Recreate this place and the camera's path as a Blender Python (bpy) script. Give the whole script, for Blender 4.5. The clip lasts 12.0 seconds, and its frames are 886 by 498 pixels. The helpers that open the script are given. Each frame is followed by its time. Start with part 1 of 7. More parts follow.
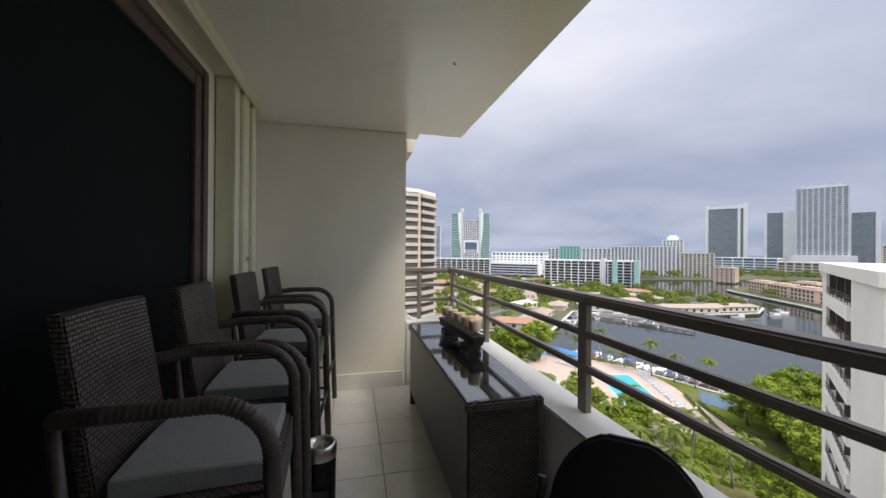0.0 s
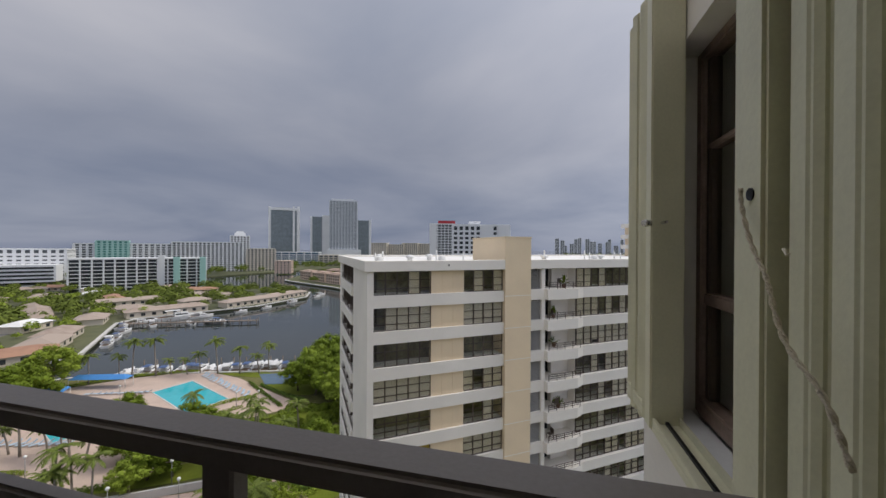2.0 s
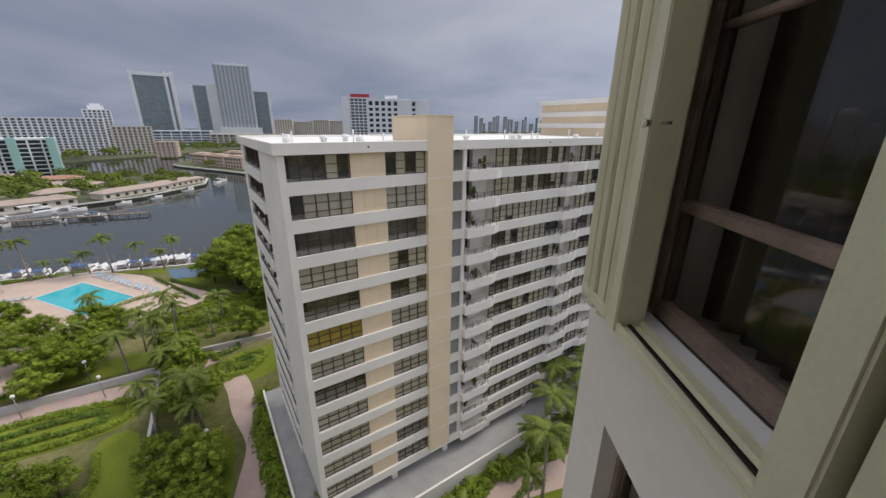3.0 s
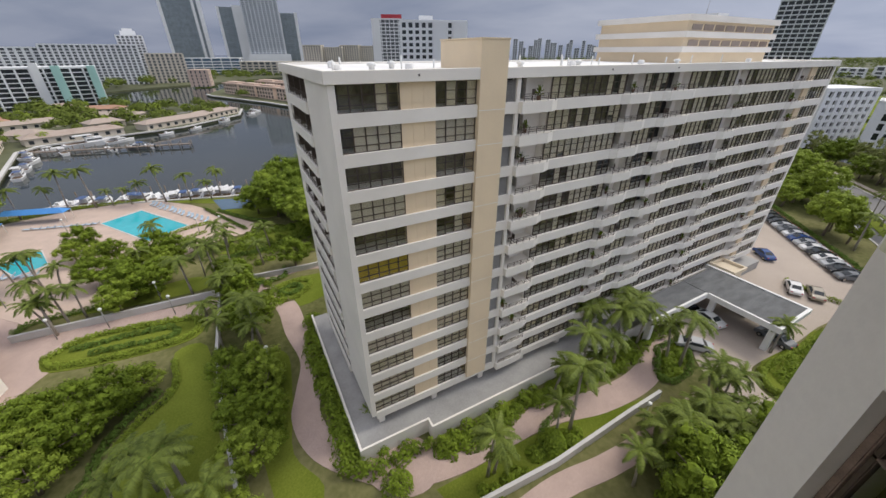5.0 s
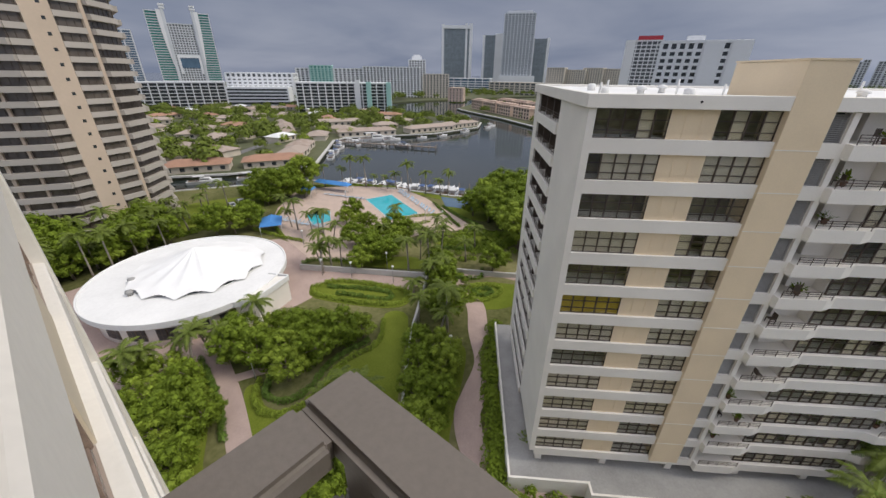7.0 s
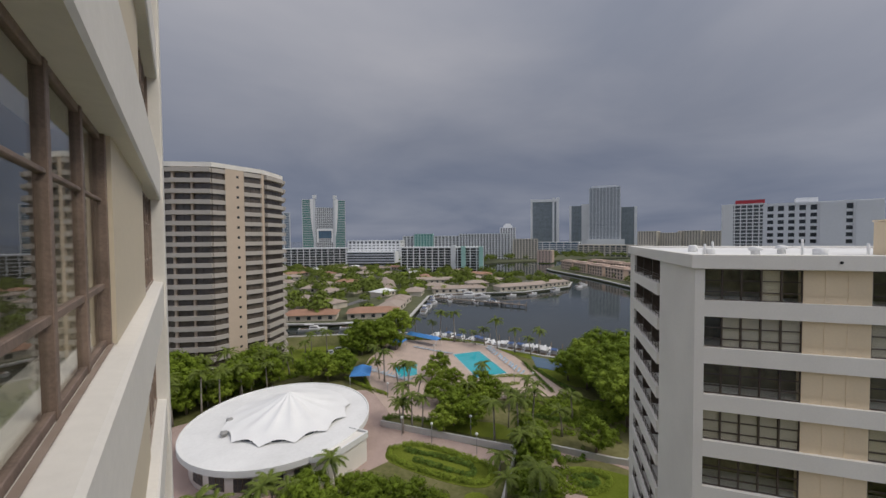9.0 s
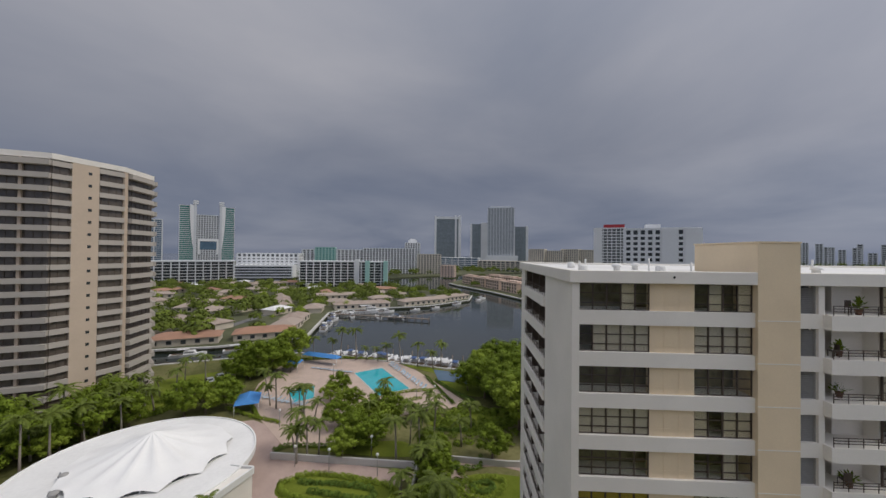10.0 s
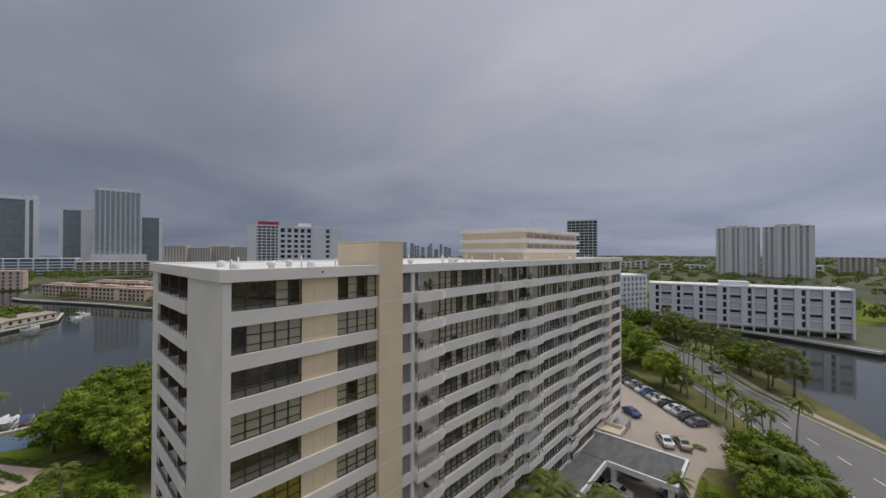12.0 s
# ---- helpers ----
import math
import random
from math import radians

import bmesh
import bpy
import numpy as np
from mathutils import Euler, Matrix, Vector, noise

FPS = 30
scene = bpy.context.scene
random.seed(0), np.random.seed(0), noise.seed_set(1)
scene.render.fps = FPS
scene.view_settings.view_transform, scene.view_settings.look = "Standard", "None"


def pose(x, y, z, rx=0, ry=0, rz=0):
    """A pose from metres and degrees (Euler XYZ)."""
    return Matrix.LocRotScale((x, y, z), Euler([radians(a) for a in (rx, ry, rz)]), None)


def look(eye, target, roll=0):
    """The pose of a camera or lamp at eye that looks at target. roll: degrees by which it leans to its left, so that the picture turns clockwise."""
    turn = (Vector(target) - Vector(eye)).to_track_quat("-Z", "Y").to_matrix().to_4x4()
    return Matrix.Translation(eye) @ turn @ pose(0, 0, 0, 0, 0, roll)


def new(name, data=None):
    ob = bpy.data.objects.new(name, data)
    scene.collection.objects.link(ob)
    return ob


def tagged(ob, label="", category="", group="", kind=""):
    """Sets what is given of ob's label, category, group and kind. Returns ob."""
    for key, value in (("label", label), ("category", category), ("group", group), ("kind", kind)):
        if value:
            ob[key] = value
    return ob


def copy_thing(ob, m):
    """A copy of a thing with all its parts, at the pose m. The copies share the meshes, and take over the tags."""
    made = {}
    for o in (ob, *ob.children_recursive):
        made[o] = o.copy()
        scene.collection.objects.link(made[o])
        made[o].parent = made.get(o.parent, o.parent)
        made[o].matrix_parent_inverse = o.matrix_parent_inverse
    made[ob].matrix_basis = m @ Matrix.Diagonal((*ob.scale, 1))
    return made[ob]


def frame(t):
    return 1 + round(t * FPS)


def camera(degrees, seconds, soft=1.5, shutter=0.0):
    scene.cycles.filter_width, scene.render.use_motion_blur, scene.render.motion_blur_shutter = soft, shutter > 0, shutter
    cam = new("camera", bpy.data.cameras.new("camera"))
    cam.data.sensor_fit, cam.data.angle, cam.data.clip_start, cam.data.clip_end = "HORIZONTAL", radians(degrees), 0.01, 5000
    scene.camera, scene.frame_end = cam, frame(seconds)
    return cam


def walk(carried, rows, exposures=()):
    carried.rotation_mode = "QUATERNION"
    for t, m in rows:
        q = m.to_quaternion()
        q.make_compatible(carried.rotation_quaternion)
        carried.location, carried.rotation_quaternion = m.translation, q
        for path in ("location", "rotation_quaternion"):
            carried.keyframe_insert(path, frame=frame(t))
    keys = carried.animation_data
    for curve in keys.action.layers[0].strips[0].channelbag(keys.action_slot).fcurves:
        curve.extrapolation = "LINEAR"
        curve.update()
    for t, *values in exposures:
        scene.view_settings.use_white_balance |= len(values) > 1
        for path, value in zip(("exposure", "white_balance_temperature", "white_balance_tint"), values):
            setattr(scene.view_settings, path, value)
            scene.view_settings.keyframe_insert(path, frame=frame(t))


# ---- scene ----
# ---- camera ----
cam = camera(101.4, 12.0)
PATH = [
    (0, (-0.945, 1.094, 1.253), (-0.473, 3.038, 1.257), 0.4),
    (0.5, (-0.877, 1.084, 1.258), (-0.009, 2.886, 1.263), 0.4),
    (1, (-0.777, 1.042, 1.262), (0.505, 2.576, 1.276), 0.3),
    (1.5, (-0.595, 0.956, 1.290), (1.100, 2.017, 1.292), 0.2),
    (2, (-0.423, 0.927, 1.334), (1.510, 1.437, 1.328), 0.3),
    (2.5, (-0.274, 1.000, 1.389), (1.686, 1.241, 1.078), 0.1),
    (3, (-0.126, 1.193, 1.435), (1.767, 1.262, 0.794), 0.4),
    (3.2, (-0.083, 1.275, 1.452), (1.767, 1.319, 0.695), 0.1),
    (5, (-0.073, 2.551, 1.406), (1.670, 2.768, 0.449), 0.1),
    (5.5, (-0.077, 3.000, 1.415), (1.625, 3.434, 0.460), 0.2),
    (6, (-0.140, 3.510, 1.436), (1.496, 4.152, 0.480), 0.5),
    (6.5, (-0.151, 3.981, 1.429), (1.351, 4.890, 0.472), 0.4),
    (6.8, (-0.160, 4.237, 1.388), (1.259, 5.303, 0.465), 0.3),
    (7, (-0.146, 4.354, 1.383), (1.235, 5.507, 0.506), 0.7),
    (7.1, (-0.161, 4.389, 1.383), (1.206, 5.587, 0.545), 0.5),
    (7.5, (-0.262, 4.532, 1.395), (0.970, 5.961, 0.733), 0.7),
    (7.7, (-0.272, 4.530, 1.408), (0.853, 6.083, 0.840), 0.7),
    (9.3, (-0.060, 4.540, 1.386), (1.175, 6.114, 1.400), 0.8),
    (9.5, (-0.060, 4.501, 1.386), (1.270, 5.995, 1.405), 0.7),
    (10, (-0.060, 4.426, 1.388), (1.494, 5.685, 1.409), 0.6),
    (10.5, (-0.060, 4.308, 1.400), (1.689, 5.279, 1.422), 0.5),
    (11, (-0.060, 4.269, 1.434), (1.856, 4.840, 1.455), 0.1),
    (11.2, (-0.060, 4.270, 1.433), (1.900, 4.668, 1.453), 0.2),
    (11.5, (-0.060, 4.350, 1.441), (1.938, 4.435, 1.457), 0.0),
    (12, (-0.060, 4.430, 1.410), (1.897, 4.017, 1.427), 0.1),
]
walk(cam, [(r[0], look(*r[1:])) for r in PATH],
     [(0, 1.14), (0.5, 0.95), (1.0, 0.55), (1.5, 0.24), (2.5, 0.27), (3.2, 0.44), (5, 0.44), (7, 0.30), (7.7, 0.05), (9.3, -0.12), (10.5, -0.14), (12, -0.12)])

# ---- world, sun ----
SUN_EL, SUN_AZ = radians(50), radians(147)
world = bpy.data.worlds.new("overcast_sky")
scene.world = world
world.use_nodes = True
wt = world.node_tree
wt.nodes.clear()


def wnode(kind, **props):
    n = wt.nodes.new(kind)
    for k, v in props.items():
        if k == "sky_type":
            n.sky_type = v
        elif k == "operation":
            n.operation = v
        elif k == "blend_type":
            n.blend_type = v
    return n


wl = wt.links.new
tc = wnode("ShaderNodeTexCoord")
sep = wnode("ShaderNodeSeparateXYZ")
wl(tc.outputs["Generated"], sep.inputs[0])
up = wnode("ShaderNodeMath", operation="MAXIMUM")
wl(sep.outputs["Z"], up.inputs[0])
up.inputs[1].default_value = 0.0
lift = wnode("ShaderNodeMath", operation="ADD")
wl(up.outputs[0], lift.inputs[0])
lift.inputs[1].default_value = 0.16
flat = wnode("ShaderNodeVectorMath", operation="DIVIDE")
wl(tc.outputs["Generated"], flat.inputs[0])
wl(lift.outputs[0], flat.inputs[1])
clouds = wnode("ShaderNodeTexNoise")
clouds.inputs["Scale"].default_value = 0.62
clouds.inputs["Detail"].default_value = 6.0
clouds.inputs["Roughness"].default_value = 0.5
clouds.inputs["Distortion"].default_value = 0.35
wl(flat.outputs[0], clouds.inputs["Vector"])
ramp = wnode("ShaderNodeValToRGB")
ramp.color_ramp.elements[0].position, ramp.color_ramp.elements[0].color = 0.30, (0.181, 0.205, 0.277, 1)
ramp.color_ramp.elements[1].position, ramp.color_ramp.elements[1].color = 0.78, (0.362, 0.365, 0.415, 1)
wl(clouds.outputs["Fac"], ramp.inputs["Fac"])
# an overcast sky brightens towards the zenith
grad = wnode("ShaderNodeValToRGB")
for pos, col in ((0.25, (0.86, 0.88, 0.90)), (0.60, (1.5, 1.46, 1.36))):
    grad.color_ramp.elements.new(pos).color = (*col, 1)
grad.color_ramp.elements[0].color = (0.74, 0.79, 0.86, 1)
grad.color_ramp.elements[-1].color = (3.0, 2.78, 2.4, 1)
wl(up.outputs[0], grad.inputs["Fac"])
mul = wnode("ShaderNodeVectorMath", operation="MULTIPLY")
wl(ramp.outputs["Color"], mul.inputs[0])
wl(grad.outputs["Color"], mul.inputs[1])
# and towards the clearing in the south-west
side = wnode("ShaderNodeVectorMath", operation="DOT_PRODUCT")
wl(tc.outputs["Generated"], side.inputs[0])
side.inputs[1].default_value = (-0.5, -0.866, 0.0)
glow = wnode("ShaderNodeMapRange")
glow.inputs["From Min"].default_value, glow.inputs["From Max"].default_value = -0.7, 1.0
glow.inputs["To Min"].default_value, glow.inputs["To Max"].default_value = 1.0, 1.8
wl(side.outputs["Value"], glow.inputs["Value"])
mul2 = wnode("ShaderNodeVectorMath", operation="MULTIPLY")
wl(mul.outputs[0], mul2.inputs[0])
wl(glow.outputs["Result"], mul2.inputs[1])
sky = wnode("ShaderNodeTexSky", sky_type="NISHITA")
sky.sun_disc = False
sky.sun_elevation, sky.sun_rotation = SUN_EL, SUN_AZ
bg_sky, bg_cloud = wnode("ShaderNodeBackground"), wnode("ShaderNodeBackground")
wl(sky.outputs[0], bg_sky.inputs[0])
bg_sky.inputs[1].default_value = 0.05
wl(mul2.outputs[0], bg_cloud.inputs[0])
bg_cloud.inputs[1].default_value = 1.0
mixw = wnode("ShaderNodeMixShader")
mixw.inputs[0].default_value = 0.95
wl(bg_sky.outputs[0], mixw.inputs[1])
wl(bg_cloud.outputs[0], mixw.inputs[2])
wout = wnode("ShaderNodeOutputWorld")
wl(mixw.outputs[0], wout.inputs[0])

sun = new("sun", bpy.data.lights.new("sun", "SUN"))
sun.data.energy, sun.data.angle, sun.data.color = 1.5, radians(20), (1.0, 0.93, 0.80)
sun.matrix_world = look((80 * math.cos(SUN_EL) * math.sin(SUN_AZ), 80 * math.cos(SUN_EL) * math.cos(SUN_AZ), 80 * math.sin(SUN_EL)), (0, 0, 0))

# ---- materials ----
MATS = {}


def material(name, color, rough=0.7, metal=0.0, var=0.15, scale=3.0, fine=40.0, bump=0.1, island=0.0, rnd=0.0, spec=0.5, stretch=(1, 1, 1), second=None):
    """A surface with broad stains, fine grain and relief, in object space."""
    m = bpy.data.materials.new(name)
    m.use_nodes = True
    t = m.node_tree
    p = t.nodes["Principled BSDF"]
    tcn, mp = t.nodes.new("ShaderNodeTexCoord"), t.nodes.new("ShaderNodeMapping")
    mp.inputs["Scale"].default_value = stretch
    t.links.new(tcn.outputs["Object"], mp.inputs[0])
    broad, grain = t.nodes.new("ShaderNodeTexNoise"), t.nodes.new("ShaderNodeTexNoise")
    for n, s, d in ((broad, scale, 5), (grain, fine, 3)):
        n.inputs["Scale"].default_value, n.inputs["Detail"].default_value = s, d
        t.links.new(mp.outputs[0], n.inputs["Vector"])
    add = t.nodes.new("ShaderNodeMath")
    add.operation = "MULTIPLY_ADD"
    add.inputs[1].default_value = 0.45
    t.links.new(grain.outputs["Fac"], add.inputs[0])
    t.links.new(broad.outputs["Fac"], add.inputs[2])
    last = add.outputs[0]
    if island or rnd:
        geo = t.nodes.new("ShaderNodeNewGeometry" if island else "ShaderNodeObjectInfo")
        a2 = t.nodes.new("ShaderNodeMath")
        a2.operation = "MULTIPLY_ADD"
        a2.inputs[1].default_value = island or rnd
        t.links.new(geo.outputs["Random Per Island" if island else "Random"], a2.inputs[0])
        t.links.new(last, a2.inputs[2])
        last = a2.outputs[0]
    r = t.nodes.new("ShaderNodeValToRGB")
    dark = [c * (1 - var) for c in color]
    light = [min(1, c * (1 + var)) for c in (second or color)]
    r.color_ramp.elements[0].position, r.color_ramp.elements[0].color = 0.42, (*dark, 1)
    r.color_ramp.elements[1].position, r.color_ramp.elements[1].color = 1.05 if (island or rnd) else 0.98, (*light, 1)
    t.links.new(last, r.inputs["Fac"])
    t.links.new(r.outputs["Color"], p.inputs["Base Color"])
    p.inputs["Roughness"].default_value, p.inputs["Metallic"].default_value = rough, metal
    p.inputs["Specular IOR Level"].default_value = spec
    if bump:
        b = t.nodes.new("ShaderNodeBump")
        b.inputs["Strength"].default_value, b.inputs["Distance"].default_value = bump, 0.02
        t.links.new(grain.outputs["Fac"], b.inputs["Height"])
        t.links.new(b.outputs[0], p.inputs["Normal"])
    MATS[name] = m
    return m


def glass_material(name, tint, ior=1.5, rough=0.02):
    m = bpy.data.materials.new(name)
    m.use_nodes = True
    t = m.node_tree
    t.nodes.remove(t.nodes["Principled BSDF"])
    out = t.nodes["Material Output"]
    tr, gl, fr, mx = (t.nodes.new(k) for k in ("ShaderNodeBsdfTransparent", "ShaderNodeBsdfGlossy", "ShaderNodeLayerWeight", "ShaderNodeMixShader"))
    tr.inputs[0].default_value = (*tint, 1)
    gl.inputs["Roughness"].default_value = rough
    # gloss rises towards grazing, alike on both faces of the sheet
    r0 = ((ior - 1) / (ior + 1)) ** 2
    fr.inputs["Blend"].default_value = 0.5
    pw, sc = t.nodes.new("ShaderNodeMath"), t.nodes.new("ShaderNodeMath")
    pw.operation, sc.operation = "POWER", "MULTIPLY_ADD"
    pw.inputs[1].default_value = 5.0
    sc.inputs[1].default_value, sc.inputs[2].default_value = 1 - r0, r0
    t.links.new(fr.outputs["Facing"], pw.inputs[0])
    t.links.new(pw.outputs[0], sc.inputs[0])
    t.links.new(sc.outputs[0], mx.inputs[0])
    t.links.new(tr.outputs[0], mx.inputs[1])
    t.links.new(gl.outputs[0], mx.inputs[2])
    t.links.new(mx.outputs[0], out.inputs[0])
    return m


def wicker_material(name, color, scale):
    """Woven flat cane: alternating over-and-under strands."""
    m = material(name, color, rough=0.32, var=0.35, scale=2.0, fine=60, bump=0)
    t = m.node_tree
    p = t.nodes["Principled BSDF"]
    tcn, geo = t.nodes.new("ShaderNodeTexCoord"), t.nodes.new("ShaderNodeMapping")
    geo.inputs["Scale"].default_value = (scale, scale, scale)
    t.links.new(tcn.outputs["Object"], geo.inputs[0])
    sx = t.nodes.new("ShaderNodeSeparateXYZ")
    t.links.new(geo.outputs[0], sx.inputs[0])
    s = t.nodes.new("ShaderNodeMath")
    s.operation = "ADD"
    t.links.new(sx.outputs["X"], s.inputs[0])
    t.links.new(sx.outputs["Y"], s.inputs[1])
    cmb = t.nodes.new("ShaderNodeCombineXYZ")
    t.links.new(s.outputs[0], cmb.inputs["X"])
    t.links.new(sx.outputs["Z"], cmb.inputs["Y"])
    br = t.nodes.new("ShaderNodeTexBrick")
    br.offset = 0.5
    br.inputs["Scale"].default_value = 1.0
    br.inputs["Brick Width"].default_value, br.inputs["Row Height"].default_value = 0.9, 0.46
    br.inputs["Mortar Size"].default_value, br.inputs["Mortar Smooth"].default_value = 0.13, 0.9
    t.links.new(cmb.outputs[0], br.inputs["Vector"])
    br.inputs["Color1"].default_value = (*[c * 1.25 for c in color], 1)
    br.inputs["Color2"].default_value = (*[c * 0.8 for c in color], 1)
    br.inputs["Mortar"].default_value = (*[c * 0.06 for c in color], 1)
    t.links.new(br.outputs["Color"], p.inputs["Base Color"])
    b = t.nodes.new("ShaderNodeBump")
    b.invert = True
    b.inputs["Strength"].default_value, b.inputs["Distance"].default_value = 0.9, 0.006
    t.links.new(br.outputs["Fac"], b.inputs["Height"])
    t.links.new(b.outputs[0], p.inputs["Normal"])
    return m


def paver_material(name, c1, c2, mortar, size):
    m = material(name, c1, rough=0.85, var=0.2, scale=0.4, fine=8, bump=0)
    t = m.node_tree
    p = t.nodes["Principled BSDF"]
    base = p.inputs["Base Color"].links[0].from_socket
    tcn = t.nodes.new("ShaderNodeTexCoord")
    br = t.nodes.new("ShaderNodeTexBrick")
    br.inputs["Scale"].default_value = 1.0 / size
    br.inputs["Mortar Size"].default_value = 0.03
    br.inputs["Color1"].default_value, br.inputs["Color2"].default_value, br.inputs["Mortar"].default_value = (*c1, 1), (*c2, 1), (*mortar, 1)
    t.links.new(tcn.outputs["Object"], br.inputs["Vector"])
    mx = t.nodes.new("ShaderNodeMix")
    mx.data_type = "RGBA"
    mx.inputs["Factor"].default_value = 0.5
    t.links.new(base, mx.inputs["A"])
    t.links.new(br.outputs["Color"], mx.inputs["B"])
    t.links.new(mx.outputs["Result"], p.inputs["Base Color"])
    return m


def water_material(name, color, scale, bump, rough=0.06):
    m = material(name, color, rough=rough, var=0.2, scale=0.02, fine=scale, bump=bump, spec=0.5)
    return m


white_paint = material("white_paint", (0.76, 0.76, 0.75), 0.75, var=0.06, scale=0.35, fine=30, bump=0.06)
white_stucco = material("white_stucco", (0.82, 0.785, 0.73), 0.85, var=0.07, scale=0.25, fine=12, bump=0.15)
beige_stucco = material("beige_stucco", (0.78, 0.64, 0.45), 0.85, var=0.08, scale=0.3, fine=12, bump=0.15)
cream_stucco = material("cream_stucco", (0.70, 0.61, 0.47), 0.85, var=0.06, scale=0.3, fine=14, bump=0.12)
wall_cream = material("wall_cream", (0.86, 0.82, 0.72), 0.8, var=0.06, scale=0.8, fine=90, bump=0.12)
ceiling_paint = material("ceiling_paint", (0.87, 0.83, 0.75), 0.26, var=0.06, scale=0.7, fine=60, bump=0.05)
patch_gloss = material("patch_gloss", (0.87, 0.83, 0.75), 0.13, var=0.05, scale=4, fine=30, bump=0.04)
bronze = material("bronze_rail", (0.225, 0.195, 0.172), 0.42, 0.0, var=0.15, scale=2, fine=120, bump=0.04)
frame_brown = material("frame_brown", (0.085, 0.062, 0.047), 0.5, var=0.3, scale=3, fine=60, bump=0.1)
frame_worn = material("frame_worn", (0.24, 0.175, 0.14), 0.6, var=0.4, scale=5, fine=60, bump=0.12)
shutter_cream = material("shutter_cream", (0.68, 0.66, 0.48), 0.45, var=0.1, scale=3, fine=80, bump=0.04)
# near-black base colour carries the dark of the room behind the door
unlit_door = material("unlit_door", (0.004, 0.007, 0.007), 0.7, spec=0.12, var=0.4, scale=1, fine=300, bump=0.08)
tile_floor = material("tile_floor", (0.84, 0.81, 0.76), 0.17, var=0.08, scale=5, fine=50, bump=0.03, rnd=0.12)
grout = material("grout", (0.36, 0.34, 0.31), 0.9, var=0.2, scale=8)
wicker = wicker_material("wicker_dark", (0.115, 0.095, 0.09), 42)
wicker_plain = material("cane_wrap", (0.062, 0.048, 0.042), 0.45, var=0.4, scale=20, fine=60, bump=0.12, stretch=(1.6, 0.3, 1))
cushion_grey = material("cushion_grey", (0.27, 0.29, 0.30), 0.95, var=0.1, scale=6, fine=220, bump=0.2)
black_vinyl = material("black_vinyl", (0.012, 0.012, 0.012), 0.35, var=0.2, scale=4, fine=90, bump=0.06)
black_metal = material("black_metal", (0.015, 0.015, 0.016), 0.35, 0.5, var=0.2)
steel = material("brushed_steel", (0.62, 0.62, 0.60), 0.22, 1.0, var=0.08, fine=90, stretch=(1, 1, 12))
candle_wax = material("candle_wax", (0.72, 0.58, 0.43), 0.6, var=0.08)
wood_black = material("wood_black", (0.03, 0.027, 0.025), 0.6, var=0.5, scale=8, fine=60, bump=0.4)
rope_mat = material("rope", (0.62, 0.55, 0.42), 0.9, var=0.2, fine=200, bump=0.4)
clear_glass = glass_material("clear_glass", (0.80, 0.84, 0.84))
window_glass = glass_material("window_glass", (0.93, 0.94, 0.92), 1.5)
table_glass = glass_material("table_glass", (0.80, 0.84, 0.84), 2.3, 0.01)
# shade of unlit interiors, put into the base colour
room_shade = material("room_shade", (0.10, 0.086, 0.058), 0.9, var=0.6, scale=0.6, fine=3)
# brown-green of dimly lit interiors, put into the colour
room_dim_lit = material("room_dim_lit", (0.15, 0.12, 0.06), 0.9, var=0.6, scale=0.5, fine=2.5, second=(0.26, 0.23, 0.14))
blind_mat = material("window_blind", (0.80, 0.68, 0.47), 0.9, var=0.12, scale=0.8, fine=10, rnd=0.35, second=(0.58, 0.52, 0.43))
curtain_mat = material("curtain_brown", (0.085, 0.06, 0.045), 0.9, var=0.3, scale=3, fine=30)
amber_blind = material("amber_blind", (0.50, 0.36, 0.05), 0.8, var=0.2, scale=1, fine=8)
roof_white = material("roof_white", (0.78, 0.78, 0.77), 0.8, var=0.1, scale=0.15, fine=2.5, bump=0.1)
tent_white = material("tent_white", (0.86, 0.86, 0.85), 0.7, var=0.04, scale=0.3, fine=4, bump=0)
concrete = material("concrete", (0.34, 0.335, 0.325), 0.9, var=0.2, scale=0.3, fine=6, bump=0.15)
roof_grey = material("roof_grey", (0.13, 0.135, 0.14), 0.9, var=0.35, scale=0.35, fine=4, bump=0.2, stretch=(1, 3, 1))
lawn_mat = material("lawn", (0.105, 0.15, 0.013), 0.95, spec=0.1, var=0.3, scale=0.12, fine=5, bump=0.4, second=(0.165, 0.195, 0.03))
ground_mat = material("planted_ground", (0.07, 0.098, 0.012), 0.95, spec=0.1, var=0.4, scale=0.07, fine=1.5, bump=0.4, second=(0.16, 0.15, 0.07))
soil_mat = material("soil", (0.13, 0.09, 0.06), 0.95, var=0.4, scale=0.5, fine=6, bump=0.4)
paver = paver_material("pink_pavers", (0.49, 0.37, 0.325), (0.40, 0.295, 0.26), (0.28, 0.22, 0.2), 0.45)
deck_mat = paver_material("pool_deck", (0.55, 0.43, 0.36), (0.50, 0.39, 0.33), (0.38, 0.3, 0.26), 0.6)
asphalt = material("asphalt", (0.17, 0.165, 0.165), 0.9, var=0.15, scale=0.1, fine=5, bump=0.2)
lot_mat = material("parking_concrete", (0.40, 0.34, 0.29), 0.9, var=0.12, scale=0.1, fine=5, bump=0.1)
road_white = material("road_white", (0.7, 0.7, 0.68), 0.8, var=0.1)
kerb_mat = material("kerb", (0.55, 0.54, 0.52), 0.9, var=0.12, scale=0.5)
water_mat = water_material("harbour_water", (0.034, 0.042, 0.040), 0.9, 0.22, 0.07)
pool_mat = water_material("pool_water", (0.045, 0.43, 0.50), 1.2, 0.05, 0.05)
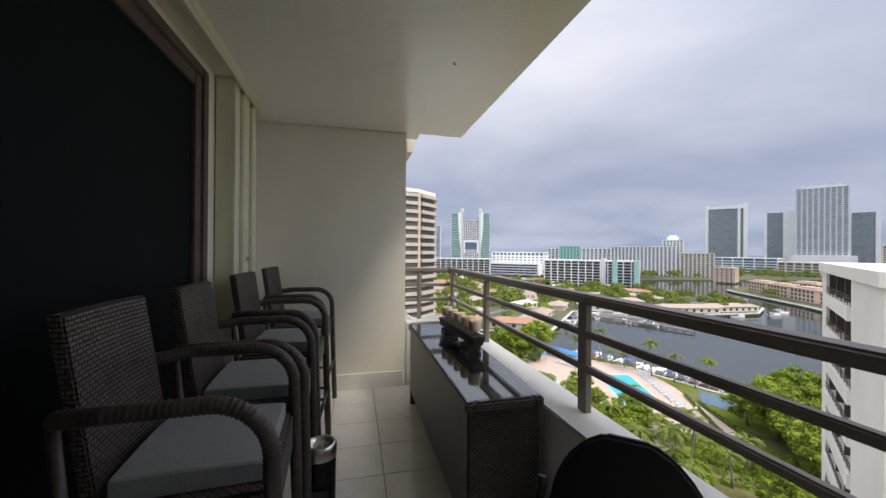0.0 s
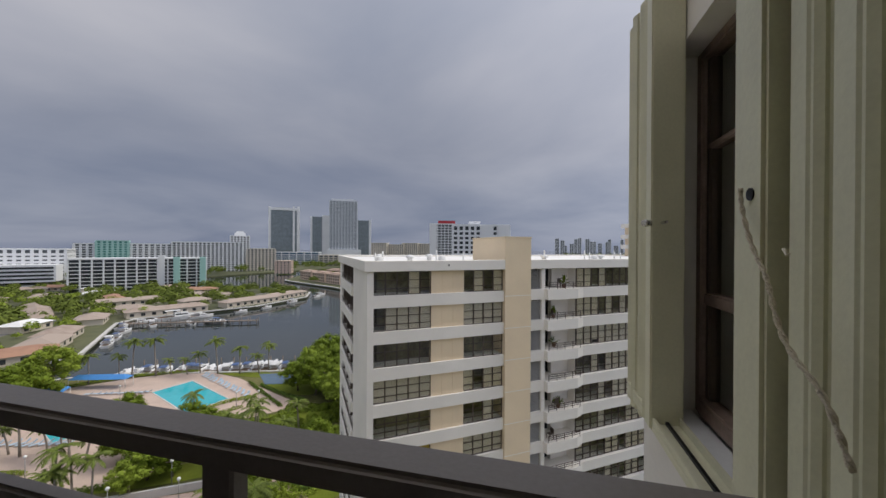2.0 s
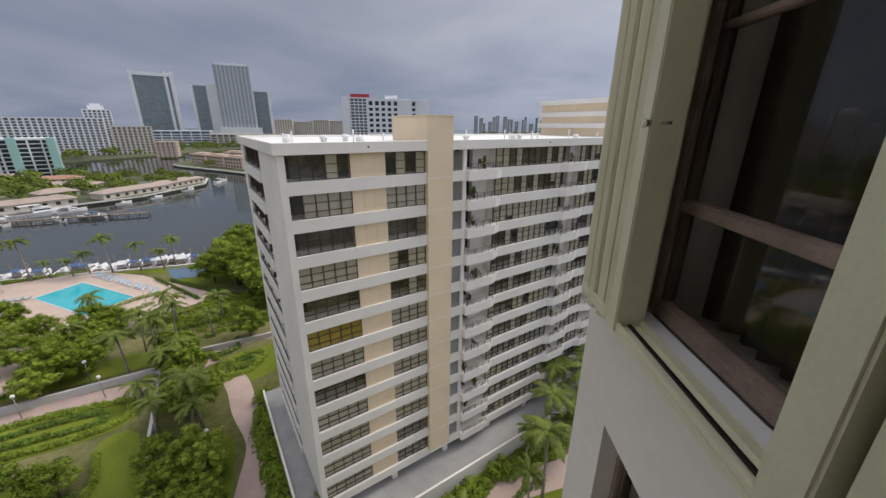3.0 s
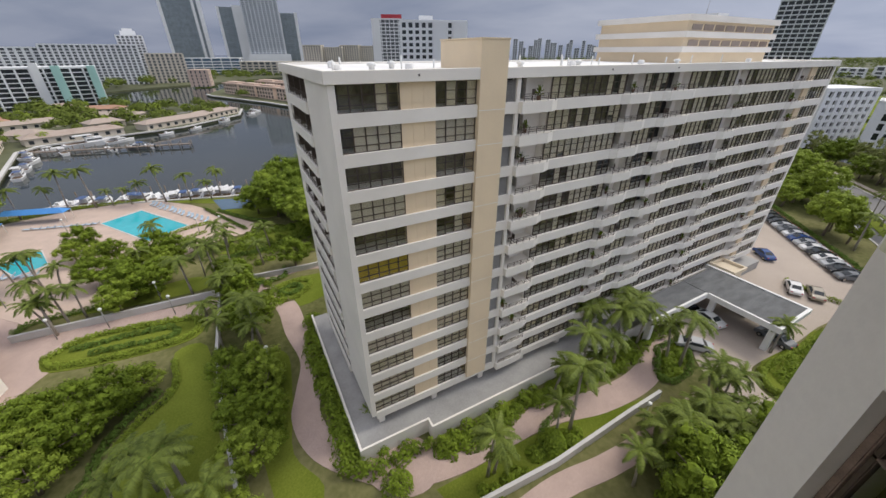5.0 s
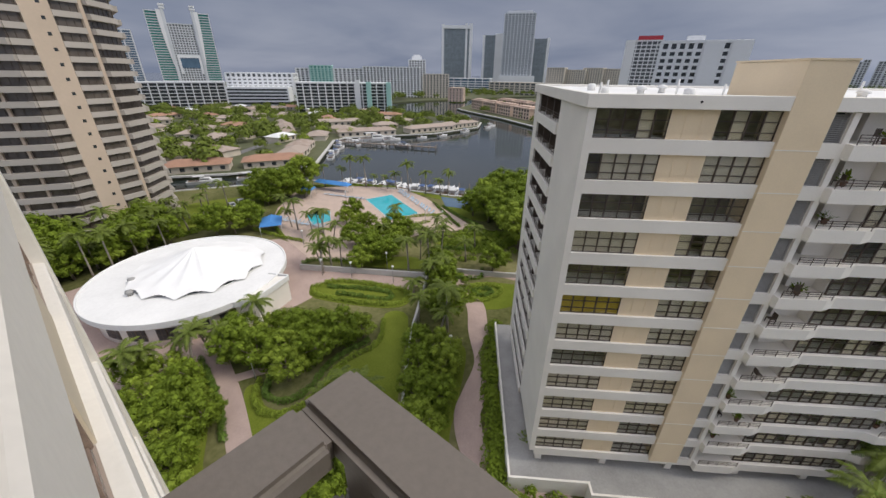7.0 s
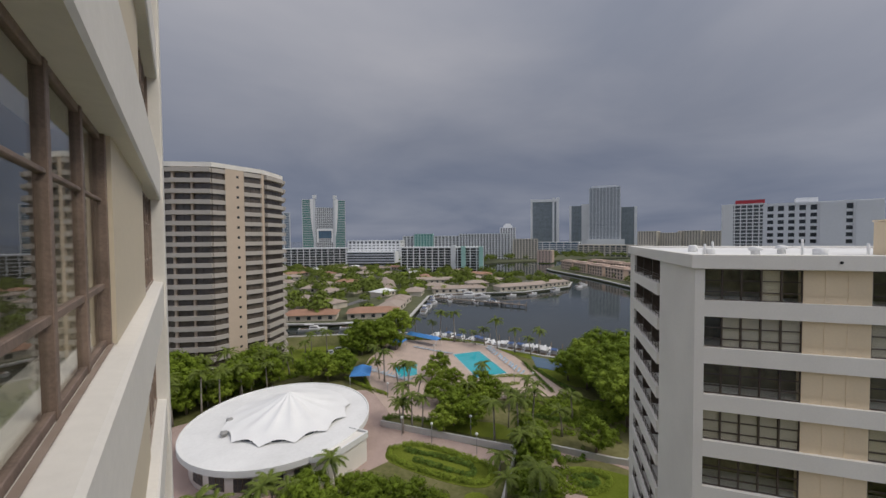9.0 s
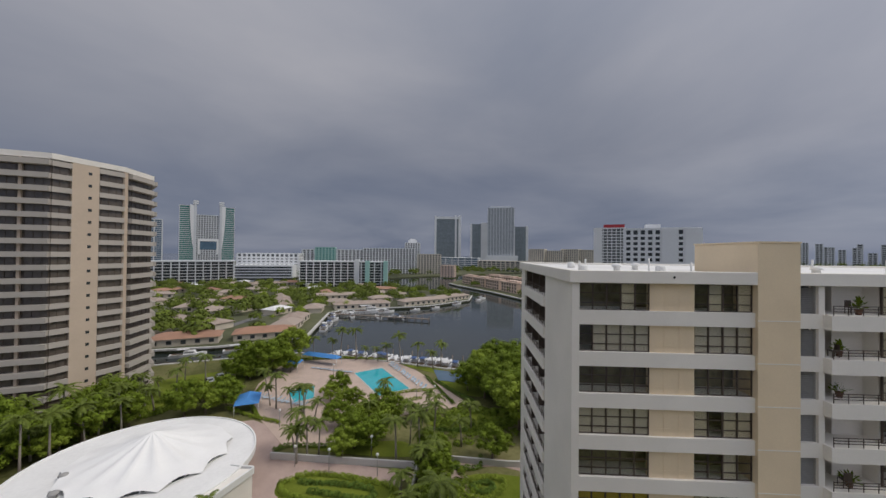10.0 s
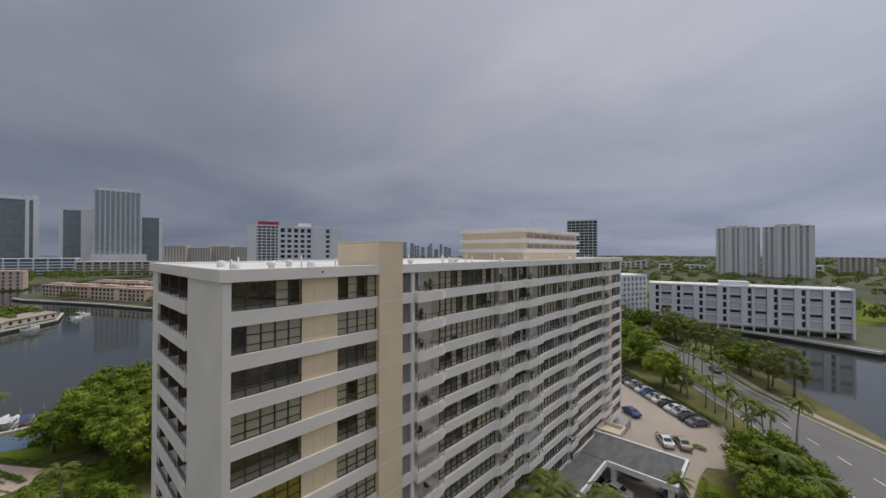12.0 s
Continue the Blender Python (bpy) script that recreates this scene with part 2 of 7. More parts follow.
lounger_fabric = material("lounger_fabric", (0.42, 0.52, 0.62), 0.85, var=0.12, scale=2, fine=30)
blue_canvas = material("blue_canvas", (0.07, 0.26, 0.62), 0.8, var=0.12, scale=0.6, fine=20)
hedge_mat = material("hedge_leaves", (0.055, 0.09, 0.007), 0.8, spec=0.15, var=0.45, scale=1.5, fine=9, bump=0.8, second=(0.12, 0.19, 0.035))
leaf_mat = material("leaves", (0.046, 0.076, 0.006), 0.65, spec=0.15, var=0.4, scale=0.5, fine=3, bump=0, island=0.35, rnd=0, second=(0.122, 0.17, 0.016))
leaf_light = material("leaves_light", (0.075, 0.115, 0.010), 0.65, spec=0.15, var=0.4, scale=0.5, fine=3, bump=0, island=0.35, second=(0.18, 0.235, 0.028))
leaf_feather = material("leaves_feathery", (0.10, 0.125, 0.03), 0.75, spec=0.1, var=0.35, scale=0.5, fine=3, bump=0, island=0.35, second=(0.19, 0.21, 0.07))
palm_leaf = material("palm_fronds", (0.034, 0.062, 0.007), 0.6, spec=0.2, var=0.4, scale=0.6, fine=3, bump=0, island=0.35, second=(0.105, 0.135, 0.024))
leaf_far = material("leaves_far", (0.044, 0.072, 0.010), 0.8, spec=0.15, var=0.4, scale=0.5, fine=3, bump=0, island=0.35, second=(0.11, 0.14, 0.026))
plain_mat = material("far_plain", (0.055, 0.072, 0.028), 0.95, var=0.45, scale=0.012, fine=0.2, bump=0, second=(0.095, 0.10, 0.05))
bark = material("bark", (0.20, 0.16, 0.125), 0.95, var=0.3, scale=3, fine=20, bump=0.6)
palm_bark = material("palm_bark", (0.30, 0.27, 0.235), 0.95, var=0.25, scale=2, fine=14, bump=0.5)
dock_wood = material("dock_wood", (0.21, 0.175, 0.145), 0.9, var=0.3, scale=0.6, fine=10, bump=0.2)
boat_white = material("boat_gelcoat", (0.78, 0.78, 0.78), 0.25, var=0.05, scale=0.5)
boat_blue = material("boat_blue", (0.05, 0.10, 0.24), 0.4, var=0.15)
roof_tan = material("roof_tan", (0.29, 0.20, 0.15), 0.9, var=0.2, scale=0.3, fine=4, rnd=0.5, bump=0.2, second=(0.33, 0.27, 0.23))
roof_red = material("roof_terracotta", (0.33, 0.19, 0.13), 0.9, var=0.2, scale=0.3, fine=4, rnd=0.3, bump=0.2)
house_wall = material("house_wall", (0.60, 0.54, 0.46), 0.9, var=0.12, scale=0.3, rnd=0.3)
dark_glazing = material("dark_glazing", (0.040, 0.046, 0.050), 0.12, var=0.35, scale=0.15, fine=1.5, bump=0)
grey_glazing = material("grey_glazing", (0.115, 0.125, 0.135), 0.2, var=0.25, scale=0.15, fine=1.0, bump=0)
slate_glazing = material("slate_glazing", (0.27, 0.31, 0.33), 0.18, var=0.3, scale=0.15, fine=1.0, bump=0)
roof_shell = material("roof_shell", (0.50, 0.38, 0.31), 0.9, var=0.2, scale=0.3, fine=4, rnd=0.3, bump=0.2)
balcony_glass = material("balcony_glass", (0.018, 0.018, 0.017), 0.3, spec=0.25, var=0.5, scale=0.3, fine=2, bump=0)
terracotta = material("terracotta", (0.16, 0.085, 0.055), 0.9, var=0.2, scale=4)
teal_glazing = material("teal_glazing", (0.06, 0.26, 0.22), 0.15, var=0.2, scale=0.1, fine=1, bump=0)
blue_glazing = material("blue_glazing", (0.09, 0.15, 0.22), 0.15, var=0.2, scale=0.1, fine=1, bump=0)
far_white = material("far_white", (0.77, 0.78, 0.79), 0.85, var=0.06, scale=0.05, fine=1, bump=0)
far_grey = material("far_grey", (0.60, 0.62, 0.65), 0.85, var=0.08, scale=0.05, fine=1, bump=0)
far_cream = material("far_cream", (0.60, 0.55, 0.47), 0.85, var=0.08, scale=0.05, fine=1, bump=0)
far_pink = material("far_pink", (0.62, 0.48, 0.39), 0.85, var=0.1, scale=0.05, fine=1, bump=0)
far_teal = material("far_teal", (0.34, 0.56, 0.52), 0.85, var=0.08, scale=0.05, fine=1, bump=0)
tower_beige = material("tower_beige", (0.58, 0.47, 0.37), 0.85, var=0.06, scale=0.2, fine=2, bump=0.05)
tower_white = material("tower_white", (0.47, 0.43, 0.39), 0.85, var=0.06, scale=0.2, fine=2, bump=0.05)
tower_glazing = material("tower_glazing", (0.115, 0.098, 0.085), 0.18, var=0.35, scale=0.4, fine=1.2, bump=0)
red_paint = material("red_paint", (0.42, 0.035, 0.05), 0.6, var=0.1)
tyre_mat = material("tyre_rubber", (0.02, 0.02, 0.02), 0.85, var=0.2)
CAR_PAINTS = [material("car_" + n, c, 0.25, 0.0, var=0.05, bump=0) for n, c in
              (("white", (0.72, 0.72, 0.72)), ("silver", (0.42, 0.43, 0.44)), ("black", (0.02, 0.02, 0.022)), ("grey", (0.16, 0.17, 0.18)), ("blue", (0.03, 0.07, 0.22)), ("sand", (0.38, 0.34, 0.27)))]


# ---- mesh helpers ----
def B(bm, x0, y0, z0, x1, y1, z1):
    v = [bm.verts.new(c) for c in ((x0, y0, z0), (x1, y0, z0), (x1, y1, z0), (x0, y1, z0), (x0, y0, z1), (x1, y0, z1), (x1, y1, z1), (x0, y1, z1))]
    for f in ((3, 2, 1, 0), (4, 5, 6, 7), (0, 1, 5, 4), (1, 2, 6, 5), (2, 3, 7, 6), (3, 0, 4, 7)):
        bm.faces.new([v[i] for i in f])
    return v


def prism(bm, poly, z0, z1):
    lo, hi = [bm.verts.new((p[0], p[1], z0)) for p in poly], [bm.verts.new((p[0], p[1], z1)) for p in poly]
    area = sum(poly[i - 1][0] * poly[i][1] - poly[i][0] * poly[i - 1][1] for i in range(len(poly)))
    if area < 0:
        lo.reverse()
        hi.reverse()
    bm.faces.new(hi)
    bm.faces.new(lo[::-1])
    for i in range(len(lo)):
        bm.faces.new((lo[i - 1], lo[i], hi[i], hi[i - 1]))


def tube(bm, pts, rad, n=8, caps=True):
    """A round bar along pts; rad is one number or one for each point."""
    pts = [Vector(p) for p in pts]
    rad = rad if isinstance(rad, (list, tuple)) else [rad] * len(pts)
    rings, side = [], None
    for i, p in enumerate(pts):
        d = (pts[min(i + 1, len(pts) - 1)] - pts[max(i - 1, 0)]).normalized()
        side = (side - d * side.dot(d)).normalized() if side else d.orthogonal().normalized()
        other = d.cross(side)
        rings.append([bm.verts.new(p + (side * math.cos(a) + other * math.sin(a)) * rad[i]) for a in (2 * math.pi * k / n for k in range(n))])
    for a, b in zip(rings, rings[1:]):
        for k in range(n):
            f = bm.faces.new((a[k - 1], a[k], b[k], b[k - 1]))
            f.smooth = True
    if caps:
        bm.faces.new(rings[0][::-1])
        bm.faces.new(rings[-1])


def lathe(bm, profile, n=24, at=(0, 0)):
    rings = [[bm.verts.new((at[0] + r * math.cos(2 * math.pi * k / n), at[1] + r * math.sin(2 * math.pi * k / n), z)) for k in range(n)] for r, z in profile]
    for a, b in zip(rings, rings[1:]):
        for k in range(n):
            bm.faces.new((a[k - 1], a[k], b[k], b[k - 1])).smooth = True
    bm.faces.new(rings[0][::-1])
    bm.faces.new(rings[-1])


def soften(bm, width, seg=2):
    bmesh.ops.bevel(bm, geom=list(bm.edges), offset=width, segments=seg, affect="EDGES", clamp_overlap=True)


def mesh(name, bm, mat_):
    me = bpy.data.meshes.new(name)
    bmesh.ops.recalc_face_normals(bm, faces=bm.faces)
    bm.to_mesh(me)
    bm.free()
    me.materials.append(mat_)
    return me


def part(name, bm, mat_, parent, label="", at=None):
    ob = new(name, bm if isinstance(bm, bpy.types.Mesh) else mesh(name, bm, mat_))
    ob.parent = parent
    if at is not None:
        ob.matrix_basis = at
    if label:
        ob["label"] = label
    return ob


def thing(name, label, category, group="", at=None):
    ob = new(name)
    ob.empty_display_size = 0.2
    if at is not None:
        ob.matrix_basis = at
    return tagged(ob, label, category, group)


def structure(name, bm, mat_, label, category, at=None):
    ob = new(name, bm if isinstance(bm, bpy.types.Mesh) else mesh(name, bm, mat_))
    if at is not None:
        ob.matrix_basis = at
    return tagged(ob, label, category, kind="structure")


def boxes(*rows):
    bm = bmesh.new()
    for r in rows:
        B(bm, *r)
    return bm


def rounded(*rows, w=0.008, seg=2):
    bm = boxes(*rows)
    soften(bm, w, seg)
    return bm


def one_mesh(name, ob_fn, mat_):
    bm = bmesh.new()
    ob_fn(bm)
    return mesh(name, bm, mat_)


# ---- the balcony: shell ----
GZ = -33.6          # the garden's level under the balcony
STOREY = 2.525
CEIL = 2.33

# floor slab and tiles (tiles follow at the end of the file)
floor = structure("floor", boxes((-1.75, 0.29, -0.2, -0.13, 4.44, -0.006)), grout, "grey grouted bed of the balcony's tiled floor", "floor")
ceiling = structure("ceiling", rounded((-1.9, 0.0, CEIL, 0.04, 4.44, CEIL + 0.2), w=0.006), ceiling_paint, "off-white painted concrete balcony ceiling with satin sheen", "ceiling")
bm = boxes((-1.9, 4.441, CEIL + 0.004, -0.36, 4.62, CEIL + 0.2))
structure("ceiling_edge", bm, ceiling_paint, "off-white edge of the slab overhead", "ceiling")

# end wall with the low white parapet that turns round the corner
bm = bmesh.new()
B(bm, -1.9, 4.442, -0.2, -0.49, 4.6, CEIL)
structure("wall_end", bm, wall_cream, "cream painted stucco end wall of the balcony", "wall")
bm = bmesh.new()
B(bm, -1.752, 4.418, 0.0, -0.50, 4.44, 0.14)
soften(bm, 0.003, 1)
structure("baseboard", bm, tile_floor, "beige tile skirting along the end wall", "baseboard")

bm = bmesh.new()
prism(bm, [(-0.13, 0.292), (0.07, 0.292), (0.07, 4.70), (-0.485, 4.70), (-0.485, 4.452), (-0.13, 4.452)], -0.2, 0.578)
soften(bm, 0.012, 2)
structure("parapet", bm, white_paint, "low white painted masonry parapet under the railing", "parapet")
# the small sweep of plaster where the parapet runs into the end wall
bm = bmesh.new()
n = 8
prof = [(-0.478, 0.577), (-0.478, 0.74)] + [(-0.478 + 0.14 * (1 - math.cos(a)), 0.74 - 0.163 * math.sin(a)) for a in (math.pi / 2 * k / n for k in range(1, n + 1))]
lo = [bm.verts.new((x - 0.01, 4.50, z)) for x, z in prof]
hi = [bm.verts.new((x - 0.01, 4.68, z)) for x, z in prof]
bm.faces.new(lo)
bm.faces.new(hi[::-1])
for i in range(len(lo)):
    bm.faces.new((lo[i - 1], hi[i - 1], hi[i], lo[i]))
structure("trim_sweep", bm, white_paint, "white plaster sweep between parapet and wall", "trim")

# ---- the railing ----
rail = thing("railing", "dark bronze painted metal balcony railing on the white parapet", "railing", at=pose(0, 0, 0))
RY0, RY1 = 0.30, 4.608
for i, (z, h, w) in enumerate(((1.034, 0.040, 0.035), (0.892, 0.029, 0.016), (0.747, 0.029, 0.016))):
    bm = boxes((-w, RY0, z, w, RY1 + (w if i == 0 else 0.012), z + h))
    soften(bm, 0.008 if i == 0 else 0.006, 3)
    part("top_rail" if i == 0 else "rail_bar", bm, bronze, rail)
    bm = boxes((-0.47, RY1 - w, z, -w - 0.001, RY1 + w, z + h))
    soften(bm, 0.008 if i == 0 else 0.006, 3)
    part("top_rail" if i == 0 else "rail_bar", bm, bronze, rail)
for x, y in ((0, 0.36), (0, 1.36), (0, 2.44), (0, 3.62), (0, 4.58), (-0.33, RY1)):
    bm = boxes((x - 0.0165, y - 0.027, 0.576, x + 0.0165, y + 0.027, 1.032))
    soften(bm, 0.004, 1)
    part("post", bm, bronze, rail)

# ---- glass doors on the room side ----
structure("wall_room", boxes((-1.95, 3.35, -0.2, -1.76, 4.441, CEIL), (-1.95, -0.6, 2.22, -1.76, 3.35, CEIL)), wall_cream, "cream stucco wall beside the sliding doors", "wall")
door = thing("door_1", "dark screened sliding glass door in a brown frame", "door")
door["kind"] = "structure"
part("door_frame", rounded((-1.80, 3.28, 0.0, -1.735, 3.35, 2.22), (-1.80, -0.6, 2.16, -1.735, 3.278, 2.22), (-1.80, -0.6, 0.0, -1.735, 3.278, 0.05), w=0.006), frame_brown, door)
part("sliding_frame", rounded((-1.775, 1.55, 0.05, -1.745, 1.62, 2.16), (-1.775, 3.20, 0.05, -1.745, 3.278, 2.16), (-1.775, 1.62, 2.09, -1.745, 3.20, 2.16), w=0.004), frame_brown, door)
# screen and pane are opaque; the room's darkness is in their colour
part("screen", boxes((-1.77, 1.62, 0.05, -1.762, 3.20, 2.09)), unlit_door, door, "fine insect screen coloured with the dark of the unlit room")
part("glass_pane", boxes((-1.81, -0.6, 0.05, -1.802, 1.58, 2.16)), unlit_door, door)
# hurricane shutter folded against the wall, and its ceiling track
shutter = thing("accordion_shutter", "folded cream metal hurricane shutter beside the sliding door", "shutter", "hurricane shutters")
for k in range(4):
    y = 3.55 + 0.105 * k
    bm = bmesh.new()
    prism(bm, [(-1.755, y), (-1.665 + 0.014 * (k % 2), y + 0.012), (-1.65 + 0.014 * (k % 2), y + 0.05), (-1.665, y + 0.092), (-1.755, y + 0.10)], 0.02, CEIL - 0.06)
    soften(bm, 0.006, 2)
    part("slat", bm, shutter_cream, shutter)
part("end_post", rounded((-1.755, 3.50, 0.02, -1.65, 3.546, CEIL - 0.06), w=0.006), shutter_cream, shutter)
part("latch", rounded((-1.652, 3.74, 1.17, -1.637, 3.80, 1.195), w=0.004), steel, shutter, "small steel latch")
structure("trim_shutter_track", rounded((-1.757, 0.29, CEIL - 0.055, -1.62, 4.13, CEIL - 0.002), (-1.64, 0.29, CEIL - 0.085, -1.62, 4.13, CEIL - 0.056), w=0.003), shutter_cream, "cream metal shutter track under the ceiling", "shutter track")

# ---- the wall at the other end, with a window that looks along the balcony ----
bm = bmesh.new()
WX0, WX1 = 0.66, 1.62       # window opening
for k in range(-13, 4):
    z0 = k * STOREY
    B(bm, WX0, -0.6, z0 - 0.245, WX1, 0.288, z0 + 0.475)      # band between two windows
B(bm, -1.95, -0.6, GZ, WX0, 0.288, 10.8)
B(bm, WX1, -0.6, GZ, 2.07, 0.288, 10.8)
structure("wall_near", bm, white_stucco, "white stucco wall of the projecting bay", "wall")
# thin sheet, painted dark in place of the room's depth and shade
structure("backdrop_room", boxes((WX0 - 0.1, -0.62, GZ, WX1 + 0.1, -0.6, 10.8)), room_shade, "sheet coloured dark as the unlit room behind the window", "room")
for k in (-1, 0):
    z0 = k * STOREY
    win = thing("window_1" if k == 0 else "window_2", "brown metal window with dark panes in a white reveal", "window", at=pose(0, 0, z0))
    win["kind"] = "structure"
    zt = 2.28
    part("window_frame", rounded((WX0, 0.10, 0.545, WX0 + 0.05, 0.18, zt), (WX1 - 0.06, 0.10, 0.545, WX1, 0.18, zt), (WX0 + 0.05, 0.10, 0.545, WX1 - 0.06, 0.19, 0.625), (WX0 + 0.05, 0.10, zt - 0.05, WX1 - 0.06, 0.18, zt), w=0.008), frame_worn, win)
    part("sash_rail", rounded((WX0 + 0.05, 0.11, 1.072, WX1 - 0.06, 0.17, 1.13), w=0.008), frame_worn, win)
    part("sash_rail", rounded((WX0 + 0.05, 0.11, 1.80, WX1 - 0.06, 0.16, 1.83), w=0.006), frame_worn, win)
    part("stile", rounded((WX1 - 0.10, 0.11, 0.625, WX1 - 0.061, 0.16, zt - 0.05), w=0.006), frame_brown, win)
    part("pane", boxes((WX0 + 0.05, 0.126, 0.625, WX1 - 0.1, 0.132, zt - 0.05)), window_glass, win).visible_shadow = False
    bm = bmesh.new()
    cols = 44
    lo = [bm.verts.new((WX0 + 0.02 + 0.9 * i / cols, -0.05 + 0.028 * math.sin(i * 1.15) + 0.012 * math.sin(i * 0.37), 0.56)) for i in range(cols)]
    hi = [bm.verts.new((v.co.x, v.co.y, zt)) for v in lo]
    for i in range(1, cols):
        bm.faces.new((lo[i - 1], lo[i], hi[i], hi[i - 1])).smooth = True
    bmesh.ops.solidify(bm, geom=list(bm.faces), thickness=0.004)
    part("curtain", bm, curtain_mat, win, "brown pleated curtain behind the glass")
    part("window_sill", rounded((WX0, 0.191, 0.474, WX1, 0.30, 0.543), w=0.006), white_paint, win)
# tracks and folded shutter on the bay's outer end
track = thing("shutter_track", "cream metal track under the bay window", "shutter track")
for name_, r in (("channel", (0.42, 0.302, 0.50, 1.9, 0.42, 0.535)), ("outer_lip", (0.42, 0.405, 0.536, 1.9, 0.42, 0.56)), ("inner_lip", (0.42, 0.302, 0.536, 1.9, 0.31, 0.575))):
    part(name_, rounded(r, w=0.002), shutter_cream, track)
part("guide", rounded((0.42, 0.352, 0.536, 1.9, 0.366, 0.55), w=0.001), black_metal, track, "dark guide groove")
stack = thing("accordion_shutter", "folded cream accordion shutter at the outer edge of the window", "shutter", "hurricane shutters")
for k in range(4):
    x = 1.515 + 0.115 * k
    bm = bmesh.new()
    prism(bm, [(x, 0.292), (x + 0.008, 0.41 - 0.012 * (k % 2)), (x + 0.045, 0.43 - 0.012 * (k % 2)), (x + 0.09, 0.41), (x + 0.108, 0.292)], 0.50 if k == 0 else 0.46, 2.62)
    soften(bm, 0.007, 2)
    part("slat", bm, shutter_cream, stack)
part("end_post", rounded((1.426, 0.292, 0.505, 1.512, 0.43, 2.62), w=0.006), shutter_cream, stack)
bm = bmesh.new()
tube(bm, [(1.44, 0.425, 1.453), (1.43, 0.45, 1.453), (1.42, 0.462, 1.453)], [0.012, 0.018, 0.014], 10)
part("knob", bm, steel, stack, "small steel locking knob")
part("latch", rounded((1.36, 0.38, 1.447, 1.425, 0.392, 1.459), w=0.002), steel, stack)
# the inner post of the shutter, and the panel beside it
stack2 = thing("accordion_shutter", "cream metal shutter post with a hole for a cord", "shutter", "hurricane shutters")
part("post", rounded((0.40, 0.292, 0.56, 0.51, 0.515, CEIL + 0.3), w=0.008), shutter_cream, stack2)
for k in range(5):
    x = 0.36 - 0.10 * k
    bm = bmesh.new()
    prism(bm, [(x - 0.068, 0.292), (x - 0.06, 0.475), (x - 0.04, 0.492), (x + 0.01, 0.492), (x + 0.022, 0.475), (x + 0.028, 0.292)], 0.62 if x > -0.2 else 0.0, CEIL + (0.3 if x > 0.1 else -0.003))
    soften(bm, 0.006, 2)
    part("slat", bm, shutter_cream, stack2)
# black disc on the solid post imitates the shade inside the hole
bm = bmesh.new()
tube(bm, [(0.44, 0.513, 1.445), (0.44, 0.518, 1.445)], 0.013, 10)
part("cord_hole", bm, black_metal, stack2)
# twisted cord that hangs from the hole
cord = thing("cord", "pale twisted rope hanging from the shutter post", "rope")
for ph in (0.0, math.pi):
    bm = bmesh.new()
    pts = []
    for i in range(60):
        u = i / 59
        base = Vector((0.455 - 0.285 * u ** 1.15 + 0.008 * math.sin(u * 13), 0.526 + 0.012 * math.sin(u * 3.1), 1.46 - 0.41 * u ** 0.95 + 0.008 * math.sin(u * 17)))
        a = u * 62 + ph
        pts.append(base + Vector((math.cos(a) * 0.0026, math.sin(a) * 0.0026, 0)))
    tube(bm, pts, 0.0028, 6)
    part("strand", bm, rope_mat, cord)
bm = bmesh.new()
tube(bm, [(0.30, 0.535, 1.335), (0.285, 0.54, 1.325), (0.275, 0.54, 1.328)], [0.003, 0.002, 0.001], 6)
part("frayed_end", bm, rope_mat, cord)

# smooth repaired coats of paint on the ceiling
for name_, x0, y0, x1, y1, m_, d_ in (("ceiling_patch", -1.07, 2.45, -0.73, 3.66, patch_gloss, 0.002), ("ceiling_patch_inner", -0.97, 2.5, -0.79, 3.22, ceiling_paint, 0.004)):
    structure(name_, boxes((x0, y0, CEIL - d_, x1, y1, CEIL - d_ + 0.0015)), m_, "smoother repainted patch of the ceiling", "ceiling")
hook = thing("ceiling_hook", "small dark metal hook in the balcony ceiling", "hook", at=pose(-0.4, 3.1, CEIL))
bm = bmesh.new()
tube(bm, [(0, 0, 0), (0, 0, -0.010), (0.005, 0, -0.015), (0.009, 0, -0.010)], 0.003, 8)
part("shank", bm, black_metal, hook)

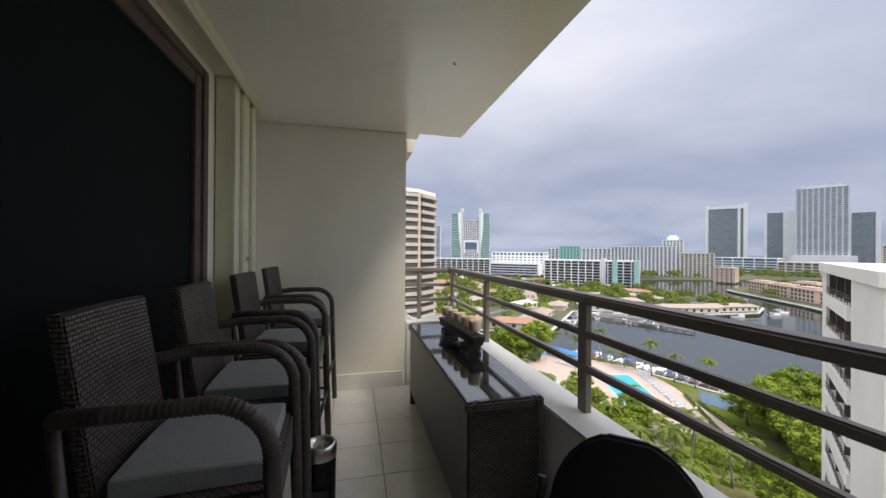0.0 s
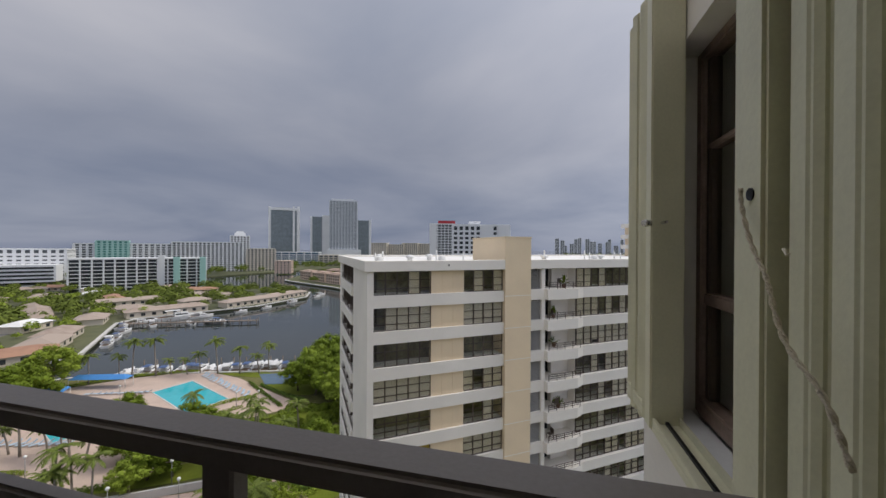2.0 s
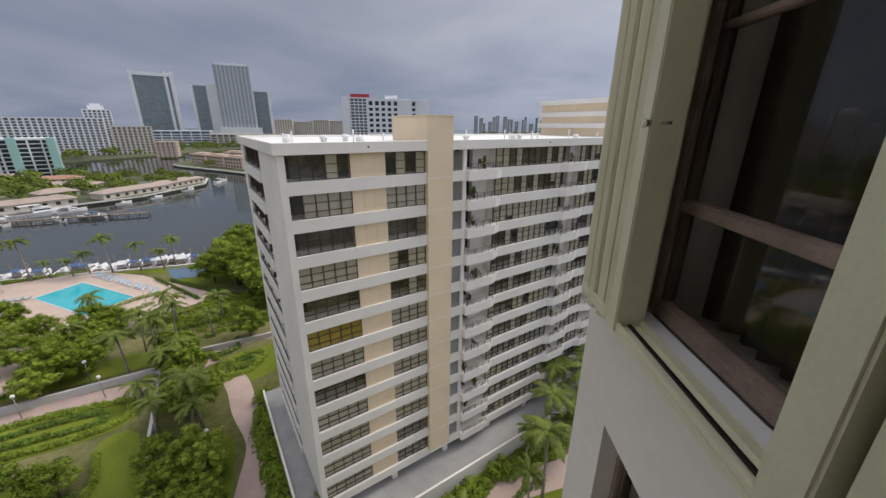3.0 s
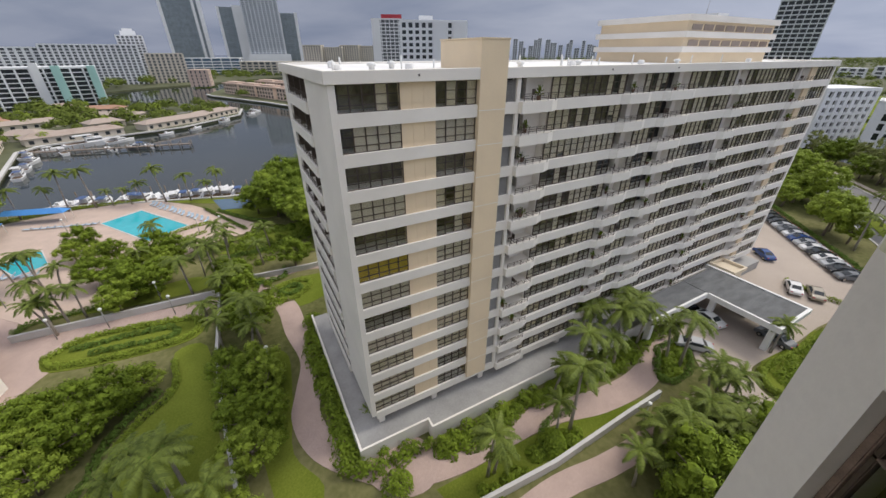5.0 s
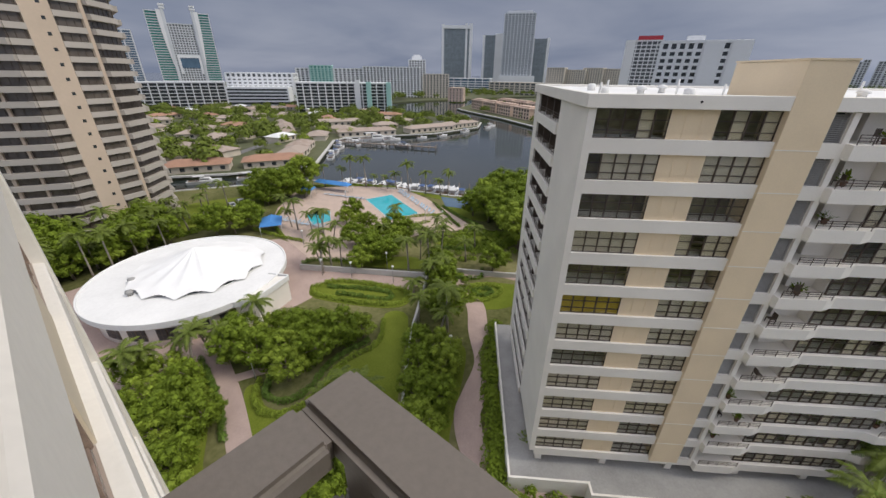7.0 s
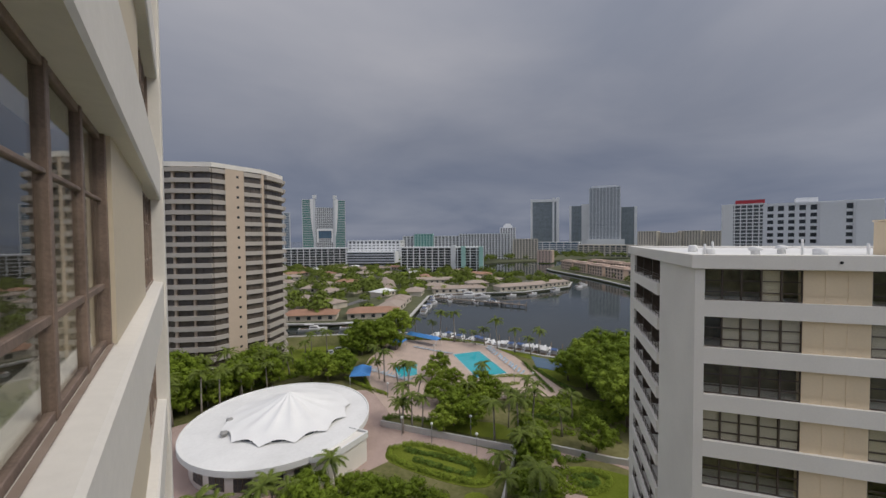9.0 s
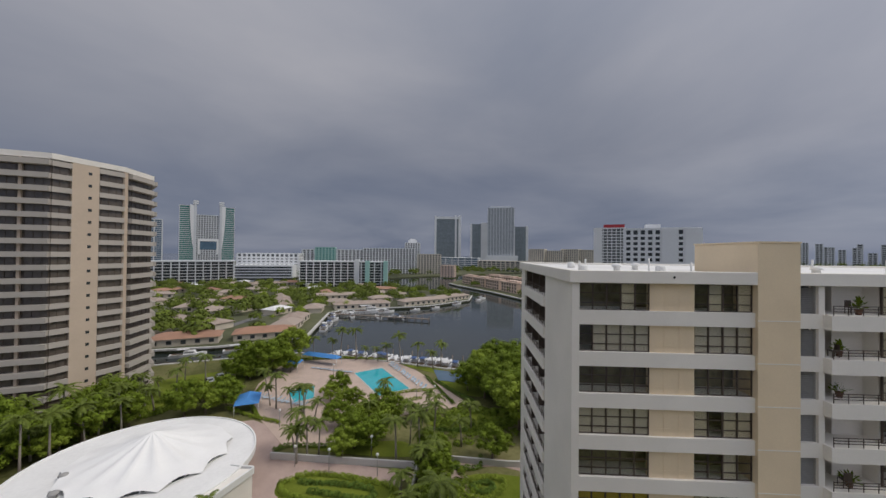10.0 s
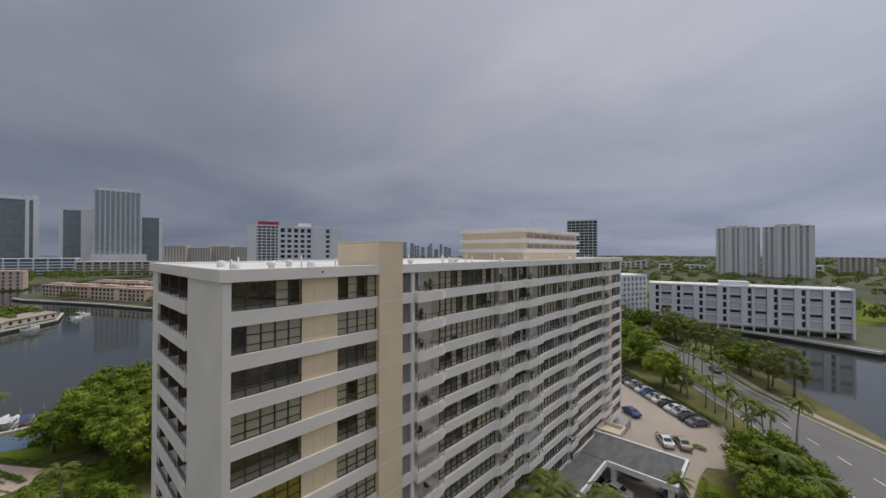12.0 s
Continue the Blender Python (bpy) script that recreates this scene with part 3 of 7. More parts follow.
# ---- things on the balcony ----
def bar_chair():
    ob = thing("bar_chair", "dark woven wicker bar chair with a grey seat cushion", "chair", "bar chairs along the wall")
    W, D, SH = 0.235, 0.25, 0.725
    bm = bmesh.new()
    v = B(bm, -0.115, -W + 0.06, SH - 0.06, -0.085, W - 0.06, 1.11)
    for q in (4, 5, 6, 7):
        v[q].co.x -= 0.068
    bmesh.ops.subdivide_edges(bm, edges=list(bm.edges), cuts=2, use_grid_fill=True)
    for q in bm.verts:
        q.co.x -= 0.02 * (1 - (q.co.y / W) ** 2)
    soften(bm, 0.008, 2)
    part("backrest", bm, wicker, ob)
    bm = boxes((-0.13, -W + 0.02, SH - 0.16, D, W - 0.02, SH - 0.03))
    soften(bm, 0.012, 2)
    part("seat", bm, wicker, ob)
    bm = boxes((-0.085, -W + 0.06, SH - 0.028, D - 0.02, W - 0.06, SH + 0.018))
    bmesh.ops.subdivide_edges(bm, edges=list(bm.edges), cuts=4, use_grid_fill=True)
    for q in bm.verts:
        if q.co.z > SH:
            q.co.z += 0.016 * (1 - (q.co.x / 0.26) ** 2) * (1 - (q.co.y / W) ** 2)
    soften(bm, 0.004, 1)
    part("cushion", bm, cushion_grey, ob, "flat grey fabric cushion")
    for s in (-1, 1):
        y = s * W
        pts = [(-0.155, y * 0.9, 0.905), (-0.06, y, 0.915), (0.12, y, 0.915)]
        pts += [(0.12 + 0.13 * math.sin(a), y, 0.785 + 0.13 * math.cos(a)) for a in (radians(d) for d in (9, 18, 27, 36, 45, 54, 63, 72, 81, 90))]
        pts += [(0.255, y, 0.6), (0.265, y, 0.3), (0.275, y, 0.012)]
        # flat cane wound round the bar: turns stand proud of the gaps between them
        wound = []
        for a, b in zip(pts, pts[1:]):
            a, b = Vector(a), Vector(b)
            k = max(1, round((b - a).length / 0.0045))
            wound += [a.lerp(b, i / k) for i in range(k)]
        wound.append(Vector(pts[-1]))
        bm = bmesh.new()
        tube(bm, wound, [0.0200 if i % 3 else 0.0172 for i in range(len(wound))], 12)
        part("arm_and_leg", bm, wicker_plain, ob)
        bm = bmesh.new()
        tube(bm, [(-0.165, y * 0.84, 0.90), (-0.135, y * 0.88, SH - 0.1), (-0.155, y * 0.94, 0.3), (-0.175, y, 0.012)], [0.012, 0.014, 0.014, 0.013], 8)
        part("leg", bm, wicker_plain, ob)
        bm = bmesh.new()
        tube(bm, [(-0.16, y * 0.95, 0.26), (0.268, y, 0.26)], 0.010, 8)
        part("stretcher", bm, black_metal, ob)
        bm = bmesh.new()
        lathe(bm, [(0.019, 0.0), (0.02, 0.014)], 10, (0.275, y))
        part("foot_cap", bm, black_vinyl, ob)
    bm = bmesh.new()
    tube(bm, [(0.266, -W, 0.32), (0.266, W, 0.32)], 0.011, 8)
    part("footrest", bm, black_metal, ob)
    bm = bmesh.new()
    tube(bm, [(-0.162, -W * 0.95, 0.20), (-0.162, W * 0.95, 0.20)], 0.010, 8)
    part("stretcher", bm, black_metal, ob)
    return ob


chair = bar_chair()
chair.matrix_basis = pose(-1.385, 2.20, 0, 0, 0, 3)
for y, a, x in ((2.715, 3, -1.385), (3.38, -2, -1.39), (4.06, -3, -1.39)):
    copy_thing(chair, pose(x, y, 0, 0, 0, a))


def wicker_table():
    X0, X1, Y0, Y1, H = -0.515, -0.166, 2.47, 4.06, 0.645
    ob = thing("wicker_table", "long dark wicker sideboard table with a glass top", "table")
    part("body", rounded((X0 + 0.015, Y0 + 0.015, 0.10, X1 - 0.015, Y1 - 0.015, H - 0.045), w=0.01), wicker, ob)
    bm = rounded((X0, Y0, H - 0.05, X0 + 0.045, Y1, H - 0.004), (X1 - 0.045, Y0, H - 0.05, X1, Y1, H - 0.004), (X0 + 0.045, Y0, H - 0.05, X1 - 0.045, Y0 + 0.045, H - 0.004), (X0 + 0.045, Y1 - 0.045, H - 0.05, X1 - 0.045, Y1, H - 0.004), (X0 + 0.045, 3.36, H - 0.05, X1 - 0.045, 3.43, H - 0.006), w=0.009)
    part("rim", bm, wicker, ob, "woven rim round the top")
    part("top_panel", boxes((X0 + 0.045, Y0 + 0.045, H - 0.044, X1 - 0.045, Y1 - 0.045, H - 0.03)), wicker, ob)
    part("glass_top", rounded((X0 + 0.012, Y0 + 0.012, H - 0.003, X1 - 0.012, Y1 - 0.012, H + 0.004), w=0.002), table_glass, ob, "clear reflecting glass sheet")
    for x in (X0 + 0.015, X1 - 0.06):
        for y in (Y0 + 0.015, Y1 - 0.06):
            part("foot", rounded((x, y, 0.0, x + 0.045, y + 0.045, 0.11), w=0.004), black_vinyl, ob)
    return ob


wicker_table()
TT = 0.649
holder = thing("candle_holder", "black rustic wooden candle holder on the glass table", "candle holder", at=pose(-0.27, 3.40, TT, 0, 0, 4))
bm = bmesh.new()
v = B(bm, -0.045, -0.33, 0.045, 0.045, 0.33, 0.105)
for q in v[:4]:
    q.co.x *= 0.72
    q.co.y *= 0.93
soften(bm, 0.004, 1)
part("tray", bm, wood_black, holder)
for y in (-0.2, 0.2):
    part("foot", rounded((-0.05, y - 0.045, 0.0, 0.05, y + 0.045, 0.043), w=0.003), wood_black, holder)
for k in range(5):
    y = -0.26 + 0.13 * k
    bm = bmesh.new()
    tube(bm, [(0, y, 0.10), (0, y, 0.128)], 0.004, 6)
    part("spike", bm, black_metal, holder)
    m = pose(-0.27, 3.40, TT, 0, 0, 4) @ pose(0, y, 0.125)
    cd = thing("candle", "short round cream pillar candle on a spike", "candle", "candles in the holder", at=m)
    bm = bmesh.new()
    lathe(bm, [(0.030, 0.0), (0.036, 0.004), (0.037, 0.058 - 0.004 * (k % 2)), (0.034, 0.064), (0.02, 0.062), (0.004, 0.058)], 20)
    part("wax", bm, candle_wax, cd)
    bm = bmesh.new()
    tube(bm, [(0, 0, 0.056), (0.001, 0, 0.072)], 0.0012, 5)
    part("wick", bm, black_vinyl, cd)

ash = thing("ash_bin", "black round pedal bin with a steel ashtray top", "ash bin", at=pose(-1.07, 2.57, 0) @ Matrix.Diagonal((0.62, 0.62, 1.0, 1.0)))
bm = bmesh.new()
lathe(bm, [(0.085, 0.0), (0.093, 0.01), (0.095, 0.44), (0.092, 0.455)], 28)
part("body", bm, black_metal, ash)
bm = bmesh.new()
lathe(bm, [(0.096, 0.452), (0.101, 0.458), (0.101, 0.492), (0.094, 0.505), (0.080, 0.507), (0.070, 0.498), (0.055, 0.490), (0.02, 0.488)], 32)
part("steel_rim", bm, steel, ash, "polished steel ring with a shallow bowl")
part("opening_flap", rounded((-0.06, -0.100, 0.18, 0.06, -0.088, 0.36), w=0.012), black_vinyl, ash)

fold = thing("folding_chair", "black padded folding chair with a rounded back", "chair", at=pose(-0.455, 1.67, 0, 0, 0, -42))
bm = bmesh.new()
out = [(-0.19, 0.0)] + [(-0.19 * math.cos(a), 0.04 + 0.225 * math.sin(a)) for a in (radians(d) for d in (5, 20, 38, 56, 73))]
out = out + [(-x, z) for x, z in out[::-1]]
f0 = [bm.verts.new((x, 0.015 * (x / 0.2) ** 2, z)) for x, z in out]
f1 = [bm.verts.new((x * 0.97, 0.035 + 0.015 * (x / 0.2) ** 2, z)) for x, z in out]
bm.faces.new(f0)
bm.faces.new(f1[::-1])
for i in range(len(f0)):
    bm.faces.new((f0[i - 1], f1[i - 1], f1[i], f0[i]))
soften(bm, 0.010, 3)
part("backrest", bm, black_vinyl, fold, at=pose(0, 0.215, 0.53, -12))
bm = rounded((-0.20, -0.2, 0.43, 0.20, 0.2, 0.47), w=0.018, seg=3)
part("seat", bm, black_vinyl, fold)
for s in (-1, 1):
    bm = bmesh.new()
    tube(bm, [(s * 0.205, 0.245, 0.64), (s * 0.215, 0.22, 0.55), (s * 0.215, -0.26, 0.012)], 0.011, 8)
    part("front_leg", bm, black_metal, fold)
    bm = bmesh.new()
    tube(bm, [(s * 0.195, -0.16, 0.44), (s * 0.195, 0.27, 0.012)], 0.011, 8)
    part("rear_leg", bm, black_metal, fold)

# ---- the tower's own facade beyond the balcony ----
FX = -0.53
END_Y = 15.2
own = thing("home_tower", "cream and white tower facade with brown ribbon windows", "building")
band_z = [k * STOREY for k in range(-13, 5)]
bm = bmesh.new()
B(bm, -12.0, 4.72, GZ, -0.95, END_Y, 13.0)
# solid core; its dark colour imitates shaded rooms behind the ribbon windows
part("core", bm, room_shade, own)
me_pier = mesh("pier", boxes((-0.94, 8.53, 0.0, FX + 0.02, 11.70, 1.70)), cream_stucco)
for z in band_z:
    bm = bmesh.new()
    prof = [(-0.94, -0.29), (-0.39, -0.29), (-0.37, -0.26), (-0.37, 0.47), (-0.40, 0.495), (FX - 0.06, 0.535), (-0.94, 0.535)]
    lo = [bm.verts.new((x, 4.72, zz)) for x, zz in prof]
    hi = [bm.verts.new((x, END_Y - 0.9, zz)) for x, zz in prof]
    bm.faces.new(lo)
    bm.faces.new(hi[::-1])
    for i in range(len(lo)):
        bm.faces.new((lo[i - 1], hi[i - 1], hi[i], lo[i]))
    part("band", bm, white_stucco, own, at=pose(0, 0, z))
    part("pier", me_pier, cream_stucco, own, at=pose(0, 0, z + 0.538))
part("corner_pier", rounded((-1.2, END_Y - 0.898, GZ, -0.33, END_Y + 0.1, 13.0), w=0.02), white_stucco, own)
part("start_pier", boxes((-0.94, 4.605, GZ, -0.495, 4.715, CEIL - 0.001)), white_stucco, own)


def ribbon_frame(y0, y1, n, deep):
    bm = bmesh.new()
    x0, x1 = FX - 0.085, FX - 0.03
    z0, z1 = 0.0, 1.70
    for i in range(n + 1):
        y = y0 + (y1 - y0) * i / n
        B(bm, x0, y - 0.03, z0, x1 + (0.02 if i in (0, n) else 0), y + 0.03, z1)
    for z, h in ((0.0, 0.05), (0.46, 0.045), (1.16, 0.025), (1.65, 0.05)):
        for i in range(n):
            ya, yb = y0 + (y1 - y0) * i / n + 0.031, y0 + (y1 - y0) * (i + 1) / n - 0.031
            B(bm, x0 + 0.008, ya, z, x1 - 0.008, yb, z + h)
    soften(bm, 0.004, 1)
    return bm


for y0, y1, n in ((4.78, 8.50, 5), (11.73, 14.28, 4)):
    me_f = mesh("window_frame", ribbon_frame(y0, y1, n, 0.05), frame_worn)
    me_g = mesh("pane", boxes((FX - 0.064, y0, 0.02, FX - 0.058, y1, 1.68)), window_glass)
    me_s = mesh("window_sill", rounded((FX - 0.09, y0, -0.006, FX + 0.03, y1, 0.012), w=0.003), soil_mat)
    for z in band_z:
        w_ = part("window", me_f, frame_worn, own, at=pose(0, 0, z + 0.538))
        part("pane", me_g, window_glass, w_).visible_shadow = False
        if -3 < z < 3:
            part("sealant", mesh("sealant", boxes((FX - 0.028, y0, 0.002, FX + 0.004, y1, 0.012)), roof_tan), None, w_, "yellowed sealant strip along the sill")
structure("ground_storeys", boxes((-12, -14, GZ, -1.96, 4.71, -0.25), (-12, -14, CEIL + 0.21, -1.96, 4.71, 13)), white_stucco, "white stucco mass of the home tower", "wall")
# room shell with the indoor shade painted into its colour
structure("room_back", boxes((-4.0, -0.6, -0.2, -1.96, 4.7, -0.1), (-4.1, -0.6, -0.1, -4.0, 4.7, CEIL + 0.2), (-4.0, -0.7, -0.1, -1.96, -0.6, CEIL + 0.2)), room_shade, "living room shell coloured dark as if unlit behind the doors", "room")

# ---- the neighbouring apartment block ----
BM = pose(22.72, 12.07, 0, 0, 0, -54.1)     # x along its front, y into it
NF = 12
LEN, DEP = 71.2, 18.6
WT, WH = -0.36, 1.66                          # top of the highest window, window height
ZB = WT - (NF - 1) * STOREY - WH - 0.35       # underside of the lowest band
block = thing("apartment_block", "white and beige twelve storey apartment block with ribbon windows", "building", at=BM)
# solid core behind the panes; the rooms' dim light is painted on it
part("core", boxes((0.6, 1.6, GZ, LEN - 0.3, DEP - 1.4, 0.05)), room_dim_lit, block)
# roof slab with a rim, roof things
part("roof", boxes((-0.5, -0.35, 0.02, LEN + 0.5, DEP + 0.1, 0.22)), roof_white, block)
bm = bmesh.new()
for r in ((-0.66, -0.5, -0.34, LEN + 0.7, -0.2, 0.42), (-0.66, -0.198, -0.34, -0.36, DEP + 0.2, 0.42), (LEN + 0.4, -0.198, -0.34, LEN + 0.7, DEP + 0.2, 0.42), (-0.358, DEP - 0.1, -0.34, LEN + 0.398, DEP + 0.2, 0.42)):
    B(bm, *r)
soften(bm, 0.03, 1)
part("fascia", bm, white_stucco, block)
# corner pier and the blank half of the end wall
part("corner_pier", boxes((-0.45, -0.32, ZB, 0.0, 0.6, -0.37), (-0.45, 0.6, ZB, 0.1, 6.9, -0.37)), white_stucco, block)
part("end_wall", boxes((-0.45, 16.4, ZB, 0.1, DEP, -0.37)), white_stucco, block)
part("far_pier", boxes((LEN - 0.1, -0.3, ZB, LEN + 0.4, DEP, -0.37)), white_stucco, block)
part("ground_storey", boxes((1.2, 1.2, GZ, LEN - 0.5, DEP - 1.0, ZB)), concrete, block)
for s in range(0, 70, 6):
    part("ground_column", boxes((s + 0.3, 0.1, GZ, s + 0.9, 0.7, ZB)), white_stucco, block)
# beige shaft with its head above the roof
bm = boxes((10.28, -0.52, ZB, 12.68, 1.5, 2.16))
soften(bm, 0.02, 1)
part("stair_shaft", bm, beige_stucco, block)
part("shaft_head", boxes((10.3, 1.502, 0.2, 12.68, 5.4, 2.14)), beige_stucco, block)
part("shaft_cap", boxes((10.25, -0.55, 2.161, 12.71, 5.45, 2.26)), beige_stucco, block)

# zones along the front
ZONES = [("w", 0.02, 4.26, 5), ("b", 4.26, 6.90, 0), ("w", 6.90, 10.28, 4), ("v", 12.75, 13.85, 0), ("p", 13.85, 14.2, 0),
         ("bal", 14.2, 17.65, 0), ("w", 17.65, 26.7, 11), ("bal", 26.7, 29.6, 0), ("w", 29.6, 32.9, 4), ("bal", 32.9, 36.9, 0), ("w", 36.9, 45.7, 10),
         ("bal", 45.7, 48.4, 0), ("w", 48.4, 60.6, 13), ("bal", 60.6, 64.6, 0), ("b", 64.6, 66.2, 0), ("w", 66.2, 71.0, 5)]


def front_line():
    """The plan of the bands: they swell out at the balconies."""
    pts = [(0.0, -0.32), (13.9, -0.32), (14.1, -0.32), (14.12, -0.82), (17.2, -0.82), (18.1, -0.42)]
    for a, b in ((26.7, 29.6), (32.9, 36.9), (45.7, 48.4), (60.6, 64.4)):
        pts += [(a - 0.7, -0.42), (a + 0.1, -0.82), (b - 0.1, -0.82), (b + 0.8, -0.42)]
    return pts + [(LEN - 0.1, -0.42)]


FRONT = front_line()
bm = bmesh.new()
prism(bm, FRONT + [(LEN - 0.1, 1.5), (0.0, 1.5)], 0.0, STOREY - WH)
me_band = mesh("band", bm, white_stucco)
me_endband = mesh("end_band", boxes((-0.62, 6.9, 0.0, 0.6, 16.4, STOREY - WH)), white_stucco)


def block_window(s0, s1, n):
    bm = bmesh.new()
    for i in range(n + 1):
        s = s0 + (s1 - s0) * i / n
        B(bm, s - 0.035, -0.10, 0, s + 0.035, 0.0, WH)
    for z, h in ((0.0, 0.05), (0.42, 0.05), (1.02, 0.045), (WH - 0.05, 0.05)):
        for i in range(n):
            B(bm, s0 + (s1 - s0) * i / n + 0.036, -0.09, z, s0 + (s1 - s0) * (i + 1) / n - 0.036, -0.01, z + h)
    return mesh("window", bm, frame_brown)


def beige_panel(s0, s1):
    bm = boxes((s0, -0.12, 0, s1, 0.3, WH))
    w = s1 - s0
    for i in range(1, 3):
        B(bm, s0 + w * i / 3 - 0.03, -0.145, 0.02, s0 + w * i / 3 + 0.03, -0.121, WH - 0.02)
    B(bm, s0 + 0.02, -0.15, 0.40, s1 - 0.02, -0.146, 0.47)
    return mesh("panel", bm, beige_stucco)


def vent_panel(s0, s1):
    bm = bmesh.new()
    for i in range(14):
        z = 0.06 + i * 0.112
        v = B(bm, s0 + 0.08, -0.10, z, s1 - 0.06, 0.05, z + 0.03)
        for q in (v[0], v[1], v[4], v[5]):
            q.co.z -= 0.06
    B(bm, s0, -0.15, 0, s0 + 0.08, 0.1, WH)
    B(bm, s1 - 0.06, -0.15, 0, s1, 0.1, WH)
    return mesh("louvre", bm, concrete)


def balcony_rail(s0, s1, y):
    bm = bmesh.new()
    for z in (0.22, 0.38, 0.54):
        B(bm, s0, y, z, s1, y + 0.03, z + 0.035)
    k = max(2, round((s1 - s0) / 0.9))
    for i in range(k + 1):
        s = s0 + (s1 - s0) * i / k
        B(bm, s - 0.02, y + 0.031, -0.02, s + 0.02, y + 0.06, 0.575)
    return mesh("balcony_railing", bm, frame_brown)


me_zone = []
for kind, s0, s1, n in ZONES:
    if kind == "w":
        me_zone.append((block_window(s0, s1, n), mesh("pane", boxes((s0, -0.055, 0.02, s1, -0.045, WH - 0.02)), window_glass)))
    elif kind == "b":
        me_zone.append((beige_panel(s0, s1),))
    elif kind == "v":
        me_zone.append((vent_panel(s0, s1),))
    elif kind == "p":
        me_zone.append((mesh("pillar", boxes((s0, -0.32, 0, s1, 0.3, WH)), white_stucco),))
    else:
        me_zone.append((balcony_rail(s0 + 0.1, s1 - 0.1, -0.77), mesh("side_wall", boxes((s0 + (s1 - s0) * 0.46, 0.95, 0, s1 - 0.05, 1.45, WH)) if s0 < 20 else boxes((s1 - 0.75, 0.8, 0, s1 - 0.05, 1.45, WH)), white_stucco),
                        mesh("balcony_door", boxes((s0 + 0.05, 1.4, 0, s0 + (s1 - s0) * 0.455 if s0 < 20 else s1 - 0.76, 1.46, WH), (s0 + 0.72, 1.36, 0, s0 + 0.80, 1.398, WH)), balcony_glass),
                        mesh("balcony_partition", boxes((s1 - 0.04, 0.1, 0, s1 + 0.06, 1.45, WH)), white_stucco)))
rs = random.Random(7)
me_blinds, me_folds = {}, {}
for j in range(NF):
    zt = WT - j * STOREY
    z = zt - WH
    part("band", me_band, white_stucco, block, at=pose(0, 0, z - (STOREY - WH)))
    part("end_band", me_endband, white_stucco, block, at=pose(0, 0, z - (STOREY - WH)))
    at = pose(0, 0, z)
    for (kind, s0, s1, n), ms in zip(ZONES, me_zone):
        if kind == "w":
            w_ = part("window", ms[0], frame_brown, block, at=at)
            part("pane", ms[1], window_glass, w_).visible_shadow = False
            far = s0 > 15
            closed = None if far else j in ((1, 3, 5, 6, 8, 9, 10, 11) if s0 < 5 else (1, 3, 5, 6, 7, 8, 9))
            bm = bmesh.new()
            for i in range(n):
                a, b = s0 + (s1 - s0) * i / n + 0.04, s0 + (s1 - s0) * (i + 1) / n - 0.04
                pick = rs.random()
                if (closed and pick < 0.95) or (far and pick < 0.5) or (closed is False and pick < 0.12):
                    drop_ = 0.0 if pick < 0.4 or closed else rs.choice((0.0, 0.3, 0.7))
                    B(bm, a, 0.0, 0.02 + drop_, b, 0.03, WH - 0.02)
            if len(bm.verts):
                amber = j == 5 and s0 < 5
                part("blind", bm, amber_blind if amber else blind_mat, w_)
            else:
                bm.free()
        elif kind == "bal":
            part("balcony_railing", ms[0], frame_brown, block, at=at)
            part("side_wall", ms[1], white_stucco, block, at=at)
            part("balcony_door", ms[2], dark_glazing, block, at=at)
            part("balcony_partition", ms[3], white_stucco, block, at=at)
        else:
            part({"b": "panel", "v": "louvre", "p": "pillar"}[kind], ms[0], beige_stucco, block, at=at)
    part("shaft_joint", boxes((10.27, -0.532, z - 0.44, 12.69, -0.515, z - 0.39)), white_stucco, block)
    # openings in the end wall
    bm = bmesh.new()
    for k in range(3):
        y0 = 7.0 + k * 3.15
        B(bm, -0.28, y0 + 2.95, 0, 0.5, y0 + 3.15, WH)
        for q in (0.24, 0.42, 0.60):
            B(bm, -0.5, y0, q, -0.47, y0 + 2.94, q + 0.04)
        for q in range(4):
            B(bm, -0.469, y0 + 0.9 * q + 0.05, 0.0, -0.44, y0 + 0.9 * q + 0.09, 0.64)
    part("end_railing", bm, frame_brown, block, at=at)
    part("end_glazing", boxes((0.3, 7.0, 0, 0.4, 16.3, WH)), dark_glazing, block, at=at)

# pots, chairs and cloths on the balconies
def potted_plant(seed, r, h):
    ob = thing("potted_plant", "leafy green plant in a terracotta pot on a balcony", "potted plant", "balcony plants")
    bm = bmesh.new()
    lathe(bm, [(0.14, 0.0), (0.2, 0.32), (0.22, 0.33), (0.22, 0.38), (0.18, 0.38)], 14)
    part("pot", bm, terracotta, ob)
    rg = random.Random(seed)
    vs, fs = [], []
    for k in range(70):
        a, e = rg.uniform(0, 6.283), rg.uniform(0.2, 1.4)
        d = Vector((math.cos(a) * math.cos(e), math.sin(a) * math.cos(e), math.sin(e)))
        q = Vector((0, 0, 0.36)) + Vector((d.x * r, d.y * r, d.z * h)) * rg.uniform(0.3, 1.0)
        n_ = d.orthogonal().normalized()
        b_ = d.cross(n_)
        i = len(vs)
        vs += [q - d * 0.13, q - b_ * 0.05, q + d * 0.15, q + b_ * 0.05]
        fs.append((i, i + 1, i + 2, i + 3))
    me = bpy.data.meshes.new("foliage")
    me.from_pydata(vs, [], fs)
    me.materials.append(leaf_mat)
    part("foliage", me, leaf_mat, ob)
    return ob


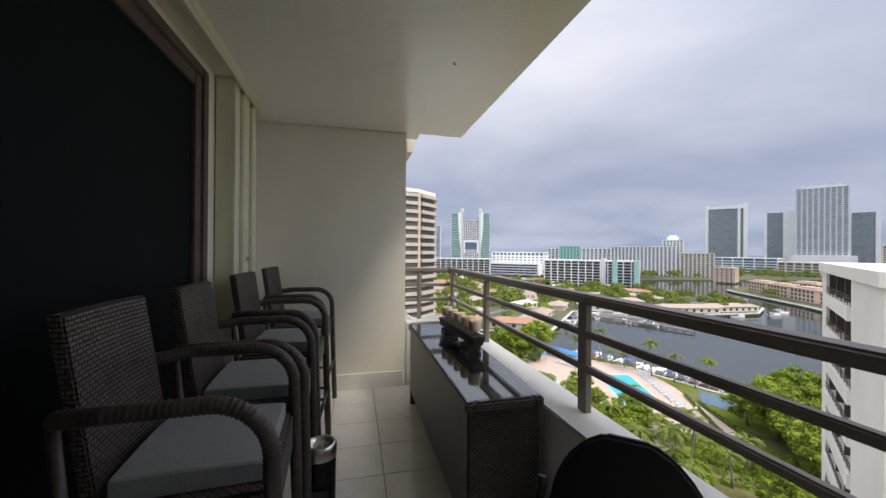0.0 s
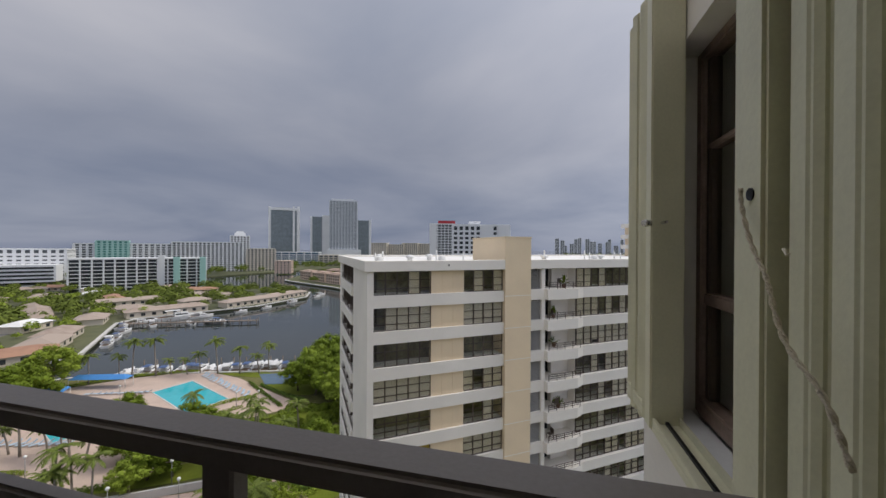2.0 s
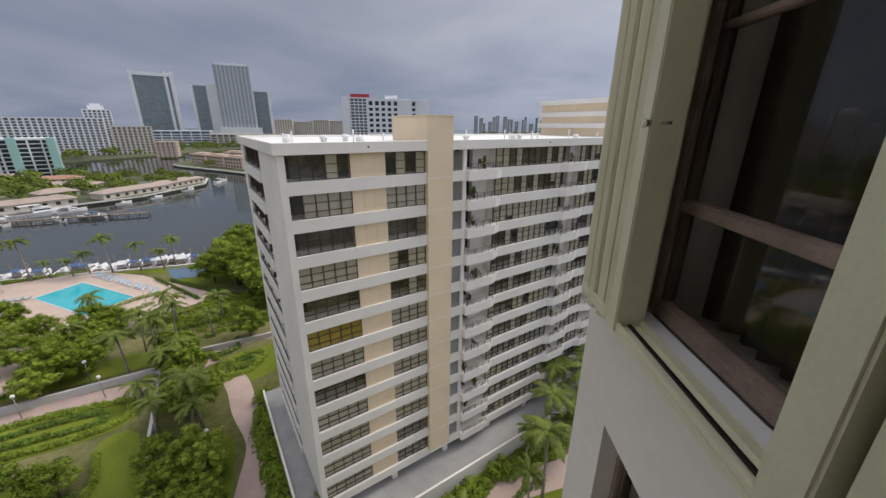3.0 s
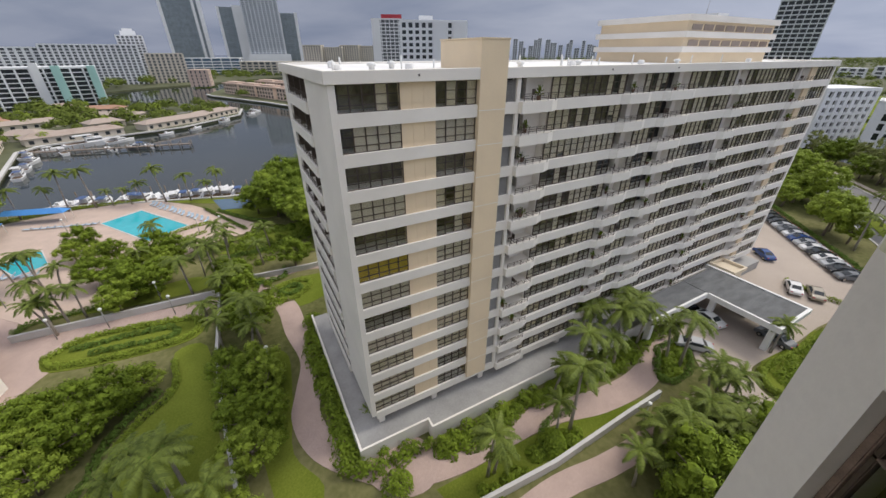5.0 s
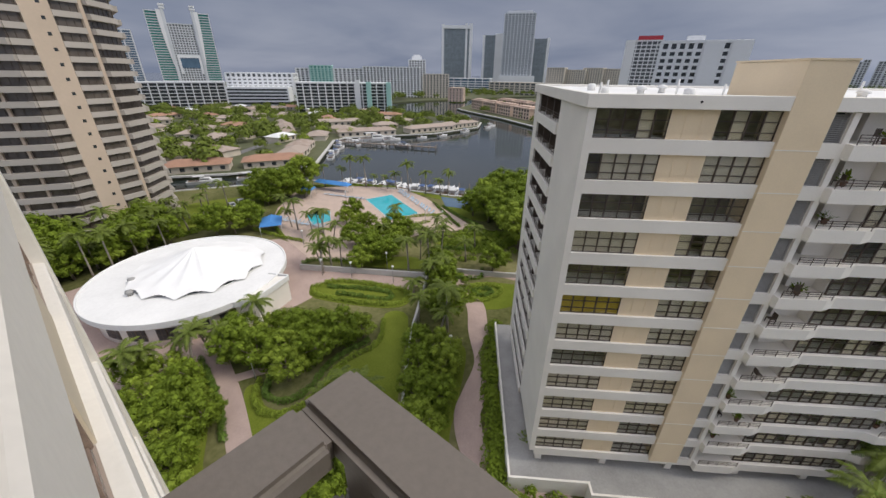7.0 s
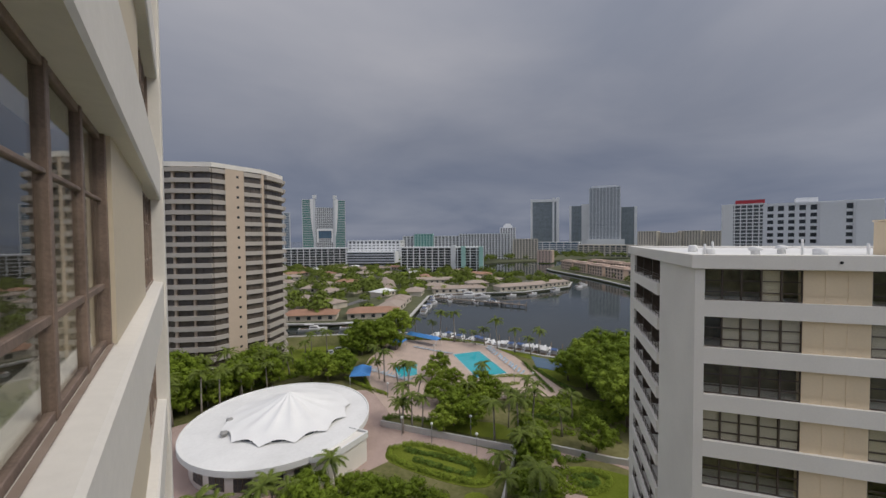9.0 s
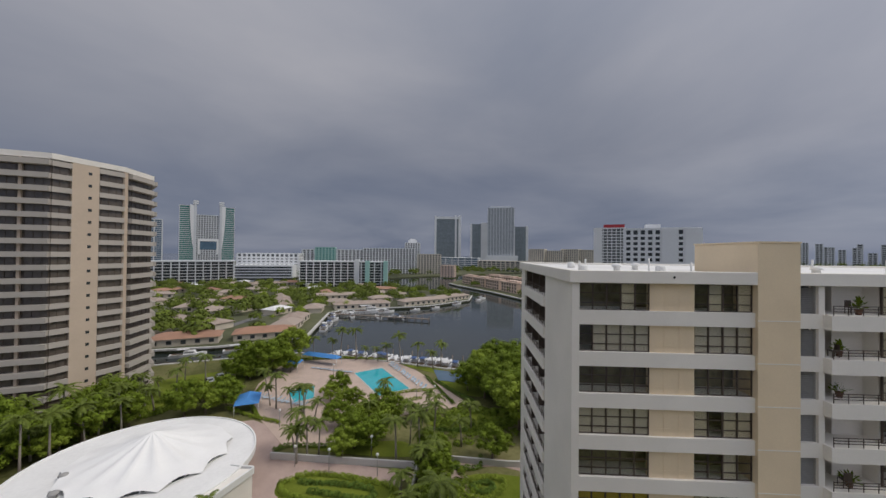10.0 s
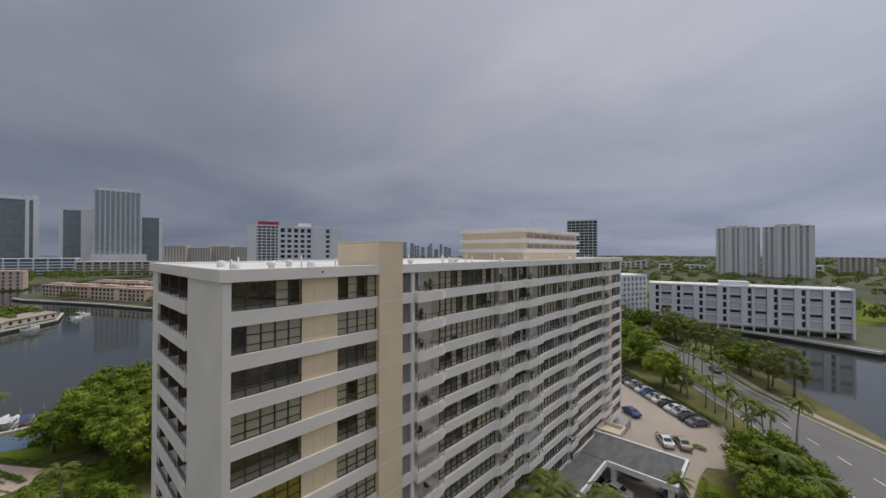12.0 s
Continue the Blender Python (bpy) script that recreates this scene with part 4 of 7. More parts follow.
def balcony_chair():
    ob = thing("patio_chair", "small dark metal chair on a neighbour's balcony", "chair", "balcony chairs")
    part("seat", rounded((-0.22, -0.22, 0.42, 0.22, 0.22, 0.46), w=0.01, seg=1), frame_brown, ob)
    part("backrest", rounded((-0.22, 0.19, 0.47, 0.22, 0.23, 0.9), w=0.01, seg=1), frame_brown, ob)
    for x in (-0.2, 0.2):
        for y in (-0.2, 0.2):
            part("leg", boxes((x - 0.018, y - 0.018, 0, x + 0.018, y + 0.018, 0.42)), frame_brown, ob)
    return ob


PLANTS = [potted_plant(1, 0.45, 0.9), potted_plant(2, 0.6, 0.65)]
SEATS = [balcony_chair()]
rp = random.Random(41)
first = {0: True, 1: True, 2: True}
for j in range(NF):
    z = WT - j * STOREY - WH
    for kind, s0, s1, n in ZONES:
        if kind != "bal":
            continue
        for pick in range(3):
            if rp.random() > (0.3 if s0 < 30 else 0.22):
                continue
            q = 2 if pick == 2 else rp.randrange(2)
            src = SEATS[0] if q == 2 else PLANTS[q]
            m = BM @ pose(s0 + rp.uniform(0.4, (s1 - s0) * 0.62), rp.uniform(-0.55, 0.3), z, 0, 0, rp.uniform(0, 360)) @ Matrix.Scale(rp.uniform(0.8, 1.15), 4)
            if first[q]:
                src.matrix_basis = m
                first[q] = False
            else:
                copy_thing(src, m)

# penthouse plant room with bands
pent = [(42, 5), (62, 5), (62, 17), (42, 17)]
bm = bmesh.new()
prism(bm, pent, 0.22, 5.0)
part("plant_room", bm, beige_stucco, block)
for z in (1.35, 2.9, 4.55):
    bm = bmesh.new()
    prism(bm, [(41.6, 4.6), (62.4, 4.6), (62.4, 17.4), (41.6, 17.4)], z, z + 0.62)
    part("roof_band", bm, white_stucco, block)
for z in (2.05, 3.65):
    for s in range(8):
        part("grille", boxes((43 + s * 2.35, 4.93, z, 44.9 + s * 2.35, 4.99, z + 0.6)), roof_tan, block)
# vents, posts and masts on the roof
for k, (s, y) in enumerate(((0.6, 1.0), (3.4, 2.6), (5.6, 1.2), (15.5, 1.6), (21.0, 1.4), (22.4, 2.0), (30.5, 1.6), (37.0, 2.0), (52.0, 2.2), (6.2, 6.0), (2.2, 9.0))):
    bm = bmesh.new()
    lathe(bm, [(0.22, 0.0), (0.2, 0.3), (0.34, 0.32), (0.3, 0.48), (0.08, 0.56)] if k % 2 else [(0.3, 0), (0.3, 0.42), (0.18, 0.5)], 12)
    part("roof_vent", bm, white_paint, block, at=pose(s, y, 0.22))
for k, s in enumerate((0.3, 1.1, 5.9, 7.2, 13.3, 16.8, 19.8, 20.4, 21.6, 23.5, 24.1, 31.5, 33.0, 39.5, 48.0, 55.0, 60.0)):
    bm = bmesh.new()
    tube(bm, [(0, 0, 0), (0, 0, 0.75 + 0.1 * (k % 3))], 0.06, 8)
    part("roof_pipe", bm, white_paint, block, at=pose(s, 0.7 + 1.3 * (k % 3), 0.22))
bm = bmesh.new()
tube(bm, [(0, 0, 0), (0, 0, 2.2)], [0.05, 0.02], 6)
part("mast", bm, concrete, block, at=pose(52, 9, 5.1))
part("roof_hatch", boxes((53, 8, 5.0, 55.5, 10, 5.9)), far_grey, block)
for s in (5.5, 24.0, 33.5):
    bm = bmesh.new()
    tube(bm, [(0, 0, 0), (0, 0.05, 0)], 0.07, 10)
    part("scupper", bm, black_metal, block, at=pose(s, -0.53, 0.06))

# walled terrace round its foot
terr = thing("terrace", "grey roofed ground floor terrace with a white rim", "terrace", at=BM)
part("slab", boxes((-2.2, -1.9, GZ, LEN + 1, DEP + 2, -31.9), (4.9, -2.9, GZ, 47.0, -1.9, -31.9)), concrete, terr)
bm = boxes((-2.4, -2.1, GZ, -2.2, DEP + 2.2, -31.62), (-2.2, -2.1, GZ, 4.7, -1.9, -31.62), (4.7, -3.1, GZ, 4.9, -1.9, -31.62), (4.9, -3.1, GZ, 47.0, -2.9, -31.62))
part("rim", bm, white_stucco, terr)
# entrance canopy
can = thing("entrance_canopy", "flat grey roofed entrance canopy on white columns", "canopy", at=BM)
part("roof", boxes((48.9, -13.4, -29.6, 56.8, -1.0, -29.35), (36.0, -4.6, -29.6, 48.9, -1.0, -29.4)), roof_grey, can)
part("edge", boxes((48.6, -13.8, -30.0, 57.2, -13.4, -29.2), (48.6, -13.4, -30.0, 48.9, -4.9, -29.2), (56.8, -13.4, -30.0, 57.2, 0.0, -29.2), (36.0, -4.9, -30.0, 48.6, -4.6, -29.2)), white_paint, can)
for s, y in ((49.4, -12.9), (56.2, -12.9), (49.4, -5.6), (56.2, -5.6), (42.5, -4.3), (37, -4.3)):
    part("column", rounded((s - 0.35, y - 0.35, GZ, s + 0.35, y + 0.35, -30.001), w=0.03, seg=1), white_paint, can)
part("skylight_frame", boxes((57.6, -4.0, -29.6, 61.3, -3.7, -29.0), (57.6, -0.4, -29.6, 61.3, -0.1, -29.0), (57.6, -3.7, -29.6, 57.9, -0.4, -29.0), (61.0, -3.7, -29.6, 61.3, -0.4, -29.0), (57.9, -3.7, GZ, 61.0, -0.4, -29.5)), cream_stucco, can)

# ---- water and land ----
WZ = -35.0
bm = bmesh.new()
prism(bm, [(4800 * math.cos(a), 4800 * math.sin(a)) for a in (2 * math.pi * k / 48 for k in range(48))], WZ - 2, WZ)
structure("water", bm, water_mat, "dark grey rippled harbour and sea water", "water")


def land(name, poly, mat_, label, top=GZ, base=WZ - 1.5, cat="ground"):
    bm = bmesh.new()
    prism(bm, poly, base, top)
    return structure(name, bm, mat_, label, cat)


SITE = [(-80, 212), (10, 152), (44, 134), (66, 121), (73, 110), (79, 92), (86, 72), (97, 55), (125, 35), (160, 5), (185, -40), (188, -104), (165, -122), (130, -128), (94.6, -117), (81, -109), (50, -90.7), (0, -62), (-80, -20)]
PENINSULA = [(-90, 232), (33.9, 162.8), (50.5, 151), (79.8, 140.4), (87.3, 148.7), (120, 185), (131, 188), (148, 179), (178, 162), (222, 159), (246, 173), (262, 197), (252, 286), (219, 380), (173, 446), (-200, 560)]
SHORE = [(-900, 1200), (111, 615), (202, 522), (331, 374), (389, 368), (470, 350), (560, 330), (640, 298), (1500, 345), (1150, 1000), (400, 1500), (-500, 2000)]
EAST = [(400, 292), (330, 262), (318, 246), (282, 175), (251, 126), (225, 85), (205, 40), (200, -30), (205, -112), (176, -133), (152, -151), (116, -165), (91.6, -170.5), (-200, -255), (-3000, -1100), (-3000, -3600), (3600, -3000), (2200, -400), (1500, 340), (640, 294)]
ground = land("ground", SITE, ground_mat, "green planted garden ground of the apartment towers")
land("ground_peninsula", PENINSULA, plain_mat, "green peninsula with low houses and trees")
land("ground_shore", SHORE, plain_mat, "low far shore with hotels")
land("ground_inland", EAST, plain_mat, "flat green inland suburb reaching the horizon")


def rim(name, pts, w, h, mat_, label, z=GZ, cat="seawall"):
    bm = bmesh.new()
    for a, b in zip(pts, pts[1:]):
        a, b = Vector(a), Vector(b)
        n_ = (b - a).normalized()
        n_ = Vector((-n_.y, n_.x)) * w / 2
        prism(bm, [tuple(a - n_), tuple(b - n_), tuple(b + n_), tuple(a + n_)], z - 0.3, z + h)
    return structure(name, bm, mat_, label, cat)


rim("seawall", SITE[:9], 0.8, 0.25, kerb_mat, "pale concrete cap of the seawall")
rim("seawall_peninsula", PENINSULA[:11], 1.2, 0.3, kerb_mat, "pale concrete quay edge of the peninsula")
rim("seawall_far", EAST[1:6], 1.5, 0.4, kerb_mat, "pale quay edge of the far bank")
rim("seawall_canal", EAST[8:13], 1.5, 0.6, kerb_mat, "pale quay edge across the canal")


def smooth_line(pts, per=6):
    """Catmull-Rom through pts."""
    q = [Vector(p) for p in pts]
    q = [q[0] * 2 - q[1]] + q + [q[-1] * 2 - q[-2]]
    out = []
    for i in range(1, len(q) - 2):
        for k in range(per):
            u = k / per
            a, b, c, d = q[i - 1:i + 3]
            out.append(0.5 * ((2 * b) + (c - a) * u + (2 * a - 5 * b + 4 * c - d) * u * u + (3 * b - a - 3 * c + d) * u ** 3))
    return out + [q[-2]]


def strip(bm, pts, w, z0, z1):
    line = smooth_line(pts)
    L_, R_ = [], []
    for i, p in enumerate(line):
        d = (line[min(i + 1, len(line) - 1)] - line[max(i - 1, 0)]).normalized()
        n_ = Vector((-d.y, d.x)) * w / 2
        L_.append(p + n_)
        R_.append(p - n_)
    rows = [[bm.verts.new((a.x, a.y, z)) for a in s_] for z in (z0, z1) for s_ in (L_, R_)]
    ll, lr, hl, hr = rows
    for i in range(1, len(line)):
        bm.faces.new((hl[i - 1], hr[i - 1], hr[i], hl[i]))
        bm.faces.new((ll[i - 1], hl[i - 1], hl[i], ll[i]))
        bm.faces.new((hr[i - 1], lr[i - 1], lr[i], hr[i]))


PATHS = [([(46.5, 39.5), (42.2, 32.6), (36.8, 28.1), (32.1, 23.6), (27, 21.7), (23.7, 20.4), (20.7, 16.9), (19.4, 11.4), (19.5, 7.9), (21.4, 3.6), (24.4, -0.6), (27.6, -5.6), (29.8, -11.4), (33.6, -17.2), (38.4, -21.2), (44, -26)], 3.0),
         ([(3.4, 26), (4.9, 33.8), (7.3, 42.6), (8.6, 49.0), (9.7, 55.4)], 2.5),
         ([(8.0, 46.4), (10.4, 45.4), (12.6, 44.4)], 1.4),
         ([(46.5, 39.5), (50, 38.5), (53.5, 35), (55, 30)], 2.2),
         ([(13, 2.5), (19.3, -5.0), (22.3, -10.4), (25.0, -14.6), (28.6, -19.4), (32.0, -24.0)], 2.2)]
for k, (pts, w) in enumerate(PATHS):
    bm = bmesh.new()
    strip(bm, pts, w, GZ - 0.02, GZ + 0.05 + 0.004 * k)
    structure("pavement_path", bm, paver, "curving pink brick paver garden path", "path")


def plate(name, poly, mat_, label, z, cat, thick=0.06, line=False):
    bm = bmesh.new()
    p = [tuple(v) for v in smooth_line(list(poly) + [poly[0]], 4)[:-1]] if line else poly
    prism(bm, p, z - thick, z)
    return structure(name, bm, mat_, label, cat)


plate("pavement_plaza", [(-6, 88), (-6, 54), (8, 51), (20, 54.5), (27, 55), (34, 45), (43, 43.5), (36, 56), (30, 66), (36, 72), (34, 82), (22, 90)], paver, "pink paver plaza round the pavilion", GZ + 0.03, "pavement")
plate("pavement_pool_deck", [(35, 81), (33, 68), (41, 58), (50, 62), (61, 58), (69, 51), (73, 62), (79, 78), (81, 92), (71, 105), (58, 115), (44, 102), (37, 92)], deck_mat, "tan paved deck round the pools", GZ + 0.06, "pavement")
for poly, n_ in (([(65.6, 89.9), (73.8, 87.5), (67.4, 69.7), (59.2, 72.1)], "pool_main"), ([(46.4, 91.3), (52.6, 89.6), (48.2, 82.6), (43.8, 83.6)], "pool_small")):
    cx, cy = sum(p[0] for p in poly) / 4, sum(p[1] for p in poly) / 4
    pl = thing("swimming_pool", "turquoise swimming pool with a pale coping", "swimming pool", "pools")
    bm = bmesh.new()
    prism(bm, poly, GZ - 0.02, GZ + 0.075)
    part("pool_water", bm, pool_mat, pl)
    bm = bmesh.new()
    big = [(cx + (x - cx) * 1.07, cy + (y - cy) * 1.045) for x, y in poly]
    for i in range(4):
        prism(bm, [poly[i - 1], poly[i], big[i], big[i - 1]], GZ, GZ + 0.13)
    part("coping", bm, kerb_mat, pl)

LAWNS = [[(5.7, 33.1), (8.7, 42.6), (10.6, 42.7), (9.6, 39.2), (11.0, 36.6), (14.1, 36.2), (19.0, 37.8), (24.9, 37.4), (30.7, 42.0), (32.5, 38.7), (23.7, 31.2), (15.9, 24.5), (9, 22)],
         [(33.2, 29.4), (31.8, 26.6), (24.9, 22.6), (19.7, 19.8), (17.2, 15.6), (13.6, 15.6), (14.5, 18.3), (20.2, 23.6), (28.0, 28.6)],
         [(43.8, 37.4), (48.5, 36.4), (52.4, 29.4), (46.3, 27.6), (41.9, 31.2)], [(47.7, 42.7), (52.7, 37.6), (49.6, 36.8), (46.2, 40.4)],
         [(27.2, 58.3), (32.5, 56.0), (37.7, 45.8), (37.4, 42.6), (33.8, 41.4), (30.0, 45.6), (25.7, 54.6)],
         [(7.6, 54.0), (6.6, 47.3), (4.2, 40.9), (2.0, 36.0), (3.0, 34.4), (0.5, 31), (-2, 34), (0, 50)],
         [(18.2, 5.4), (20.6, 1.9), (23.6, -2.2), (26.4, -6.8), (28.4, -11.8), (31.0, -16.9), (28.9, -14.6), (22.0, -5.4), (18.4, -0.1), (16.6, 2.8)],
         [(24.4, 2.4), (27.0, -1.4), (29.8, -5.6), (32.2, -11.0), (36.4, -16.4), (35.0, -12.0), (31.0, -5.4), (27.4, 0.4)],
         [(39.2, -34.2), (43.2, -41.4), (46.4, -46.0), (41, -48), (33, -38), (33.6, -32.6), (36.6, -32.4)],
         [(56, 54), (68, 50), (74, 42), (66, 40), (57, 46)], [(75, 66), (82, 70), (90, 58), (82, 52), (74, 54)], [(34, 68), (44, 57), (48, 52), (46, 47), (38, 58)],
         [(60, 118), (70, 110), (78, 96), (82, 84), (85, 74), (81, 72), (79, 90), (72, 106)], [(20, 100), (40, 104), (44, 118), (26, 124), (14, 112)]]
for poly in LAWNS:
    plate("lawn", poly, lawn_mat, "mown bright green lawn", GZ + (0.055 if poly[0] == (27.2, 58.3) else 0.026), "lawn", line=True)
plate("pavement_court", [(83, 75), (86, 66), (80, 60), (77, 68)], blue_glazing, "faded blue shuffleboard court", GZ + 0.08, "court")

plate('pavement_round', [(18.2, 12), (17.0, 9), (18.2, 6), (21, 5.6), (23, 8), (21.8, 11.5)], paver, 'pink brick paver widening of the path', GZ + 0.074, 'path', line=True)
# white garden walls
for pts, h in (([(29.6, 65.4), (36.6, 54.8), (43.5, 44.5)], 1.1), ([(43.5, 44.5), (30.8, 35.9), (22.6, 29.3), (10, 18)], 0.9), ([(46.5, 45), (53, 34), (57.5, 28)], 1.0), ([(14.2, 6.2), (18.2, -0.1), (21.6, -5.5), (28.5, -14.6), (31.4, -18.6)], 1.1)):
    rim("garden_wall", pts, 0.35, h, kerb_mat, "low white painted garden wall", cat="wall")

# car court, parking lot, road
plate("pavement_court_drive", [(45, -25), (41.6, -26.2), (36.9, -25.6), (33.2, -26.6), (29, -28.5), (23, -33), (26, -36.5), (31.4, -32.4), (34, -31), (36.7, -31.6), (38.4, -33.2), (42.7, -40.2), (47, -46.2), (52.7, -54.5), (60, -49), (56, -36), (48, -29)], lot_mat, "tan brushed concrete entrance court", GZ + 0.07, "pavement", line=True)
plate("pavement_parking", [(60, -40), (72, -46), (100, -60), (106, -72), (92, -69), (60, -66), (46, -56), (50, -48)], lot_mat, "tan concrete car park", GZ + 0.05, "pavement")
plate("road", [(160, -99), (121, -93), (81, -79.7), (57.8, -71.4), (43, -65.5), (8, -51), (12, -71), (46, -83.8), (59.5, -87), (74, -91), (97, -101.5), (137, -109.5), (162, -111)], asphalt, "grey asphalt road with white markings", GZ + 0.04, "road")
rim("kerb", [(160, -99), (121, -93), (81, -79.7), (57.8, -71.4), (43, -65.5), (8, -51)], 0.3, 0.16, kerb_mat, "pale concrete kerb", cat="kerb")
rim("kerb", [(12, -71), (46, -83.8), (59.5, -87), (74, -91), (97, -101.5), (137, -109.5)], 0.3, 0.16, kerb_mat, "pale concrete kerb", cat="kerb")
plate("pavement_walk", [(12, -72.6), (46, -85.6), (59.5, -88.8), (74, -92.8), (97, -103.4), (137, -111.4), (137, -113), (96.6, -105), (73.4, -94.4), (59, -90.3), (45.6, -87.1), (11, -74.1)], lot_mat, "pale concrete footpath beside the road", GZ + 0.08, "pavement")
plate("road_median", [(62.5, -75.3), (79.5, -82.0), (96, -89.5), (120, -98), (121, -100.5), (95, -92.5), (78, -84.6)], lawn_mat, "planted strip between the carriageways", GZ + 0.2, "median")
bm = bmesh.new()
for k in range(16):
    a = Vector((16, -63)) + (Vector((62, -80.4)) - Vector((16, -63))) * (k / 8)
    d = Vector((0.935, -0.354))
    n_ = Vector((0.354, 0.935)) * 0.09
    prism(bm, [tuple(a - n_), tuple(a + d * 2.6 - n_), tuple(a + d * 2.6 + n_), tuple(a + n_)], GZ + 0.03, GZ + 0.046)
structure("road_markings", bm, road_white, "white broken lane lines", "road marking")

# ---- plants ----
bm = bmesh.new()
bmesh.ops.create_icosphere(bm, subdivisions=1, radius=1.0)
CORE_V = [tuple(v.co) for v in bm.verts]
CORE_F = [tuple(v.index for v in f.verts) for f in bm.faces]
bm.free()


def crown_mesh(name, seed, r, h, clumps, leaves, size, mat_, flat_=0.75):
    rg = random.Random(seed)
    vs, fs = [], []
    for c in range(clumps):
        while True:
            p = Vector((rg.uniform(-1, 1), rg.uniform(-1, 1), rg.uniform(-0.8, 1)))
            if 0.35 < p.length < 1:
                break
        p = Vector((p.x * r, p.y * r, h + p.z * r * flat_))
        cr = r * rg.uniform(0.16, 0.34)
        i = len(vs)
        ca, sa = math.cos(c), math.sin(c)
        vs += [p + Vector((x * ca - y * sa, x * sa + y * ca, z * 0.75)) * cr * 0.5 for x, y, z in CORE_V]
        fs += [tuple(i + q for q in f) for f in CORE_F]
        for k in range(leaves):
            d = Vector((rg.gauss(0, 1), rg.gauss(0, 1), rg.gauss(0, 1))).normalized()
            q = p + Vector((d.x, d.y, d.z * 0.75)) * cr * rg.uniform(0.55, 1)
            n_ = (d + Vector((rg.uniform(-.6, .6), rg.uniform(-.6, .6), rg.uniform(0, .9)))).normalized()
            a = n_.orthogonal().normalized()
            a.rotate(Matrix.Rotation(rg.uniform(0, 6.28), 3, n_))
            b = n_.cross(a)
            s = size * rg.uniform(0.6, 1.3)
            i = len(vs)
            vs += [q - a * s, q - b * s * 0.45, q + a * s, q + b * s * 0.45]
            fs.append((i, i + 1, i + 2, i + 3))
    me = bpy.data.meshes.new(name)
    me.from_pydata(vs, [], fs)
    me.materials.append(mat_)
    return me


def trunk_mesh(seed, r, h):
    rg = random.Random(seed)
    bm = bmesh.new()
    top = h * 0.75
    tube(bm, [(0, 0, -0.2), (0.1, 0.05, top * 0.5), (0.05, 0.1, top)], [0.26, 0.19, 0.13], 8)
    for k in range(6):
        a = k * 1.05 + rg.uniform(-.3, .3)
        e = Vector((math.cos(a), math.sin(a), 0)) * r * rg.uniform(0.5, 0.75)
        tube(bm, [(0.05, 0.05, top * rg.uniform(0.6, 0.95)), tuple(e * 0.5 + Vector((0, 0, h * 0.85))), tuple(e + Vector((0, 0, h + r * rg.uniform(-0.1, 0.4))))], [0.11, 0.07, 0.03], 6)
    return mesh("trunk", bm, bark)


TREE_KINDS = []
for k, (r, h, cl, lv, sz, mt) in enumerate(((3.4, 4.0, 74, 84, 0.165, leaf_mat), (2.8, 3.4, 64, 80, 0.15, leaf_light), (4.6, 5.2, 92, 78, 0.22, leaf_mat), (4.2, 6.0, 84, 72, 0.20, leaf_light), (3.0, 6.4, 60, 90, 0.16, leaf_feather))):
    TREE_KINDS.append((trunk_mesh(k, r, h), crown_mesh("crown", 10 + k, r, h, cl, lv, sz, mt, 1.35 if k == 4 else 0.75), r))


def tree(x, y, kind, scale=1.0, z=GZ, label="", group="garden trees"):
    label = label or "tall feathery grey-green tree beside the canal road" if kind == 4 else ("leafy dark green broadleaf tree with a spreading crown", "bushy light green garden tree with small leaves")[kind % 2]
    ob = thing("tree", label, "tree", group, at=pose(x, y, z, 0, 0, (x * 37 + y * 91) % 360) @ Matrix.Scale(scale, 4))
    part("trunk", TREE_KINDS[kind][0], bark, ob)
    part("crown", TREE_KINDS[kind][1], leaf_mat, ob)
    return ob


